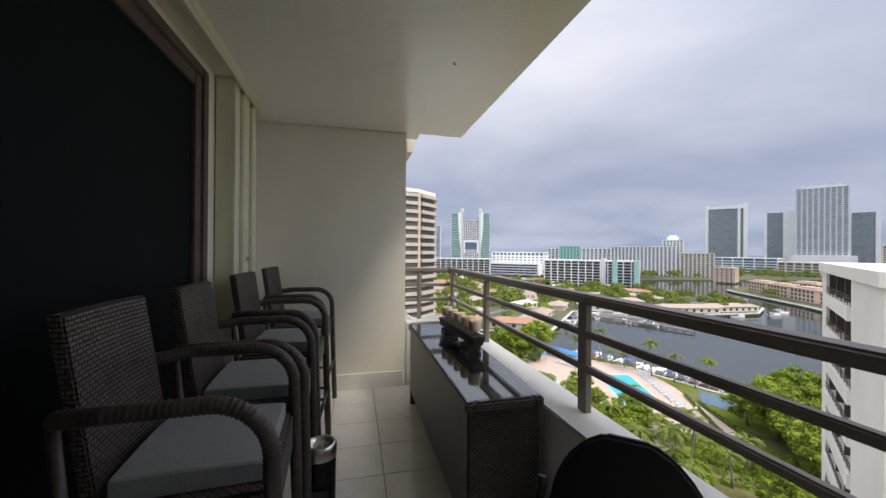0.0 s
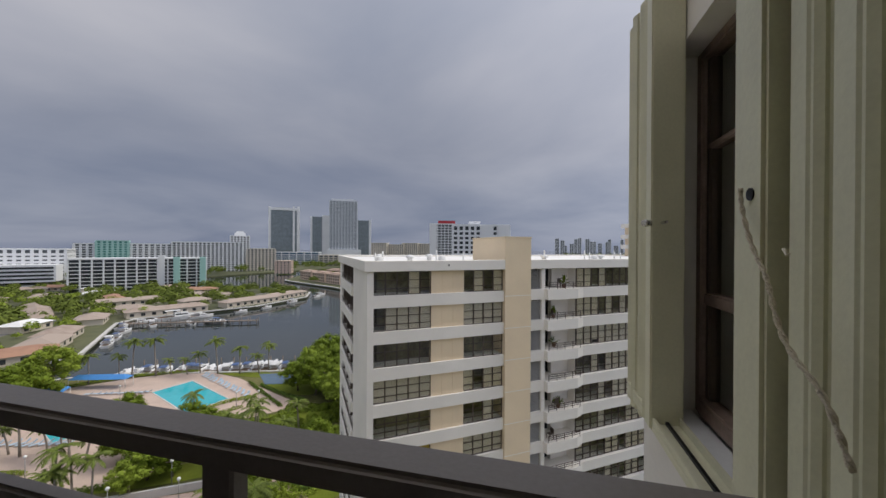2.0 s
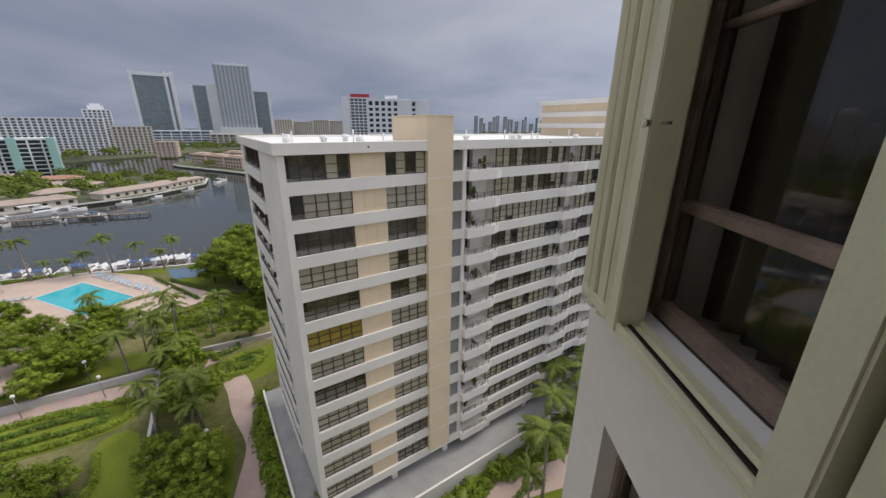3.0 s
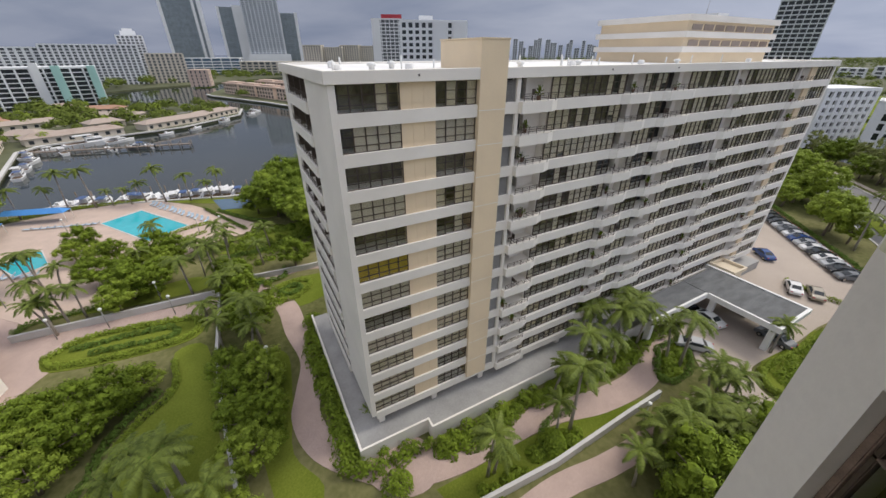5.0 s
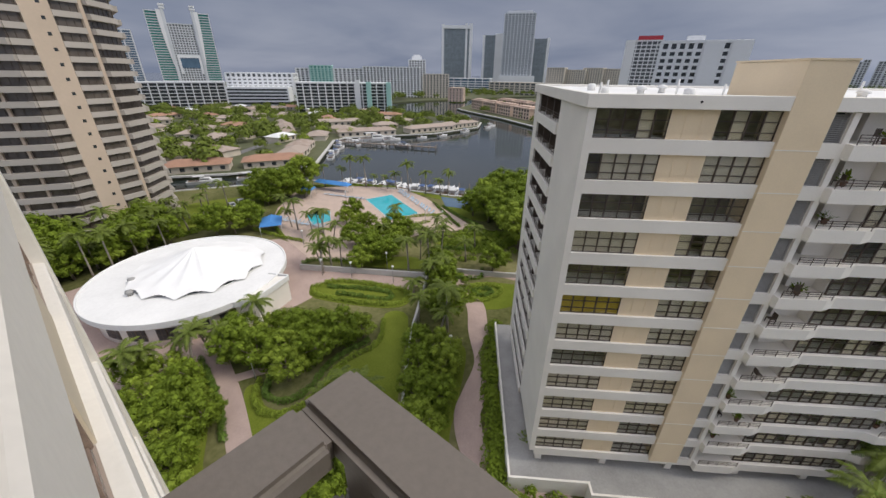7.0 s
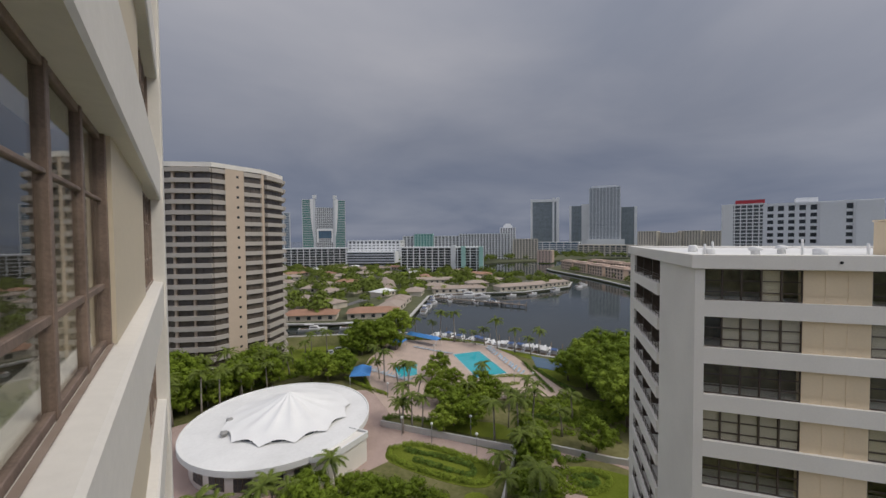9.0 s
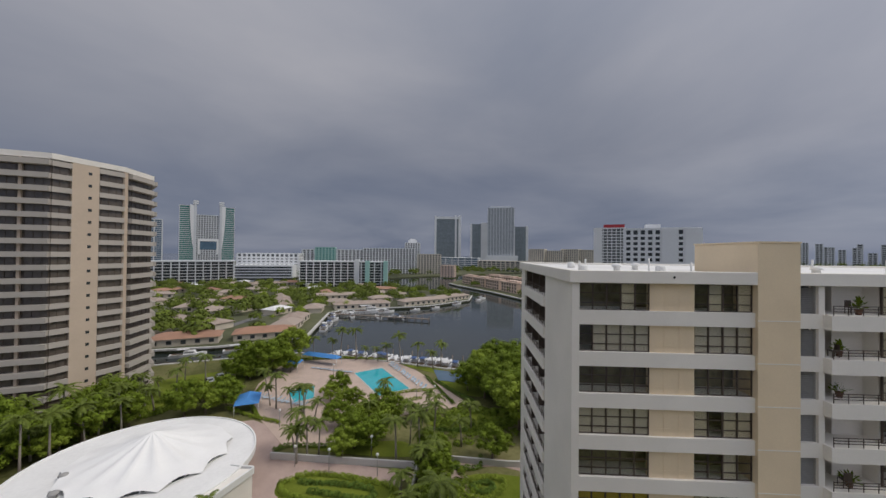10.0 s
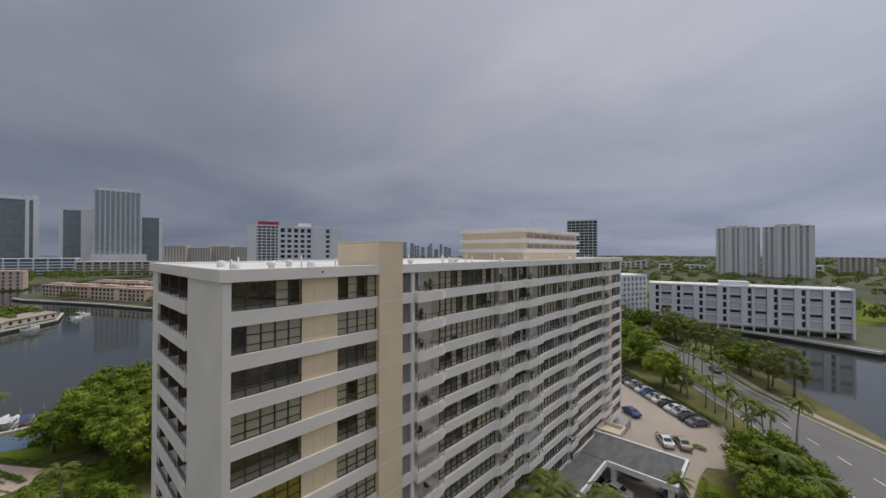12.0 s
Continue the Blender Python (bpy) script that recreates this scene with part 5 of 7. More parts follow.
def palm_meshes(seed, h, fl, fronds):
    rg = random.Random(seed)
    bm = bmesh.new()
    lean = Vector((rg.uniform(-.6, .6), rg.uniform(-.6, .6), 0))
    tube(bm, [(0, 0, -0.2), tuple(lean * 0.25 + Vector((0, 0, h * 0.4))), tuple(lean * 0.6 + Vector((0, 0, h * 0.75))), tuple(lean + Vector((0, 0, h)))], [0.20, 0.14, 0.12, 0.13], 8)
    tm = mesh("trunk", bm, palm_bark)
    bm = bmesh.new()
    tube(bm, [tuple(lean + Vector((0, 0, h - 0.02))), tuple(lean + Vector((0, 0, h + 0.7)))], [0.15, 0.09], 8)
    cm = mesh("crownshaft", bm, hedge_mat)
    vs, fs = [], []
    top = lean + Vector((0, 0, h + 0.6))
    for k in range(fronds):
        a = 2 * math.pi * k / fronds * 2.4 + rg.uniform(-.3, .3)
        el = rg.uniform(-0.15, 1.15)
        dirv = Vector((math.cos(a), math.sin(a), 0))
        side = Vector((-dirv.y, dirv.x, 0))
        spine = []
        for i in range(11):
            u = i / 10
            ang = el - u * (1.1 + 0.5 * rg.random() * 0.3 + 0.35 * el)
            step = (dirv * math.cos(ang) + Vector((0, 0, math.sin(ang)))) * fl / 10
            spine.append((spine[-1] + step) if spine else top.copy())
        for i in range(1, 11):
            p, t_ = spine[i], (spine[i] - spine[i - 1]).normalized()
            up_ = side.cross(t_)
            for s in (-1, 1):
                for sub in (0.0, 0.5):
                    b0 = p - t_ * fl / 10 * sub
                    ln = fl * 0.24 * math.sin(math.pi * min(1, 0.12 + 0.85 * (i - sub) / 10)) ** 0.7 * rg.uniform(0.85, 1.1)
                    tip = b0 + side * s * ln * 0.85 + t_ * ln * 0.45 - up_ * ln * rg.uniform(0.15, 0.5) * (1 if up_.z > 0 else -1)
                    w = 0.075 * fl / 2.2
                    j = len(vs)
                    vs += [b0 - t_ * w, b0 + t_ * w, tip]
                    fs.append((j, j + 1, j + 2))
    me = bpy.data.meshes.new("fronds")
    me.from_pydata(vs, [], fs)
    me.materials.append(palm_leaf)
    return tm, cm, me


PALM_KINDS = [palm_meshes(30, 6.0, 2.5, 15), palm_meshes(31, 4.2, 2.2, 14), palm_meshes(32, 7.5, 2.7, 17), palm_meshes(33, 2.0, 1.9, 15)]


def palm(x, y, kind=0, scale=1.0, z=GZ, group="garden palms"):
    ob = thing("palm_tree", ("tall slender palm with arching green fronds", "short full palm with feathery fronds")[kind % 2], "palm tree", group, at=pose(x, y, z, 0, 0, (x * 53 + y * 17) % 360) @ Matrix.Scale(scale, 4))
    part("trunk", PALM_KINDS[kind][0], palm_bark, ob)
    part("crownshaft", PALM_KINDS[kind][1], hedge_mat, ob)
    part("fronds", PALM_KINDS[kind][2], palm_leaf, ob)
    return ob


def inside(p, poly):
    c = False
    for i in range(len(poly)):
        (x0, y0), (x1, y1) = poly[i - 1], poly[i]
        if (y0 > p[1]) != (y1 > p[1]) and p[0] < (x1 - x0) * (p[1] - y0) / (y1 - y0) + x0:
            c = not c
    return c


PLACED = []


def scatter(poly, n_, gap, seed):
    rg = random.Random(seed)
    xs, ys = [p[0] for p in poly], [p[1] for p in poly]
    out, tries = [], 0
    while len(out) < n_ and tries < n_ * 60:
        tries += 1
        p = (rg.uniform(min(xs), max(xs)), rg.uniform(min(ys), max(ys)))
        if inside(p, poly) and all((p[0] - q[0]) ** 2 + (p[1] - q[1]) ** 2 > gap * gap for q in PLACED + out):
            out.append(p)
    PLACED.extend(out)
    return out


rk = random.Random(5)
# groves, by stretch of the garden
BEDS = (((12.7, 51.4), (15.8, 48.9), (12.3, 45.8), (15.4, 43.6), (19.5, 44.4), (21.6, 41.2), (24.6, 40.0), (17.6, 40.6), (13.4, 40.6), (17.4, 47.0), (10.9, 48.6)),
        ((1.1, 54.0), (3.6, 51.6), (4.6, 47.4), (1.0, 48.5), (2.6, 44.2), (4.2, 41.0), (0.4, 42.6), (0.2, 37.0), (-1.6, 33.6), (-2.4, 46.0)),
        ((27.2, 31.4), (28.6, 28.6), (24.4, 28.4), (26.4, 26.4), (21.2, 25.8), (22.6, 23.6), (18.2, 22.8)))
for bed in BEDS:
    for i, (x, y) in enumerate(bed):
        tree(x, y, (0, 1, 0, 1, 2)[i % 5], rk.uniform(0.72, 0.98) * (0.7 if i % 5 == 4 else 0.92))
PLACED.extend(p for bed in BEDS for p in bed)
for i, (x, y) in enumerate(((12.4, 31.7), (15.0, 30.4), (15.2, 27.6), (11.3, 27.6), (9.6, 29.8), (13.3, 26.7), (41.5, 42.8), (36.3, 36.6), (32.2, 36.1), (33.6, 31.5), (31.8, 31.4), (37.5, 42.3))):
    palm(x, y, (1, 0, 1, 3)[i % 4], rk.uniform(0.9, 1.2))
for i, (x, y) in enumerate(((51.1, 115.8), (58.1, 118.1), (54.1, 104.6), (43.9, 106.8), (53.4, 80.0), (49.4, 77.6), (43.4, 65.8), (40.7, 57.4), (42.2, 54.4), (37.4, 56.3), (45.4, 43.2), (53.5, 36.6))):
    tree(x, y, (0, 1, 2, 0)[i % 4], rk.uniform(0.8, 1.0) * (0.75 if i % 4 == 2 else 1.0))
    PLACED.append((x, y))
for i, (x, y) in enumerate(((43.1, 95.2), (54.6, 65.0), (48.3, 62.6), (49.1, 46.0), (53.5, 43.0), (43.2, 40.7), (59.7, 45.2), (47.9, 50.5), (40.5, 70.1), (42.2, 48.2), (25.4, -6.3), (25.6, -7.6), (31.9, -10.6), (33.4, -12.8), (20.4, 0.2), (20.0, 0.8), (30.6, -6.8), (32.6, -10.0), (20.8, -12.5), (35.4, -14.6), (37.6, -21.8), (36.6, -23.0), (40.6, -36.0))):
    palm(x, y, (1, 0, 1, 2)[i % 4], rk.uniform(0.85, 1.15))
GROVES = [([(2, 20), (8, 24), (12, 24), (16, 20), (10, 14), (4, 14)], 6, 3.0, (0, 1, 0)),
          ([(36, 32), (41, 35), (42, 40), (37, 40), (34, 36)], 4, 2.8, (0, 1)),
          ([(46, 66), (52, 66), (54, 60), (48, 56), (43, 58)], 6, 3.0, (0, 1, 0)),
          ([(50, 80), (54, 78), (53, 70), (50, 70)], 2, 3.0, (0, 1)),
          ([(72, 60), (86, 58), (96, 48), (88, 36), (72, 44)], 17, 4.2, (2, 3, 2, 2)),
          ([(60, 38), (72, 44), (88, 36), (100, 42), (92, 26), (70, 30)], 12, 4.4, (2, 2, 3)),
          ([(40, 112), (56, 118), (60, 112), (46, 104)], 9, 3.4, (2, 3, 0)),
          ([(22, 96), (34, 98), (36, 92), (26, 90)], 5, 3.6, (0, 1)),
          ([(-14, 86), (-2, 89), (8, 92), (18, 96), (16, 106), (2, 104), (-14, 98)], 15, 4.2, (0, 2, 0, 1)), ([(15, -14), (20, -17), (24, -24), (20, -30), (12, -24)], 9, 2.8, (0, 1, 0)),
          ([(10, -10), (20, -16), (20, -36), (8, -30)], 12, 3.2, (1, 0, 0)),
          ([(36, -40), (48, -56), (40, -58), (30, -46)], 7, 3.4, (0, 1)),
          ([(100, -72), (128, -92), (122, -96), (94, -80), (76, -73), (80, -69)], 16, 3.6, (1, 3, 1)),
          ([(140, -114), (100, -107), (78, -97), (66, -93.4), (68, -97), (82, -105), (96, -113), (130, -124), (160, -120)], 26, 3.8, (4, 4, 2, 4)),
          ([(110, -60), (150, -60), (170, -100), (130, -90)], 14, 5, (2, 3))]
for k, (poly, n_, gap, kinds) in enumerate(GROVES):
    for i, (x, y) in enumerate(scatter(poly, n_, gap, 100 + k)):
        tree(x, y, kinds[i % len(kinds)], rk.uniform(0.75, 1.15) * (0.8 if k < 4 else 1.1))
# palms
for k, (poly, n_, gap, kinds) in enumerate((([(30, 62), (33, 58), (36, 60), (33, 66)], 5, 1.6, (0, 1)),
                                           ([(-2, 53), (4, 51.4), (14, 50.6), (20, 52), (14, 53.0), (-2, 55)], 8, 1.7, (1, 1)),
                                           ([(22.8, -13.4), (25.6, -15.6), (31, -22.8), (32.4, -25.2), (26, -29), (18, -20)], 46, 1.2, (1, 3, 3)),
                                           ([(36, -11), (41, -9), (42, -17), (40, -20), (37, -14)], 7, 1.6, (0, 2, 0)),
                                           ([(38, 38), (44, 45), (48, 48), (46, 44)], 5, 1.8, (0, 1, 2)),
                                           ([(5, 24), (9, 27), (14, 24), (12, 18), (8, 16)], 6, 2.4, (3, 1, 1)),
                                           ([(52, 60), (58, 61), (60, 55), (57, 50)], 4, 2.4, (3, 1)),
                                           ([(-10, 88), (4, 89), (20, 97), (24, 104), (24, 111), (6, 103), (-8, 108)], 30, 2.4, (0, 2, 1)),
                                           ([(60, 112), (72, 108), (82, 86), (88, 72), (84, 72), (78, 92), (68, 110)], 14, 3.0, (0, 1, 2)),
                                           ([(40, 88), (46, 78), (40, 72), (38, 84)], 6, 2.4, (1, 0)),
                                           ([(58, -66.4), (76, -72), (60, -70), (46, -63), (50, -60)], 10, 2.4, (0, 2)), ([(49.4, -69.6), (51, -70.4), (51, -71.4), (49, -71)], 1, 1.0, (2, 2)),
                                           ([(66, -77.2), (80, -82.8), (94, -89), (94, -91), (78, -84)], 6, 3.0, (2, 0)),
                                           ([(40, -46), (50, -58), (36, -54), (32, -46)], 7, 2.2, (1, 0, 3)),
                                           ([(12, 112), (30, 120), (36, 112), (24, 104)], 8, 2.8, (1, 0)))):
    for i, (x, y) in enumerate(scatter(poly, n_, gap, 300 + k)):
        palm(x, y, kinds[i % len(kinds)], rk.uniform(0.85, 1.2))


def leaf_cover(name, label, spots, seed, mat_, size, per, category="shrubs"):
    """Low planting: leaf blades over mounds; spots are (x, y, radius, height)."""
    rg = random.Random(seed)
    vs, fs = [], []
    for x, y, r, h in spots:
        for k in range(int(per * max(0.4, r))):
            a, q = rg.uniform(0, 6.283), math.sqrt(rg.random())
            z = h * math.sqrt(max(0.05, 1 - q * q)) * rg.uniform(0.75, 1.05)
            c = Vector((x + math.cos(a) * q * r, y + math.sin(a) * q * r, GZ + z))
            n_ = Vector((math.cos(a) * q + rg.uniform(-.5, .5), math.sin(a) * q + rg.uniform(-.5, .5), 0.7)).normalized()
            u = n_.orthogonal().normalized()
            u.rotate(Matrix.Rotation(rg.uniform(0, 6.28), 3, n_))
            v = n_.cross(u)
            s = size * rg.uniform(0.6, 1.3)
            i = len(vs)
            vs += [c - u * s, c - v * s * 0.5, c + u * s, c + v * s * 0.5]
            fs.append((i, i + 1, i + 2, i + 3))
    me = bpy.data.meshes.new(name)
    me.from_pydata(vs, [], fs)
    me.materials.append(mat_)
    return tagged(new(name, me), label, category, kind="stuff")


def edge_spots(pts, step, r, h, jitter=0.3, seed=1):
    rg = random.Random(seed)
    line = smooth_line(pts)
    out = []
    for a, b in zip(line, line[1:]):
        n_ = max(1, int((b - a).length / step))
        for k in range(n_):
            p = a + (b - a) * (k / n_)
            out.append((p.x + rg.uniform(-jitter, jitter), p.y + rg.uniform(-jitter, jitter), r * rg.uniform(0.8, 1.2), h * rg.uniform(0.8, 1.2)))
    return out


spots = []
for k, (poly, n_, r, h) in enumerate((([(21, 15), (24, 17), (30, 21), (36, 25), (40, 29), (39, 24), (30, 15), (22.4, 9.5), (20.8, 11)], 60, 1.3, 1.3), ([(21, 7.6), (24, 3.5), (27, -1), (25, -1), (21.5, 4)], 26, 0.9, 0.9),
                                      ([(-2, 36), (1.5, 37), (4, 44), (4, 50), (-2, 54)], 50, 1.2, 0.8), ([(11, 50), (22, 50), (29, 43), (24, 40), (13, 41)], 60, 1.2, 0.9), ([(3, 14), (13, 22), (10, 30), (6, 26)], 60, 1.2, 0.8), ([(21, 22), (29, 27), (30, 33), (25, 29), (18, 23)], 40, 1.0, 0.8),
                                      ([(20, -14), (24, -17), (30.5, -25), (24, -31), (12, -32), (10, -12)], 240, 1.3, 1.1), ([(34.6, -20.2), (34.4, -21.6), (37, -24.2), (41, -25), (39.2, -21.6)], 26, 1.0, 0.7), ([(24.2, 3.2), (31.5, -7.5), (37, -15.6), (35.4, -16.4), (29.6, -6.8), (23.4, 2.4)], 40, 0.8, 0.8), ([(34.5, -33.4), (38, -35), (44, -45), (38, -46), (31, -38)], 60, 1.1, 0.9), ([(22.8, -3.4), (24.6, -6.0), (25.8, -8.6), (24.6, -8.4), (22.0, -4.6)], 26, 0.8, 0.9), ([(31.2, -6.6), (34.2, -12.0), (38.4, -17.2), (37.4, -18.6), (33.0, -12.4), (30.4, -7.4)], 40, 0.8, 1.0), ([(17.6, 0.6), (19.8, -1.6), (21.4, -4.4), (20.6, -1.0), (18.8, 1.4)], 10, 0.6, 0.7), ([(30, -36), (46, -58), (34, -60), (24, -44)], 60, 1.3, 1.0), ([(56, 58), (70, 52), (78, 40), (60, 36), (50, 48)], 80, 1.3, 1.0),
                                      ([(-6, 92), (28, 100), (36, 112), (14, 116), (-10, 110)], 80, 1.4, 1.0), ([(37, 33), (43, 43), (52, 50), (46, 34)], 40, 1.0, 0.8))):
    rg = random.Random(900 + k)
    xs, ys = [p[0] for p in poly], [p[1] for p in poly]
    while n_ > 0:
        p = (rg.uniform(min(xs), max(xs)), rg.uniform(min(ys), max(ys)))
        if inside(p, poly):
            n_ -= 1
            spots.append((*p, r * rg.uniform(0.6, 1.2), h * rg.uniform(0.6, 1.2)))
for k in range(46):
    q = BM @ Vector((-3.0 - 0.3 * (k % 3), -2.6 + 0.46 * k, 0))
    spots.append((q.x + math.sin(k * 2.3) * 0.5, q.y, 1.0 + 0.35 * math.sin(k * 1.7), 1.4 + 0.5 * math.sin(k * 0.9)))
for k in range(64):
    q = BM @ Vector((-2.6 + 0.75 * k, (-2.9 if k < 9 else -3.9) - 0.45 * (k % 3), 0))
    spots.append((q.x, q.y + math.sin(k * 3.1) * 0.4, 0.75 + 0.3 * math.sin(k * 1.3), (1.5 if k < 30 else 0.9) + 0.35 * math.sin(k * 0.8)))
leaf_cover("shrubs", "dense dark green garden shrubs", spots, 4, leaf_mat, 0.20, 120)
HEDGES = [[(27.4, 57.6), (32.0, 55.4), (37.0, 45.8), (36.7, 43.2), (34.0, 42.2), (30.6, 46.0), (26.6, 54.2), (27.4, 57.6)], [(29.4, 55.4), (32.4, 51.2), (35.0, 46.4), (34.0, 44.4), (31.8, 47.4), (28.8, 53.0)],
          [(10.9, 43.1), (9.3, 40.9), (8.9, 38.2), (10.8, 36.0), (14.4, 36.0), (19.5, 37.9), (25.2, 37.5), (29.6, 41.0)], [(12.0, 42.6), (10.4, 40.4), (11.4, 37.6), (14.4, 37.4), (19.0, 39.2), (25.0, 38.8)], [(30.2, 36.0), (26.2, 32.0), (21.0, 27.6), (15.0, 22.0)], [(52.5, 38.2), (49.6, 37.0), (46.6, 40.6)],
          [(44.3, 36.4), (47.6, 35.3), (49.4, 32.4), (47.2, 31.2), (43.8, 32.3), (42.9, 34.7), (44.3, 36.4)], [(45.2, 35.2), (47.4, 33.8), (46.8, 32.4), (44.6, 33.4), (45.2, 35.2)], [(35, 82), (38, 92), (45, 101)], [(31, 67), (34, 66), (40, 58)], [(60, 70.5), (66, 68), (70, 64)], [(76, 68), (73, 60), (71, 52)],
          [(54.9, 68.0), (59.5, 65.4), (64.9, 62.9)], [(76.5, 72.1), (71.0, 62.3), (66.9, 54.8)], [(59.3, 56.8), (65.7, 49.6)], [(54.0, 51.5), (58.7, 45.4)], [(32.6, 91.8), (34.4, 83.7), (36.8, 76.0)], [(23.0, -4.6), (26.0, -5.2), (28.6, -8.6)], [(60, 115), (72, 105), (80, 92)], [(39.4, -21.4), (34.6, -19.8), (34.0, -21.6), (36.8, -24.4), (41.4, -25.2), (39.4, -21.4)], [(33.0, -32.6), (34.4, -32.0), (36.5, -32.6), (38.4, -34.6), (42.4, -41.2), (46.2, -46.4)], [(60, -65.0), (76, -67.6), (92, -70), (106, -73)], [(59.3, -49.8), (56.4, -51.6), (52.7, -54.5)], [(4.6, 38.0), (6.2, 43.0), (7.0, 48.0), (7.6, 53.0)]]
for k, pts in enumerate(HEDGES):
    leaf_cover("hedge", "clipped green hedge along the garden beds", edge_spots(pts, 0.4, 0.45, 0.8, 0.08, k), 50 + k, hedge_mat if k % 2 else leaf_light, 0.12, 190, "hedge")
for k, (x, y) in enumerate(((17.8, 8.9), (24.5, 13.8), (38.5, 26.4), (23.8, -5.5))):
    leaf_cover("shrub", "rounded clipped green shrub on a bed", [(x, y, 1.5, 1.9), (x + 0.4, y - 0.3, 1.1, 1.7)], 80 + k, leaf_mat, 0.15, 420, "shrub")

# ---- the round pavilion with its tent roof ----
pav = thing("pavilion", "round white pavilion with a low flat roof and a pleated tent", "pavilion", at=pose(13.4, 70.2, GZ))
PR, PT = 14.6, 4.55
bm = bmesh.new()
lathe(bm, [(13.2, 0.0), (13.2, PT - 0.5)], 72)
part("wall", bm, white_stucco, pav)
bm = bmesh.new()
lathe(bm, [(PR - 0.2, PT - 0.75), (PR, PT - 0.7), (PR, PT + 0.17), (PR - 0.05, PT + 0.2), (PR - 0.22, PT + 0.2), (PR - 0.26, PT), (7.4, PT + 0.12), (7.3, PT + 0.12)], 96)
for f in bm.faces:
    f.smooth = False
part("roof", bm, roof_white, pav)
for k in range(30):
    if k % 3 == 2 or 17 <= k <= 19:
        continue
    m = pose(0, 0, 0, 0, 0, -160 + k * 5.6) @ pose(13.22, 0, 0)
    fr = part("window", rounded((-0.05, -0.62, 0.9, 0.06, 0.62, 2.8), w=0.02, seg=1), frame_brown, pav, at=m)
    part("pane", boxes((0.062, -0.55, 1.0, 0.07, -0.03, 1.85), (0.062, 0.03, 1.0, 0.07, 0.55, 1.85), (0.062, -0.55, 1.91, 0.07, -0.03, 2.7), (0.062, 0.03, 1.91, 0.07, 0.55, 2.7)), dark_glazing, fr)
# membrane held down at its anchors and arched up between them
bm = bmesh.new()
RIB, SUB, RAD, STEPS = 13, 6, 10.3, 9
TX, TY = 1.4, 0.4
tip = bm.verts.new((TX, TY, 8.5))
rings = []
for q in range(1, STEPS + 1):
    u = q / STEPS
    row = []
    for k in range(RIB * SUB):
        a = 2 * math.pi * k / (RIB * SUB) + 0.2
        fold = abs(math.sin(math.pi * k / SUB))
        rr = RAD * u * (1 - 0.085 * u * u * fold)
        z = 8.5 - 3.75 * (1.2 * u - 0.2 * u * u) - 0.42 * math.sin(math.pi * u) * fold + 0.5 * u ** 4 * fold
        row.append(bm.verts.new((TX + rr * math.cos(a), TY + rr * math.sin(a), z)))
    rings.append(row)
for k in range(RIB * SUB):
    bm.faces.new((tip, rings[0][k - 1], rings[0][k]))
    for a, b in zip(rings, rings[1:]):
        bm.faces.new((a[k - 1], b[k - 1], b[k], a[k])).smooth = True
part("tent", bm, tent_white, pav, "pleated white fabric tent")
bm = bmesh.new()
lathe(bm, [(9.0, PT - 0.1), (9.0, PT + 0.5)], 48, (TX, TY))
part("clerestory", bm, dark_glazing, pav)
me = mesh("clerestory_post", boxes((9.0, -0.05, PT, 9.08, 0.05, PT + 0.48)), white_paint)
for k in range(36):
    part("clerestory_post", me, white_paint, pav, at=pose(TX, TY, 0, 0, 0, k * 10))
# square porch that breaks the round edge
bm = bmesh.new()
prism(bm, [(7.2, -10.4), (9.6, -13.2), (3.4, -15.6), (0.8, -14.0), (4, -9)], 0.0, PT - 0.02)
part("porch", bm, white_stucco, pav)
bm = bmesh.new()
for p, q in (((7.9, -10.2), (9.7, -13.2)), ((9.7, -13.2), (3.4, -15.7)), ((3.4, -15.7), (0.6, -14.6))):
    p, q = Vector(p), Vector(q)
    n_ = Vector(((q - p).y, -(q - p).x)).normalized() * -0.22
    prism(bm, [tuple(p), tuple(q), tuple(q + n_), tuple(p + n_)], PT - 0.7, PT + 0.21)
part("porch_edge", bm, roof_white, pav)
for x, y in ((-7.4, 3.0), (-8.6, -1.2)):
    bm = bmesh.new()
    lathe(bm, [(0.4, 0.0), (0.4, 0.45), (0.55, 0.5), (0.5, 0.75), (0.15, 0.85)], 16)
    part("roof_vent", bm, concrete, pav, at=pose(x, y, PT + 0.05))

# ---- pool furniture, lamps ----
def awning(x, y, rot, w, d, group="blue pool shelters"):
    ob = thing("awning", "bright blue canvas shelter by the pool", "awning", group, at=pose(x, y, GZ, 0, 0, rot))
    bm = bmesh.new()
    v = [bm.verts.new(c) for c in ((-w, -d, 2.3), (w, -d, 2.3), (w, d, 2.3), (-w, d, 2.3), (-w * 0.8, 0, 3.2), (w * 0.8, 0, 3.2))]
    for f in ((0, 1, 5, 4), (2, 3, 4, 5), (1, 2, 5), (3, 0, 4), (0, 3, 2, 1)):
        bm.faces.new([v[i] for i in f])
    part("canvas", bm, blue_canvas, ob)
    for sx in (-1, 1):
        for sy in (-1, 1):
            bm = bmesh.new()
            tube(bm, [(sx * (w - 0.1), sy * (d - 0.1), 0), (sx * (w - 0.1), sy * (d - 0.1), 2.32)], 0.05, 8)
            part("pole", bm, white_paint, ob)


awning(35.5, 88, 60, 3.2, 2.4)
awning(55.5, 106, 40, 2.4, 2.4)
awning(64.8, 105.5, -71, 6.6, 1.4)


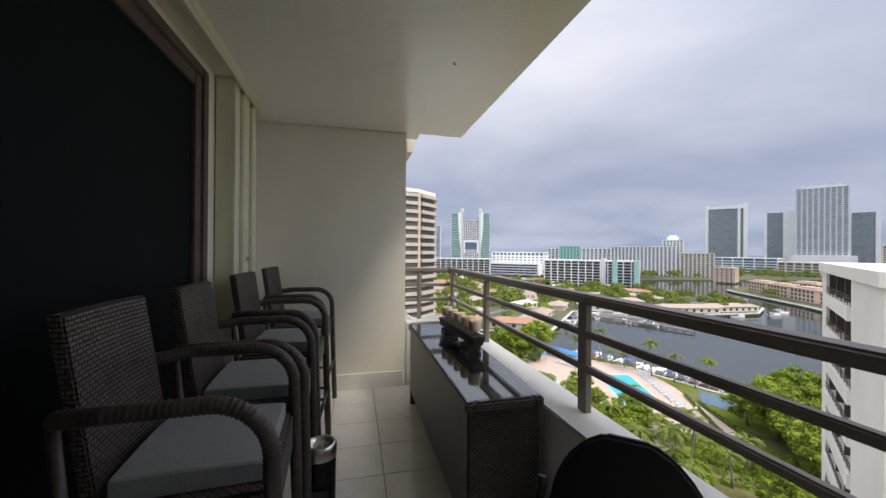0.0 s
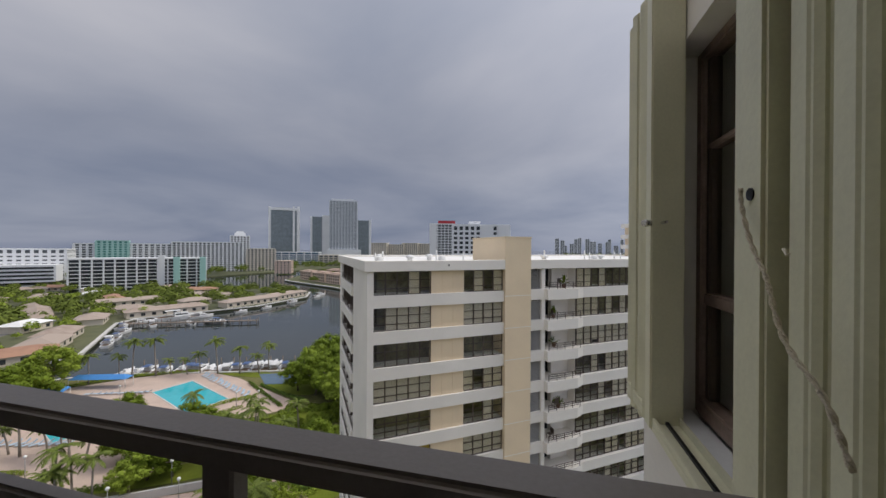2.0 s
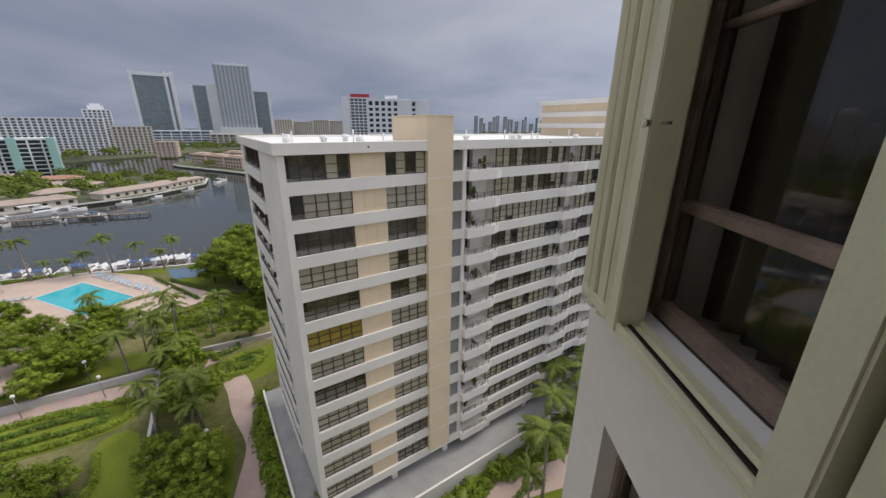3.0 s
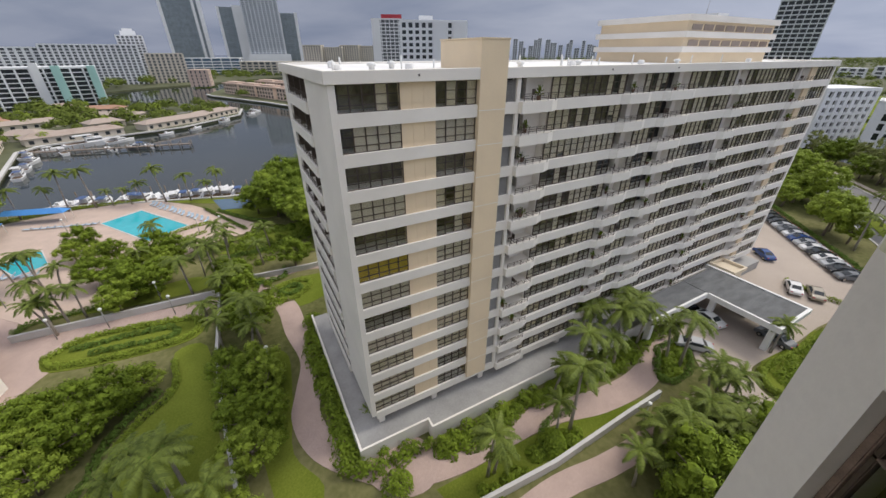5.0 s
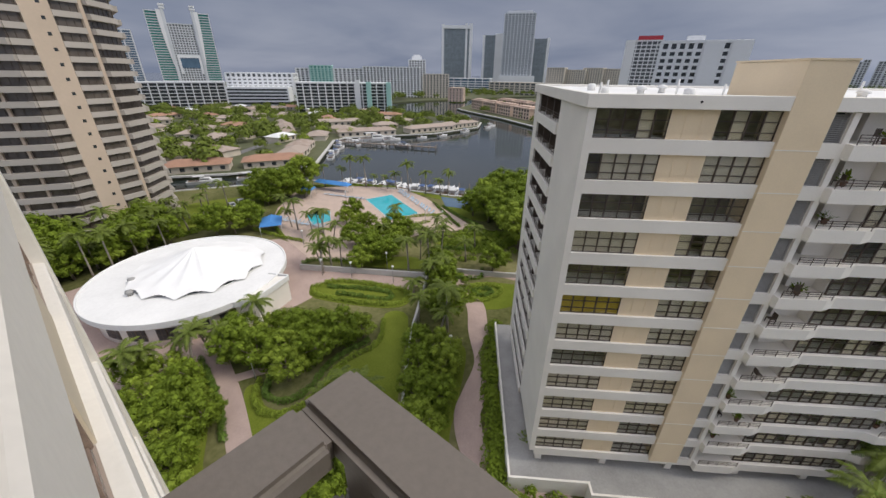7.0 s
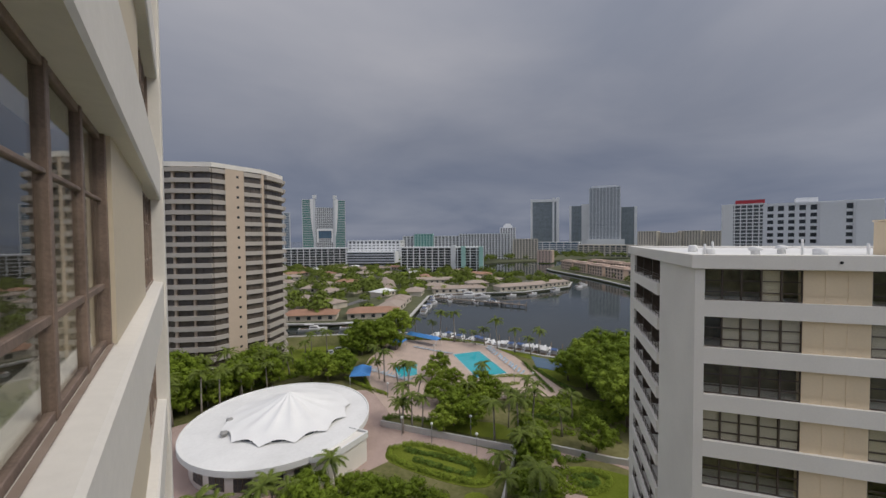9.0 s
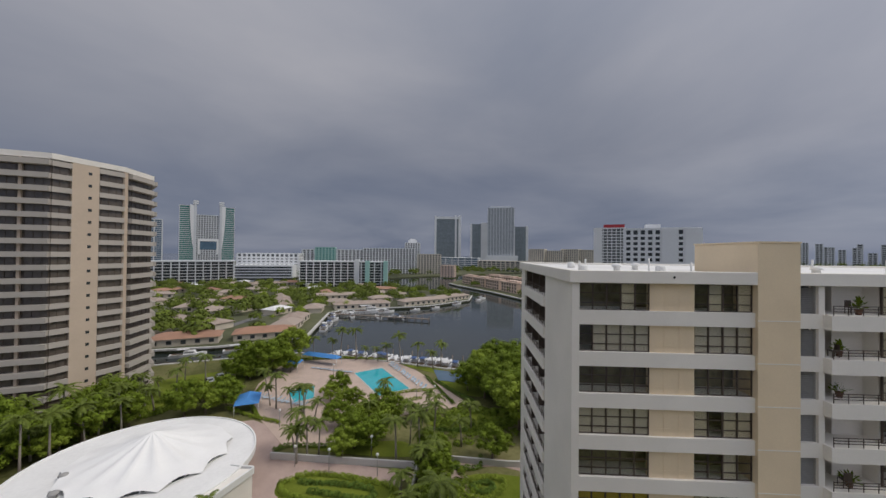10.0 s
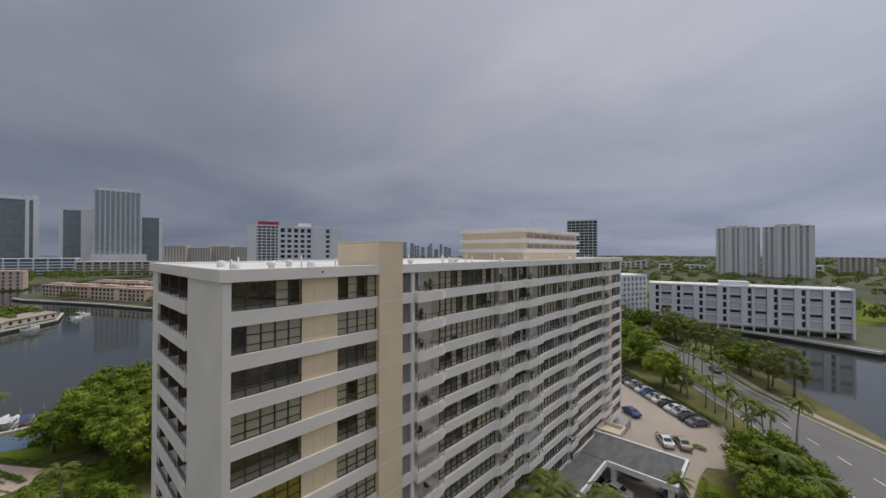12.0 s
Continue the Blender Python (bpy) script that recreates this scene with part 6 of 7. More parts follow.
def lounger():
    ob = thing("sun_lounger", "pale blue pool lounger with a raised back", "lounger", "sun loungers round the pools")
    part("bed", rounded((-0.3, -0.2, 0.28, 0.3, 1.2, 0.34), w=0.02, seg=1), lounger_fabric, ob)
    part("backrest", rounded((-0.3, 0, 0, 0.3, 0.7, 0.05), w=0.02, seg=1), lounger_fabric, ob, at=pose(0, -0.2, 0.33, 140))
    for x in (-0.25, 0.25):
        for y in (0.0, 1.05):
            part("leg", boxes((x - 0.025, y - 0.025, 0, x + 0.025, y + 0.025, 0.28)), white_paint, ob)
    return ob


lg = lounger()
lg.matrix_basis = pose(78.0, 88, GZ + 0.07, 0, 0, 105)
rl = random.Random(3)
for k in range(34):
    if k < 13:
        x, y, a = 77.6 - 0.62 * k, 86.6 - 1.62 * k, 108
    elif k < 23:
        x, y, a = 60.5 + 0.5 * (k - 13), 102 - 1.3 * (k - 13), 20
    else:
        x, y, a = 40.5 + 0.42 * (k - 23), 93 - 1.25 * (k - 23), 70
    copy_thing(lg, pose(x + rl.uniform(-.2, .2), y + rl.uniform(-.2, .2), GZ + 0.062, 0, 0, a + rl.uniform(-12, 12)))


def lamp_post():
    ob = thing("lamp_post", "slim grey garden lamp post with a white globe", "lamp post", "garden lamps")
    bm = bmesh.new()
    tube(bm, [(0, 0, 0), (0, 0, 3.2)], [0.07, 0.05], 8)
    part("pole", bm, concrete, ob)
    bm = bmesh.new()
    bmesh.ops.create_uvsphere(bm, u_segments=12, v_segments=8, radius=0.24)
    part("globe", bm, white_paint, ob, at=pose(0, 0, 3.38))
    return ob


lp0 = lamp_post()
LAMPS = [(34, 55), (38, 48), (31, 60), (41, 53), (47, 44), (56, 66), (64, 64), (36, 75), (44, 95), (51, 30), (30, 28), (10.8, 44), (66, 60), (60, 92), (27.4, -15.4)]
lp0.matrix_basis = pose(*LAMPS[0], GZ)
for p in LAMPS[1:]:
    copy_thing(lp0, pose(*p, GZ))

# ---- cars ----
def car(paint, label):
    ob = thing("car", label, "car", "parked cars")
    prof = [(-2.2, 0.35), (-2.25, 0.75), (-2.0, 0.95), (-1.35, 1.0), (-0.75, 1.42), (0.6, 1.46), (1.35, 1.02), (2.1, 0.86), (2.25, 0.6), (2.2, 0.32)]
    bm = bmesh.new()
    lo, hi = [bm.verts.new((x, -0.88, z)) for x, z in prof], [bm.verts.new((x, 0.88, z)) for x, z in prof]
    for v in lo + hi:
        if v.co.z > 1.1:
            v.co.y *= 0.78
    bm.faces.new(lo)
    bm.faces.new(hi[::-1])
    for i in range(len(lo)):
        bm.faces.new((lo[i - 1], hi[i - 1], hi[i], lo[i]))
    soften(bm, 0.05, 2)
    part("body", bm, paint, ob)
    for s in (-1, 1):
        bm = bmesh.new()
        f = [(-1.15, 1.06, 0.885), (-0.72, 1.36, 0.72), (0.52, 1.39, 0.71), (1.1, 1.06, 0.885)]
        lo = [bm.verts.new((x, s * y, z)) for x, z, y in f]
        hi = [bm.verts.new((x, s * (y + 0.02), z)) for x, z, y in f]
        bm.faces.new(lo)
        bm.faces.new(hi[::-1])
        for i in range(4):
            bm.faces.new((lo[i - 1], hi[i - 1], hi[i], lo[i]))
        part("side_window", bm, dark_glazing, ob)
    part("windscreen", boxes((-0.45, -0.6, 0, 0.45, 0.6, 0.03)), dark_glazing, ob, at=pose(1.0, 0, 1.26, 0, 30))
    part("rear_window", boxes((-0.33, -0.58, 0, 0.33, 0.58, 0.03)), dark_glazing, ob, at=pose(-1.07, 0, 1.22, 0, -35))
    for x in (-1.4, 1.4):
        for s in (-1, 1):
            bm = bmesh.new()
            tube(bm, [(0, s * 0.74, 0), (0, s * 0.92, 0)], 0.33, 16)
            w_ = part("wheel", bm, tyre_mat, ob, at=pose(x, 0, 0.33))
            bm = bmesh.new()
            tube(bm, [(0, s * 0.90, 0), (0, s * 0.935, 0)], 0.2, 12)
            part("rim", bm, steel, w_)
    for s in (-1, 1):
        part("headlight", rounded((2.12, s * 0.62 - 0.16, 0.66, 2.24, s * 0.62 + 0.16, 0.78), w=0.02, seg=1), steel, ob)
        part("tail_light", rounded((-2.26, s * 0.66 - 0.14, 0.74, -2.16, s * 0.66 + 0.14, 0.88), w=0.02, seg=1), red_paint, ob)
    return ob


CARS = [car(p, lb) for p, lb in zip(CAR_PAINTS, ("white saloon car parked outdoors", "silver saloon car parked outdoors", "black saloon car parked outdoors", "dark grey saloon car parked outdoors", "dark blue saloon car parked outdoors", "sand coloured saloon car parked outdoors"))]
CAR_AT = [(46.4, -31.0, 25), (40.3, -26.3, 75), (49.4, -29.0, 25), (43.2, -38.0, 30), (68.4, -51.6, 0), (55.3, -51.5, -25)]
for c, p in zip(CARS, CAR_AT):
    c.matrix_basis = pose(p[0], p[1], GZ + 0.075, 0, 0, p[2])
rc_ = random.Random(11)
for k in range(15):
    x = 91.5 - 2.15 * k
    copy_thing(CARS[rc_.choice((0, 0, 1, 2, 3, 1, 4, 2))], pose(x, -65.6 + 0.3 * k, GZ + 0.055, 0, 0, 82 + rc_.uniform(-2, 2)))
for k in range(6):
    copy_thing(CARS[rc_.choice((0, 1, 2, 5))], pose(75 + k * 2.8, -48.8 - 1.1 * k, GZ + 0.055, 0, 0, -112))
for x, y, a, c in ((56.7, -49.2, -25, 0), (50.5, -37, 25, 2), (88, -96, -24, 3), (36, 112, 80, 1), (39, 113.5, 80, 0), (42, 115, 80, 3)):
    copy_thing(CARS[c], pose(x, y, GZ + 0.045, 0, 0, a))

# ---- boats and docks ----
def boat(paint, label, L=9.0, cabin=True):
    ob = thing("boat", label, "boat", "moored boats")
    bm = bmesh.new()
    rows = []
    for u, w, z in ((0, 1.35, 0.9), (0.35, 1.45, 0.95), (0.65, 1.25, 1.05), (0.85, 0.75, 1.2), (1.0, 0.04, 1.35)):
        x = -L / 2 + L * u
        rows.append([bm.verts.new(c) for c in ((x, -w, z), (x * 0.98, -w * 0.7, -0.3), (x * 0.98, w * 0.7, -0.3), (x, w, z))])
    for a, b in zip(rows, rows[1:]):
        for i in range(4):
            bm.faces.new((a[i - 1], a[i], b[i], b[i - 1]))
    bm.faces.new(rows[0])
    bm.faces.new(rows[-1][::-1])
    part("hull", bm, paint, ob)
    part("cockpit", boxes((-L * 0.45, -1.0, 0.92, -L * 0.12, 1.0, 1.0)), soil_mat, ob)
    if cabin:
        bm = boxes((-L * 0.12, -1.0, 0.9, L * 0.22, 1.0, 1.95))
        for v in bm.verts:
            if v.co.z > 1.5:
                v.co.x = v.co.x * 0.8 - 0.2
                v.co.y *= 0.85
        part("cabin", bm, boat_white, ob)
        part("cabin_window", boxes((-L * 0.1, -1.01, 1.35, L * 0.15, 1.01, 1.62)), dark_glazing, ob)
        part("canopy", boxes((-L * 0.3, -0.95, 2.5, L * 0.02, 0.95, 2.58)), boat_blue if L < 9 else boat_white, ob)
        for sx in (-L * 0.28, 0):
            for s in (-0.9, 0.9):
                bm = bmesh.new()
                tube(bm, [(sx, s, 0.95), (sx, s, 2.5)], 0.03, 6)
                part("canopy_post", bm, steel, ob)
    else:
        part("console", boxes((-0.5, -0.4, 0.9, 0.4, 0.4, 1.7)), boat_white, ob)
        part("outboard", rounded((-L / 2 - 0.6, -0.25, 0.3, -L / 2, 0.25, 1.5), w=0.08, seg=1), black_metal, ob)
    return ob


BOATS = [boat(boat_white, "white cabin cruiser moored at the quay", 11), boat(boat_white, "white open motor boat moored at a dock", 7, False), boat(boat_white, "small white cruiser with a blue canopy", 8)]
for b, p in zip(BOATS, ((126, 172, 60), (133, 158, 70), (112, 168, 20))):
    b.matrix_basis = pose(p[0], p[1], WZ + 0.1, 0, 0, p[2])
rb = random.Random(21)
for k in range(17):
    u = k / 16
    p = Vector((75.5, 113)).lerp(Vector((92, 73)), u)
    copy_thing(BOATS[rb.choice((0, 1, 1, 2))], pose(p.x + rb.uniform(-1, 1), p.y, WZ + 0.1, 0, 0, 22 + rb.uniform(-10, 10)))
for x, y, a, c in ((100, 158, 45, 0), (104, 160, 40, 2), (96, 152, 40, 2), (148, 168, -20, 0), (165, 160, -20, 1), (140, 146, 70, 1), (138, 150, 110, 2), (240, 160, -10, 0), (230, 156, -10, 1), (42, 150, -28, 0), (56, 143, -28, 0), (180, 156, -10, 1), (118, 178, 30, 2), (205, 157, -5, 2), (128, 182, -20, 0)):
    copy_thing(BOATS[c], pose(x, y, WZ + 0.1, 0, 0, a))
copy_thing(BOATS[0], pose(141, 174, WZ + 0.15, 0, 0, -28) @ Matrix.Scale(1.8, 4))
copy_thing(BOATS[0], pose(208, 505, WZ + 0.2, 0, 0, -45) @ Matrix.Scale(4.2, 4))
pier = thing("pier", "long grey timber pier with piles in the harbour", "pier")
a, b = Vector((121, 183)), Vector((145, 131))
d = (b - a).normalized()
n_ = Vector((-d.y, d.x))
bm = bmesh.new()
prism(bm, [tuple(a - n_ * 1.1), tuple(b - n_ * 1.1), tuple(b + n_ * 1.1), tuple(a + n_ * 1.1)], WZ + 1.0, WZ + 1.3)
part("deck", bm, dock_wood, pier)
bm_pile = bmesh.new()
tube(bm_pile, [(0, 0, -1.5), (0, 0, 2.6)], 0.17, 8)
me_pile = mesh("timber_post", bm_pile, dock_wood)
for k in range(16):
    for s in (-1.4, 1.4):
        p = a + (b - a) * (k / 15) + n_ * s
        part("timber_post", me_pile, dock_wood, pier, at=pose(p.x, p.y, WZ))
for k in range(14):
    p = Vector((77.5, 114)).lerp(Vector((95, 71)), k / 13)
    tagged(new("mooring_post", me_pile), "weathered timber mooring post in the harbour", "mooring post", "mooring posts").matrix_basis = pose(p.x + 3.5, p.y, WZ)

# ---- the tall sister tower ----
def face_part(parent, p, q, z0, z1, fn):
    """Calls fn(bm-space) with a pose whose x runs from p to q along a facade, y into it."""
    a = math.degrees(math.atan2(q[1] - p[1], q[0] - p[0]))
    fn(parent, pose(p[0], p[1], 0, 0, 0, a), math.hypot(q[0] - p[0], q[1] - p[1]), z0, z1)


tower = thing("residential_tower", "tall white and beige residential tower with recessed balconies", "building")
TP = [(-26, 126), (-14, 119.5), (6.6, 108), (18.1, 112), (24.9, 119.5), (26, 132), (-20, 146)]
TTOP, TN = 20.0, 20
TS = (TTOP - 1.2 - GZ - 1.5) / TN
bm = bmesh.new()
cx_, cy_ = 4, 124
prism(bm, [(cx_ + (x - cx_) * 0.93, cy_ + (y - cy_) * 0.93) for x, y in TP], GZ, TTOP - 0.6)
part("core", bm, dark_glazing, tower)
bm = bmesh.new()
prism(bm, [(cx_ + (x - cx_) * 1.01, cy_ + (y - cy_) * 1.01) for x, y in TP], TTOP - 1.1, TTOP)
part("roof", bm, white_stucco, tower)


def tower_face(parent, m, w, z0, z1, cols, beige):
    for j in range(TN + 1):
        z = GZ + 1.5 + j * TS
        for s0, s1, out in cols:
            part("band", boxes((s0 * w, -out, 0, s1 * w, 1.0, TS * 0.40)), tower_white, parent, at=m @ pose(0, 0, z - TS * 0.47))
    for s0, s1 in beige:
        part("pier", boxes((s0 * w, -0.12, GZ, s1 * w, 0.8, TTOP - 1.1)), tower_beige, parent, at=m)
    for j in range(TN):
        z = GZ + 1.5 + j * TS
        for s0, s1 in beige:
            if (s1 - s0) * w > 2:
                part("small_window", boxes(((s0 * 0.35 + s1 * 0.65) * w - 0.3, -0.14, z + 0.6, (s0 * 0.35 + s1 * 0.65) * w + 0.3, -0.121, z + 1.2)), dark_glazing, parent, at=m)
    else:
        bm.free()
    k = int(w / 1.3)
    me = mesh("mullion", boxes((-0.05, 0.28, GZ + 1.5, 0.05, 0.34, TTOP - 1.1)), frame_brown)
    for i in range(k + 1):
        part("mullion", me, frame_brown, parent, at=m @ pose(w * i / k, 0, 0))
    part("glazing", boxes((0.02, 0.35, GZ + 1.5, w - 0.02, 0.4, TTOP - 1.1)), tower_glazing, parent, at=m)


face_part(tower, TP[0], TP[1], 0, 0, lambda pr, m, w, a, b: tower_face(pr, m, w, a, b, ((0, 1, 0.3),), ((0.0, 0.12),)))
face_part(tower, TP[1], TP[2], 0, 0, lambda pr, m, w, a, b: tower_face(pr, m, w, a, b, ((0, 0.18, 0.2), (0.18, 0.30, 0.9), (0.30, 0.62, 0.25), (0.62, 1, 0.9)), ((0.16, 0.19), (0.30, 0.33), (0.44, 0.50), (0.62, 0.645), (0.80, 0.82))))
face_part(tower, TP[2], TP[3], 0, 0, lambda pr, m, w, a, b: tower_face(pr, m, w, a, b, ((0, 0.25, 0.2), (0.62, 1, 0.2)), ((0.25, 0.62),)))
face_part(tower, TP[3], TP[4], 0, 0, lambda pr, m, w, a, b: tower_face(pr, m, w, a, b, ((0.12, 0.9, 0.9),), ((0.0, 0.10),)))
face_part(tower, TP[4], TP[5], 0, 0, lambda pr, m, w, a, b: tower_face(pr, m, w, a, b, ((0, 1, 0.9),), ()))

# ---- towers and blocks across the water ----
def bearing(az, d):
    a = radians(az)
    return Vector((-math.sin(a) * d, 4 + math.cos(a) * d))


def far_block(name, label, az0, az1, d0, d1, top, depth, wall, glaze, storey=3.2, pier=4.0, slab=0.32, pier_w=0.5, roof=None, out=0.5, base=GZ, category="building", piers=True):
    """A building whose front runs between two bearings; slabs and piers stand proud of the glazing."""
    p, q = bearing(az0, d0), bearing(az1, d1)
    w = (q - p).length
    ob = thing(name, label, category, at=pose(p.x, p.y, 0, 0, 0, math.degrees(math.atan2(q.y - p.y, q.x - p.x))))
    part("glazed_body", boxes((0.3, 0.3, base, w - 0.3, depth, top - 0.5)), glaze, ob)
    n = max(2, round((top - base) / storey))
    st = (top - base) / n
    me = mesh("floor_band", boxes((0, -out, -st * slab, w, depth + 0.3, 0)), wall)
    for j in range(1, n):
        part("floor_band", me, wall, ob, at=pose(0, 0, base + j * st))
    if piers:
        k = max(1, round(w / pier))
        me = mesh("pier", boxes((-pier_w, -out - 0.12, base, pier_w, 0.29, top - 0.3)), wall)
        for i in range(k + 1):
            part("pier", me, wall, ob, at=pose(w * i / k, 0, 0))
        kd = max(1, round(depth / pier))
        me = mesh("pier", boxes((-0.2, -pier_w, base, 0.2, pier_w, top - 0.3)), wall)
        for i in range(1, kd + 1):
            for x in (0.08, w - 0.08):
                part("pier", me, wall, ob, at=pose(x, depth * i / kd, 0))
    part("roof", boxes((-0.4, -out - 0.3, top - 0.6, w + 0.4, depth + 0.6, top + 0.6)), roof or wall, ob)
    return ob, w


far_block("apartment_building", "long grey and white low apartment building on the waterfront", -11.6, -21.0, 450, 440, -9.8, 22, far_grey, dark_glazing, 2.9, 6.5, 0.2, 0.45)
b, w = far_block("apartment_building", "long grey apartment building with white piers by the harbour", -29.4, -42.3, 385, 375, -8.6, 22, far_white, dark_glazing, 2.9, 6.5, 0.2, 0.5)
part("teal_wing", boxes((w * 0.74, -6, GZ, w * 0.79, 0, -7.4), (w * 0.95, -6, GZ, w, 0, -7.6)), far_teal, b)
part("stair_tower", boxes((w * 0.62, -1.5, GZ, w * 0.67, 4, -5.6)), far_white, b)
b, w = far_block("hotel_building", "white stepped waterfront hotel with teal windows", -21.4, -29.2, 560, 540, -2.2, 40, far_white, grey_glazing, 4.0, 6, 0.62, 1.2)
part("garage", boxes((w * 0.05, -26, GZ, w * 0.98, -1, -17)), far_white, b)
# dark strips on the solid front imitate the shade in open parking decks
for k in range(4):
    part("garage_opening", boxes((w * 0.07, -26.3, GZ + 2 + k * 3.6, w * 0.96, -26.0, GZ + 3.8 + k * 3.6)), dark_glazing, b)
b, w = far_block("hotel_tower", "twin peaked teal glass and white hotel tower", -16.6, -19.5, 800, 800, 66, 24, far_grey, grey_glazing, 3.6, 4.2, 0.36, 0.7)
part("gate_void", boxes((w * 0.18, -1.2, 3, w * 0.82, -0.9, 18)), blue_glazing, b, "tall open gateway")
part("gate_frame", boxes((w * 0.10, -2.0, -6, w * 0.18, -0.6, 22), (w * 0.82, -2.0, -6, w * 0.9, -0.6, 22), (w * 0.18, -2.0, 18, w * 0.82, -0.6, 22)), far_white, b)
for az0, az1, flip in ((-14.9, -16.7, 1), (-19.3, -21.0, -1)):
    t_, w = far_block("hotel_tower", "curved teal and white wing of the twin hotel tower", az0, az1, 800, 800, 82, 26, far_grey, teal_glazing, 3.6, 60, 0.30, 0.5, out=0.9)
    s0, s1 = (0.0, 0.16) if flip < 0 else (0.84, 1.0)
    part("shaft", boxes((w * s0, -2.4, GZ, w * s1, 6, 90)), far_grey, t_)
    part("crown", boxes((w * s0 - 1, -3, 86, w * s1 + 3, 8, 88), (w * s0 - 1, -3, 90, w * s1 + 3, 8, 92)), far_white, t_)
    g0, g1 = (0.60, 0.84) if flip > 0 else (0.16, 0.40)
    bm = bmesh.new()
    inner_, outer_ = (g1, g0) if flip > 0 else (g0, g1)
    prof = [(w * inner_, 4), (w * inner_, 84)] + [(w * (outer_ + (inner_ - outer_) * (1 - u) ** 2 * 0.95), 84 - 80 * (1 - u)) for u in (1.0, 0.8, 0.6, 0.45, 0.3, 0.15)]
    lo = [bm.verts.new((x, -2.0, z)) for x, z in prof]
    hi = [bm.verts.new((x, -0.95, z)) for x, z in prof]
    bm.faces.new(lo)
    bm.faces.new(hi[::-1])
    for i in range(len(lo)):
        bm.faces.new((lo[i - 1], hi[i - 1], hi[i], lo[i]))
    part("white_flare", bm, far_white, t_)
far_block("residential_tower", "blue glass residential tower behind the hotel", -11.6, -13.2, 800, 800, 54, 24, far_grey, blue_glazing, 3.4, 9, 0.25, 0.9)
far_block("residential_tower", "long grey beachfront condominium slab", -38.6, -46.5, 610, 600, 7.4, 20, far_white, grey_glazing, 2.9, 5.0, 0.3, 0.9)
far_block("residential_tower", "long pale beachfront condominium with a teal core", -29.8, -38.6, 640, 620, 4.5, 20, far_white, grey_glazing, 2.9, 6.0, 0.35, 1.2)
b, w = far_block("apartment_building", "teal fronted beachfront block", -31.6, -34.4, 630, 625, 8.2, 12, far_teal, teal_glazing, 3.0, 5.0, 0.4, 1.2)
b, w = far_block("hotel_tower", "white hotel tower with a domed top", -45.0, -47.3, 640, 640, 18, 18, far_white, grey_glazing, 3.0, 4.0, 0.35, 0.8)
part("dome", boxes((w * 0.2, 3, 18, w * 0.8, 14, 23), (w * 0.3, 5, 23, w * 0.7, 12, 25.5)), far_white, b)
far_block("apartment_building", "pale beachfront apartment row", -47.0, -50.6, 600, 600, -1.5, 18, far_cream, grey_glazing, 3.2, 5.0, 0.3, 1.1)
b, w = far_block("hotel_tower", "tall grey hotel slab with white edges", -49.7, -53.7, 1040, 1040, 104, 26, slate_glazing, slate_glazing, 3.4, 7, 0.2, 0.3)
part("edge", boxes((-1.5, -3, GZ, 4, 28, 107), (w - 16, -3, GZ, w - 11, 20, 109), (w - 6, -3, GZ, w + 1.5, 28, 109)), far_white, b)
part("cap", boxes((-1, -2.5, 98, w, 28, 104.8)), far_white, b)
b, w = far_block("residential_tower", "tall grey glass condominium tower with balconies", -58.0, -62.0, 930, 930, 116, 26, far_grey, slate_glazing, 3.3, 7.0, 0.3, 1.0, out=1.0)
part("crown", boxes((3, 1, 116, w - 3, 24, 119), (6, 3, 119, w - 8, 20, 121.5)), far_grey, b)
part("podium", boxes((-6, -8, GZ, w + 10, 0, -4)), far_white, b)
for az0, az1, top in ((-55.3, -57.9, 79), (-62.0, -64.1, 72)):
    b, w = far_block("residential_tower", "grey condominium slab with white edge walls", az0, az1, 980, 980, top, 26, slate_glazing, slate_glazing, 3.3, 5.0, 0.3, 0.4)
    part("edge", boxes((-1, -2, GZ, 4, 27, top + 1), (w * 0.62, -2, GZ, w + 1, 27, top + 4)) if top > 75 else boxes((-1, -2, GZ, 3, 27, top + 1), (w - 5, -2, GZ, w + 1, 27, top + 2)), far_white, b)
far_block("hotel_building", "low curved white resort building on the shore", -50.4, -56.5, 780, 760, -9, 30, far_white, blue_glazing, 4.0, 14, 0.4, 0.8)
far_block("hotel_building", "white resort podium by the water", -56.5, -66.0, 740, 700, -14, 30, far_cream, grey_glazing, 4.0, 10, 0.4, 1.2)
far_block("apartment_building", "small pink building at the waterway", -50.7, -52.6, 520, 515, -17, 14, far_pink, grey_glazing, 3.2, 5.0, 0.4, 1.4)
for k, (az0, az1, top) in enumerate(((-64.3, -66.5, 10), (-66.9, -69.2, 7), (-69.0, -71.4, 10), (-71.2, -73.5, 9))):
    far_block("apartment_building", "cream beachfront apartment block far off", az0, az1, 720, 710, top, 16, far_cream, grey_glazing, 3.2, 4.0, 0.4, 1.0)
b, w = far_block("residential_tower", "grey tower with a red roof crown", -73.6, -77.6, 420, 420, 29, 22, far_white, grey_glazing, 3.1, 4.5, 0.26, 0.4)
part("white_edge", boxes((-0.8, -1.2, GZ, 7.5, 22, 29.5)), far_white, b)
part("red_crown", boxes((w * 0.3, 1, 29.6, w * 0.98, 18, 33)), red_paint, b)
b, w = far_block("apartment_building", "white mid-rise block with dark balconies", -77.5, -86.3, 222, 226, 15.2, 18, far_white, dark_glazing, 2.9, 3.4, 0.42, 0.7)
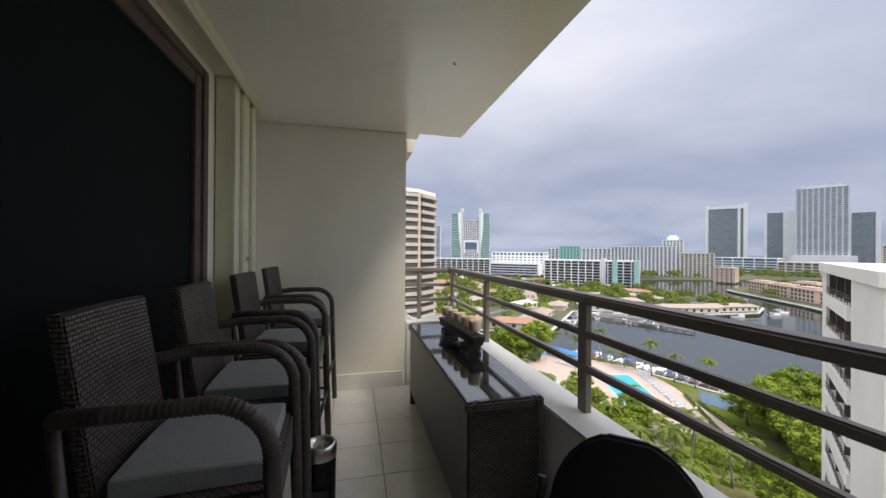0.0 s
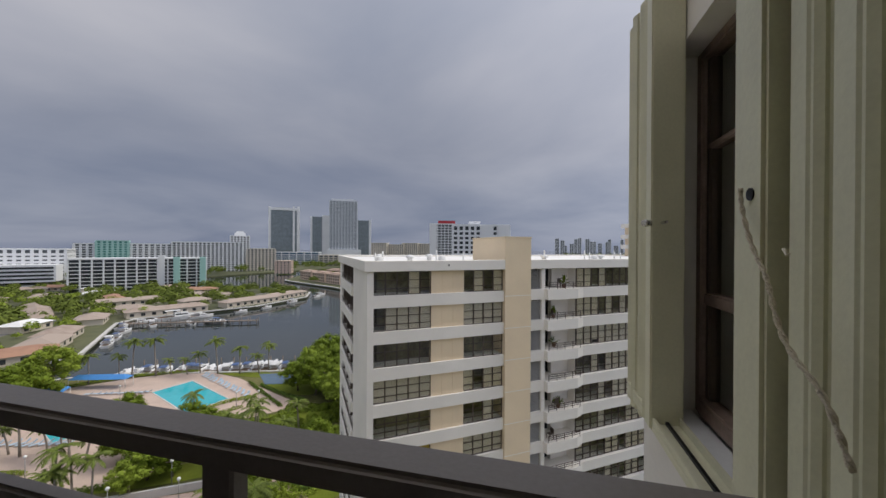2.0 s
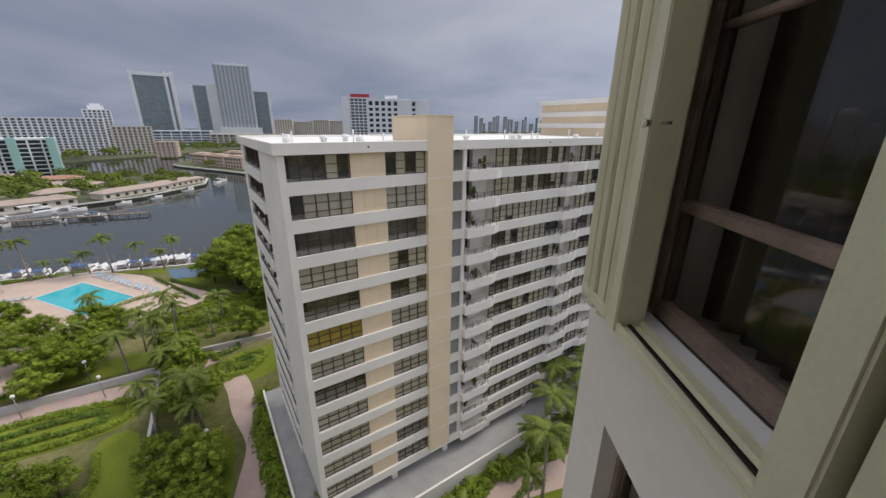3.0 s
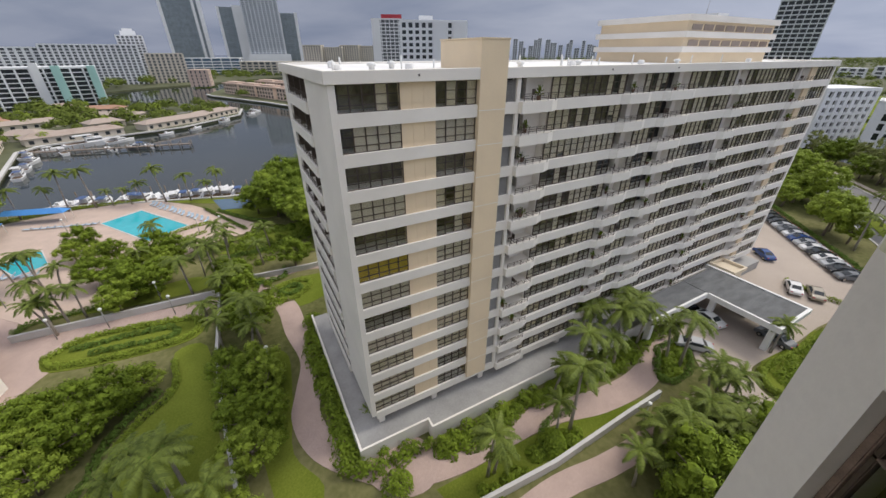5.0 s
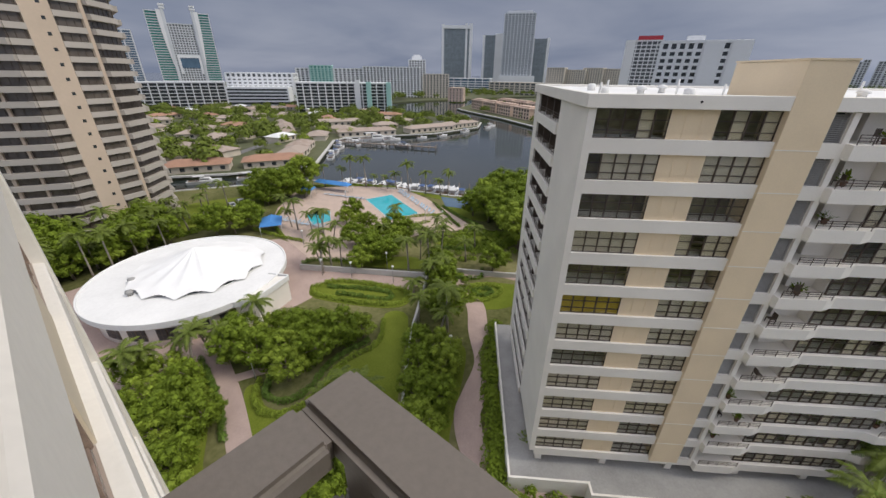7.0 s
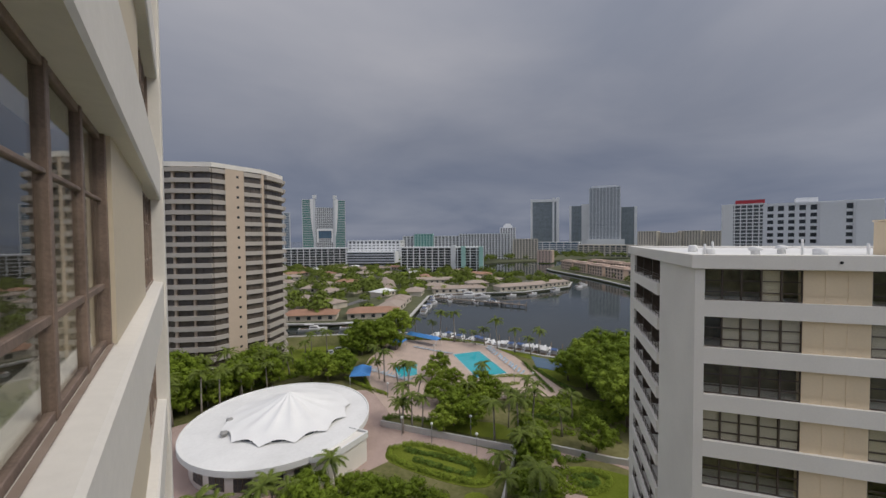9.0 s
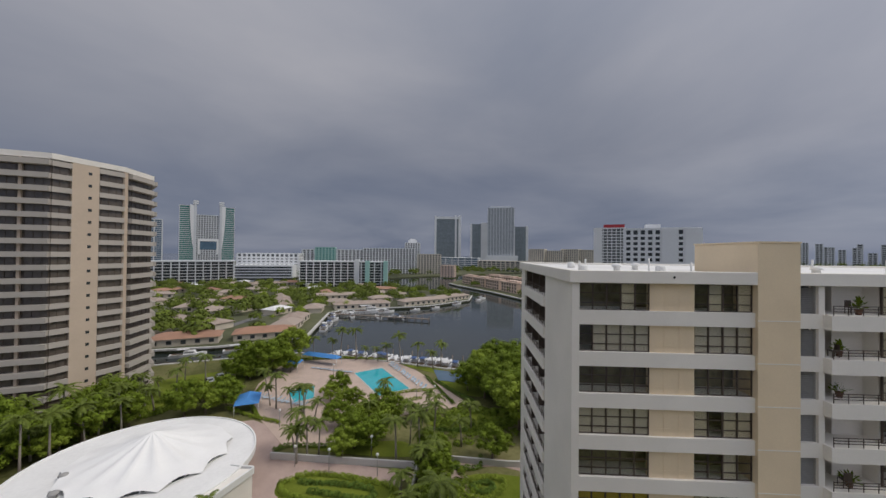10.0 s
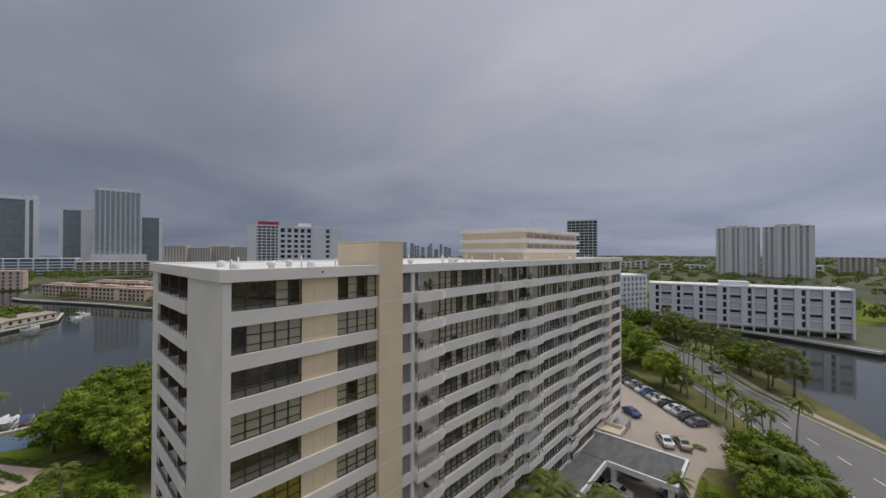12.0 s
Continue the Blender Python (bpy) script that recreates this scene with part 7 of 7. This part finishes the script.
part("blank_wall", boxes((w * 0.5, -1.1, GZ, w * 0.72, 2, 15.4), (w * 0.8, -1.1, GZ, w + 0.4, 2, 15.4)), far_white, b)
part("roof_house", boxes((w * 0.3, 4, 15.4, w * 0.5, 10, 18.0)), far_white, b)
far_block("residential_tower", "dark grey concrete tower under construction", -120.8, -124.9, 450, 450, 38, 24, far_grey, dark_glazing, 3.2, 4.5, 0.28, 0.35)
for az0, az1 in ((-139.0, -142.7), (-143.4, -147.3)):
    b, w = far_block("residential_tower", "pair of cream high-rise towers beyond the canal", az0, az1, 700, 690, 38, 24, far_white, grey_glazing, 3.0, 6.0, 0.5, 1.4)
    part("bay", boxes((w * 0.3, -3, GZ, w * 0.4, 0, 41)), far_white, b)
    part("bay", boxes((w * 0.6, -3, GZ, w * 0.7, 0, 41)), far_white, b)
    part("crown", boxes((w * 0.25, 2, 38.6, w * 0.5, 14, 41.5), (w * 0.55, 2, 38.6, w * 0.8, 14, 41)), far_cream, b)
# long block across the canal
p, q = Vector((155.5, -134)), Vector((108.6, -187))
b = thing("apartment_building", "long white and grey five storey block across the canal", "building", at=pose(p.x, p.y, 0, 0, 0, math.degrees(math.atan2(q.y - p.y, q.x - p.x))))
w, top = (q - p).length, -14.2
part("glazed_body", boxes((0.3, 0.6, GZ + 3, w - 0.3, 14, top)), dark_glazing, b)
me = mesh("floor_band", boxes((0, -0.1, 0, w, 14.2, 0.9)), far_white)
for j in range(6):
    part("floor_band", me, far_white, b, at=pose(0, 0, GZ + 2.6 + j * 3.3))
for k in range(8):
    x = w * k / 8
    part("white_bay", boxes((x, -0.5, GZ + 2.6, x + w * 0.032, 1.0, top + 0.6), (x + w * 0.052, -0.5, GZ + 2.6, x + w * 0.068, 1.0, top + 0.6)), far_white, b)
    for j in range(5):
        part("balcony_screen", boxes((x + w * 0.07, -0.25, GZ + 3.5 + 3.3 * j, x + w * 0.122, 0.25, GZ + (4.7 if j % 2 else 5.7) + 3.3 * j)), far_grey, b)
    part("ground_column", boxes((x + 0.2, 0.2, GZ, x + 0.9, 0.9, GZ + 2.6), (x + w * 0.06, 0.2, GZ, x + w * 0.06 + 0.6, 0.9, GZ + 2.6)), far_white, b)
part("end_wall", boxes((w - 0.3, -0.6, GZ, w + 0.5, 14.6, top + 1.0)), far_white, b)
part("end_wall", boxes((-0.5, -0.6, GZ, 0.3, 14.6, top + 0.6)), far_white, b)
part("roof", boxes((-0.5, -0.6, top, w + 0.5, 14.6, top + 0.5)), roof_white, b)
part("roof_house", boxes((w * 0.40, 3, top + 0.5, w * 0.55, 9, top + 2.4)), far_white, b)
far_block("apartment_building", "small white apartment block beside the canal", -127.5, -131.0, 215, 235, -11.5, 14, far_white, dark_glazing, 2.9, 3.4, 0.42, 0.8)
far_block("office_building", "low brown office block on the plain", -149.4, -151.9, 850, 850, -6, 20, far_cream, grey_glazing, 3.2, 6, 0.4, 1.2)
# hazy distant skyline
rf = random.Random(17)
for k in range(16):
    az = -92.5 - 0.68 * k + rf.uniform(-.2, .2)
    far_block("distant_tower", "pale distant tower on the skyline", az, az - rf.uniform(0.35, 0.6), 1900, 1900, rf.uniform(14, 52), 20, far_grey, grey_glazing, 7, 9, 0.3, 1.2)
for k in range(14):
    az = -106 - 3.4 * k + rf.uniform(-1, 1)
    far_block("distant_building", "low pale building on the far plain", az, az - rf.uniform(1.0, 2.2), 900, 900, GZ + rf.uniform(9, 20), 18, far_white, grey_glazing, 5, 9, 0.4, 1.6)

# ---- low houses ----
def house(w, d, h, roof_m, label):
    ob = thing("house", label, "house", "low waterfront houses")
    part("wall", boxes((-w / 2, -d / 2, 0, w / 2, d / 2, h)), house_wall, ob)
    bm = bmesh.new()
    o, rz = 0.7, h + d * 0.17
    v = [bm.verts.new(c) for c in ((-w / 2 - o, -d / 2 - o, h - 0.1), (w / 2 + o, -d / 2 - o, h - 0.1), (w / 2 + o, d / 2 + o, h - 0.1), (-w / 2 - o, d / 2 + o, h - 0.1), (-w / 2 + d / 2.4, 0, rz), (w / 2 - d / 2.4, 0, rz))]
    for f in ((0, 1, 5, 4), (2, 3, 4, 5), (1, 2, 5), (3, 0, 4), (3, 2, 1, 0)):
        bm.faces.new([v[i] for i in f])
    part("roof", bm, roof_m, ob)
    k = max(2, int(w / 4))
    for i in range(k):
        x = -w / 2 + w * (i + 0.5) / k
        part("window", boxes((x - 0.8, -d / 2 - 0.06, 0.7, x + 0.8, -d / 2 - 0.001, 2.1)), dark_glazing, ob)
        part("window", boxes((x - 0.8, d / 2 + 0.001, 0.7, x + 0.8, d / 2 + 0.06, 2.1)), dark_glazing, ob)
    return ob


HOUSES = [house(15, 10, 2.8, roof_tan, "low house with a tan tiled hip roof"), house(22, 10, 2.8, roof_red, "low house with a terracotta hip roof"), house(13, 9, 3.0, roof_white, "low house with a white roof"), house(34, 9, 3.0, roof_tan, "long low row house with a brown roof")]
placed_h = [(84, 163, 45), (46, 166, -28), (100, 205, 20), (185, 172, -14)]
for h_, p in zip(HOUSES, placed_h):
    h_.matrix_basis = pose(p[0], p[1], GZ, 0, 0, p[2])
for x, y, a, k in ((20, 180, -28, 1), (70, 154, -28, 1), (-5, 194, -28, 3), (146, 188, -28, 3), (213, 170, -4, 3), (118, 197, 50, 0), (95, 176, 45, 0)):
    copy_thing(HOUSES[k], pose(x, y, GZ, 0, 0, a))
HP = [(p[0], p[1]) for p in placed_h] + [(20, 180), (70, 154), (-5, 194), (146, 188), (213, 170), (118, 197), (95, 176)]
rh = random.Random(33)
inner = [(-20, 205), (70, 172), (110, 205), (150, 202), (240, 185), (240, 285), (205, 375), (165, 430), (-60, 470)]
tries = 0
while len(HP) < 74 and tries < 6000:
    tries += 1
    p = (rh.uniform(-60, 240), rh.uniform(172, 450))
    if inside(p, inner) and all((p[0] - q[0]) ** 2 + (p[1] - q[1]) ** 2 > 19 ** 2 for q in HP):
        HP.append(p)
        copy_thing(HOUSES[rh.choice((0, 0, 1, 2, 3, 0))], pose(p[0], p[1], GZ, 0, 0, rh.choice((-28, 62, 20, -70)) + rh.uniform(-6, 6)))
plate("road_lane", [(20, 196), (60, 178), (110, 214), (170, 205), (240, 196), (240, 200), (170, 210), (108, 219), (60, 183), (20, 201)], asphalt, "grey asphalt lane between the houses", GZ + 0.05, "road")
# pink townhouses on the far bank
def townhouse():
    ob = thing("townhouse", "pink three storey townhouse row with a tan roof", "townhouse", "townhouses on the far bank")
    part("wall", boxes((-13, -6, 0, 13, 6, 8.5)), far_pink, ob)
    part("roof", boxes((-13.6, -6.6, 8.5, 13.6, 6.6, 9.3), (-10, -3.5, 9.3, 10, 3.5, 10.4)), roof_shell, ob)
    for f in range(3):
        for k in range(6):
            x = -10.8 + 4.3 * k
            for y0 in (-6.1, 6.001):
                part("window", boxes((x - 1.0, y0, 0.8 + 2.8 * f, x + 1.0, y0 + 0.099, 2.5 + 2.8 * f)), dark_glazing, ob)
    return ob


th = townhouse()
line_ = [Vector(p) for p in ((340, 256), (296, 180), (264, 124), (236, 80))]
spots_ = []
for a, b in zip(line_, line_[1:]):
    k = int((b - a).length / 27)
    ang = math.degrees(math.atan2((b - a).y, (b - a).x))
    for i in range(k):
        q = a + (b - a) * ((i + 0.5) / k)
        n_ = Vector((-(b - a).y, (b - a).x)).normalized()
        spots_ += [(q + n_ * 10, ang), (q + n_ * 42, ang + 8)]
th.matrix_basis = pose(spots_[0][0].x, spots_[0][0].y, GZ, 0, 0, spots_[0][1])
for q, ang in spots_[1:]:
    copy_thing(th, pose(q.x, q.y, GZ, 0, 0, ang))

# ---- far trees ----
def far_trees(name, label, n_, poly, seed, rmin, rmax, per, mat_):
    rg = random.Random(seed)
    vs, fs = [], []
    xs, ys = [p[0] for p in poly], [p[1] for p in poly]
    c = 0
    while c < n_:
        p = (rg.uniform(min(xs), max(xs)), rg.uniform(min(ys), max(ys)))
        if not inside(p, poly):
            continue
        c += 1
        r = rg.uniform(rmin, rmax)
        for k in range(per):
            d = Vector((rg.gauss(0, 1), rg.gauss(0, 1), abs(rg.gauss(0, 1)) * 0.9 - 0.2)).normalized()
            q = Vector((p[0], p[1], GZ + r * 0.75)) + Vector((d.x * r, d.y * r, d.z * r * 0.85)) * rg.uniform(0.6, 1.05)
            nn = (d + Vector((rg.uniform(-.5, .5), rg.uniform(-.5, .5), rg.uniform(0, .6)))).normalized()
            a = nn.orthogonal().normalized()
            a.rotate(Matrix.Rotation(rg.uniform(0, 6.28), 3, nn))
            b_ = nn.cross(a)
            s = r * rg.uniform(0.09, 0.20)
            i = len(vs)
            vs += [q - a * s, q - b_ * s * 0.7, q + a * s, q + b_ * s * 0.7]
            fs.append((i, i + 1, i + 2, i + 3))
    me = bpy.data.meshes.new(name)
    me.from_pydata(vs, [], fs)
    me.materials.append(mat_)
    return tagged(new(name, me), label, "trees", kind="stuff")


far_trees("peninsula_trees", "scattered green trees among the low houses", 560, [(-60, 222), (40, 168), (80, 150), (120, 192), (220, 166), (250, 200), (244, 290), (205, 384), (165, 440), (-150, 540)], 1, 2.0, 5.4, 240, leaf_far)
far_trees("peninsula_trees", "lighter green trees among the low houses", 220, [(-60, 222), (40, 168), (80, 150), (120, 192), (220, 166), (250, 200), (244, 290), (205, 384), (165, 440), (-150, 540)], 2, 1.4, 3.6, 200, leaf_light)
far_trees("shore_trees", "dark green trees along the far shore", 380, [(-200, 780), (111, 620), (202, 527), (331, 379), (389, 374), (470, 356), (640, 305), (800, 420), (480, 560), (200, 760)], 3, 3.5, 7, 150, leaf_far)
far_trees("bank_trees", "green trees behind the far bank", 260, [(330, 262), (285, 172), (254, 126), (228, 85), (208, 40), (205, -30), (210, -110), (420, -160), (520, 120), (420, 280)], 4, 3, 6, 150, leaf_far)
far_trees("plain_trees", "dark green trees over the flat plain", 900, [(210, -112), (160, -160), (116, -215), (60, -260), (60, -1000), (1000, -1000), (900, -60)], 5, 3.0, 7.0, 110, leaf_far)
far_trees("plain_trees", "distant belts of dark trees to the horizon", 1500, [(60, -900), (200, -2600), (2400, -2000), (1900, -100), (900, -60), (950, -900)], 6, 6, 12, 34, leaf_far)
plate("lawn_golf", [(170, -190), (330, -190), (420, -330), (240, -380), (130, -250)], lawn_mat, "pale green open fairway beyond the canal", GZ + 0.05, "lawn", line=True)
plate("road_quay", [(178, -136), (154, -154), (116, -168), (80, -176), (79, -182), (117, -173.5), (157, -158.5), (182, -140)], asphalt, "grey asphalt quay road with parked cars", GZ + 0.05, "road")

# ---- floor tiles of the balcony, each on its own ----
TILE, GAP = 0.325, 0.004
bm = boxes((0, 0, -0.005, TILE - GAP, TILE - GAP, 0.0))
soften(bm, 0.0015, 1)
me_tile = mesh("tile", bm, tile_floor)
rt = random.Random(2)
for i in range(5):
    for j in range(13):
        x, y = -0.13 - TILE * (i + 1), 4.435 - TILE * (j + 1)
        if x > -1.78 and y > 0.05:
            o = part("tile", me_tile, tile_floor, floor, at=pose(x + GAP / 2, y + GAP / 2, rt.uniform(-0.0006, 0.0006)))
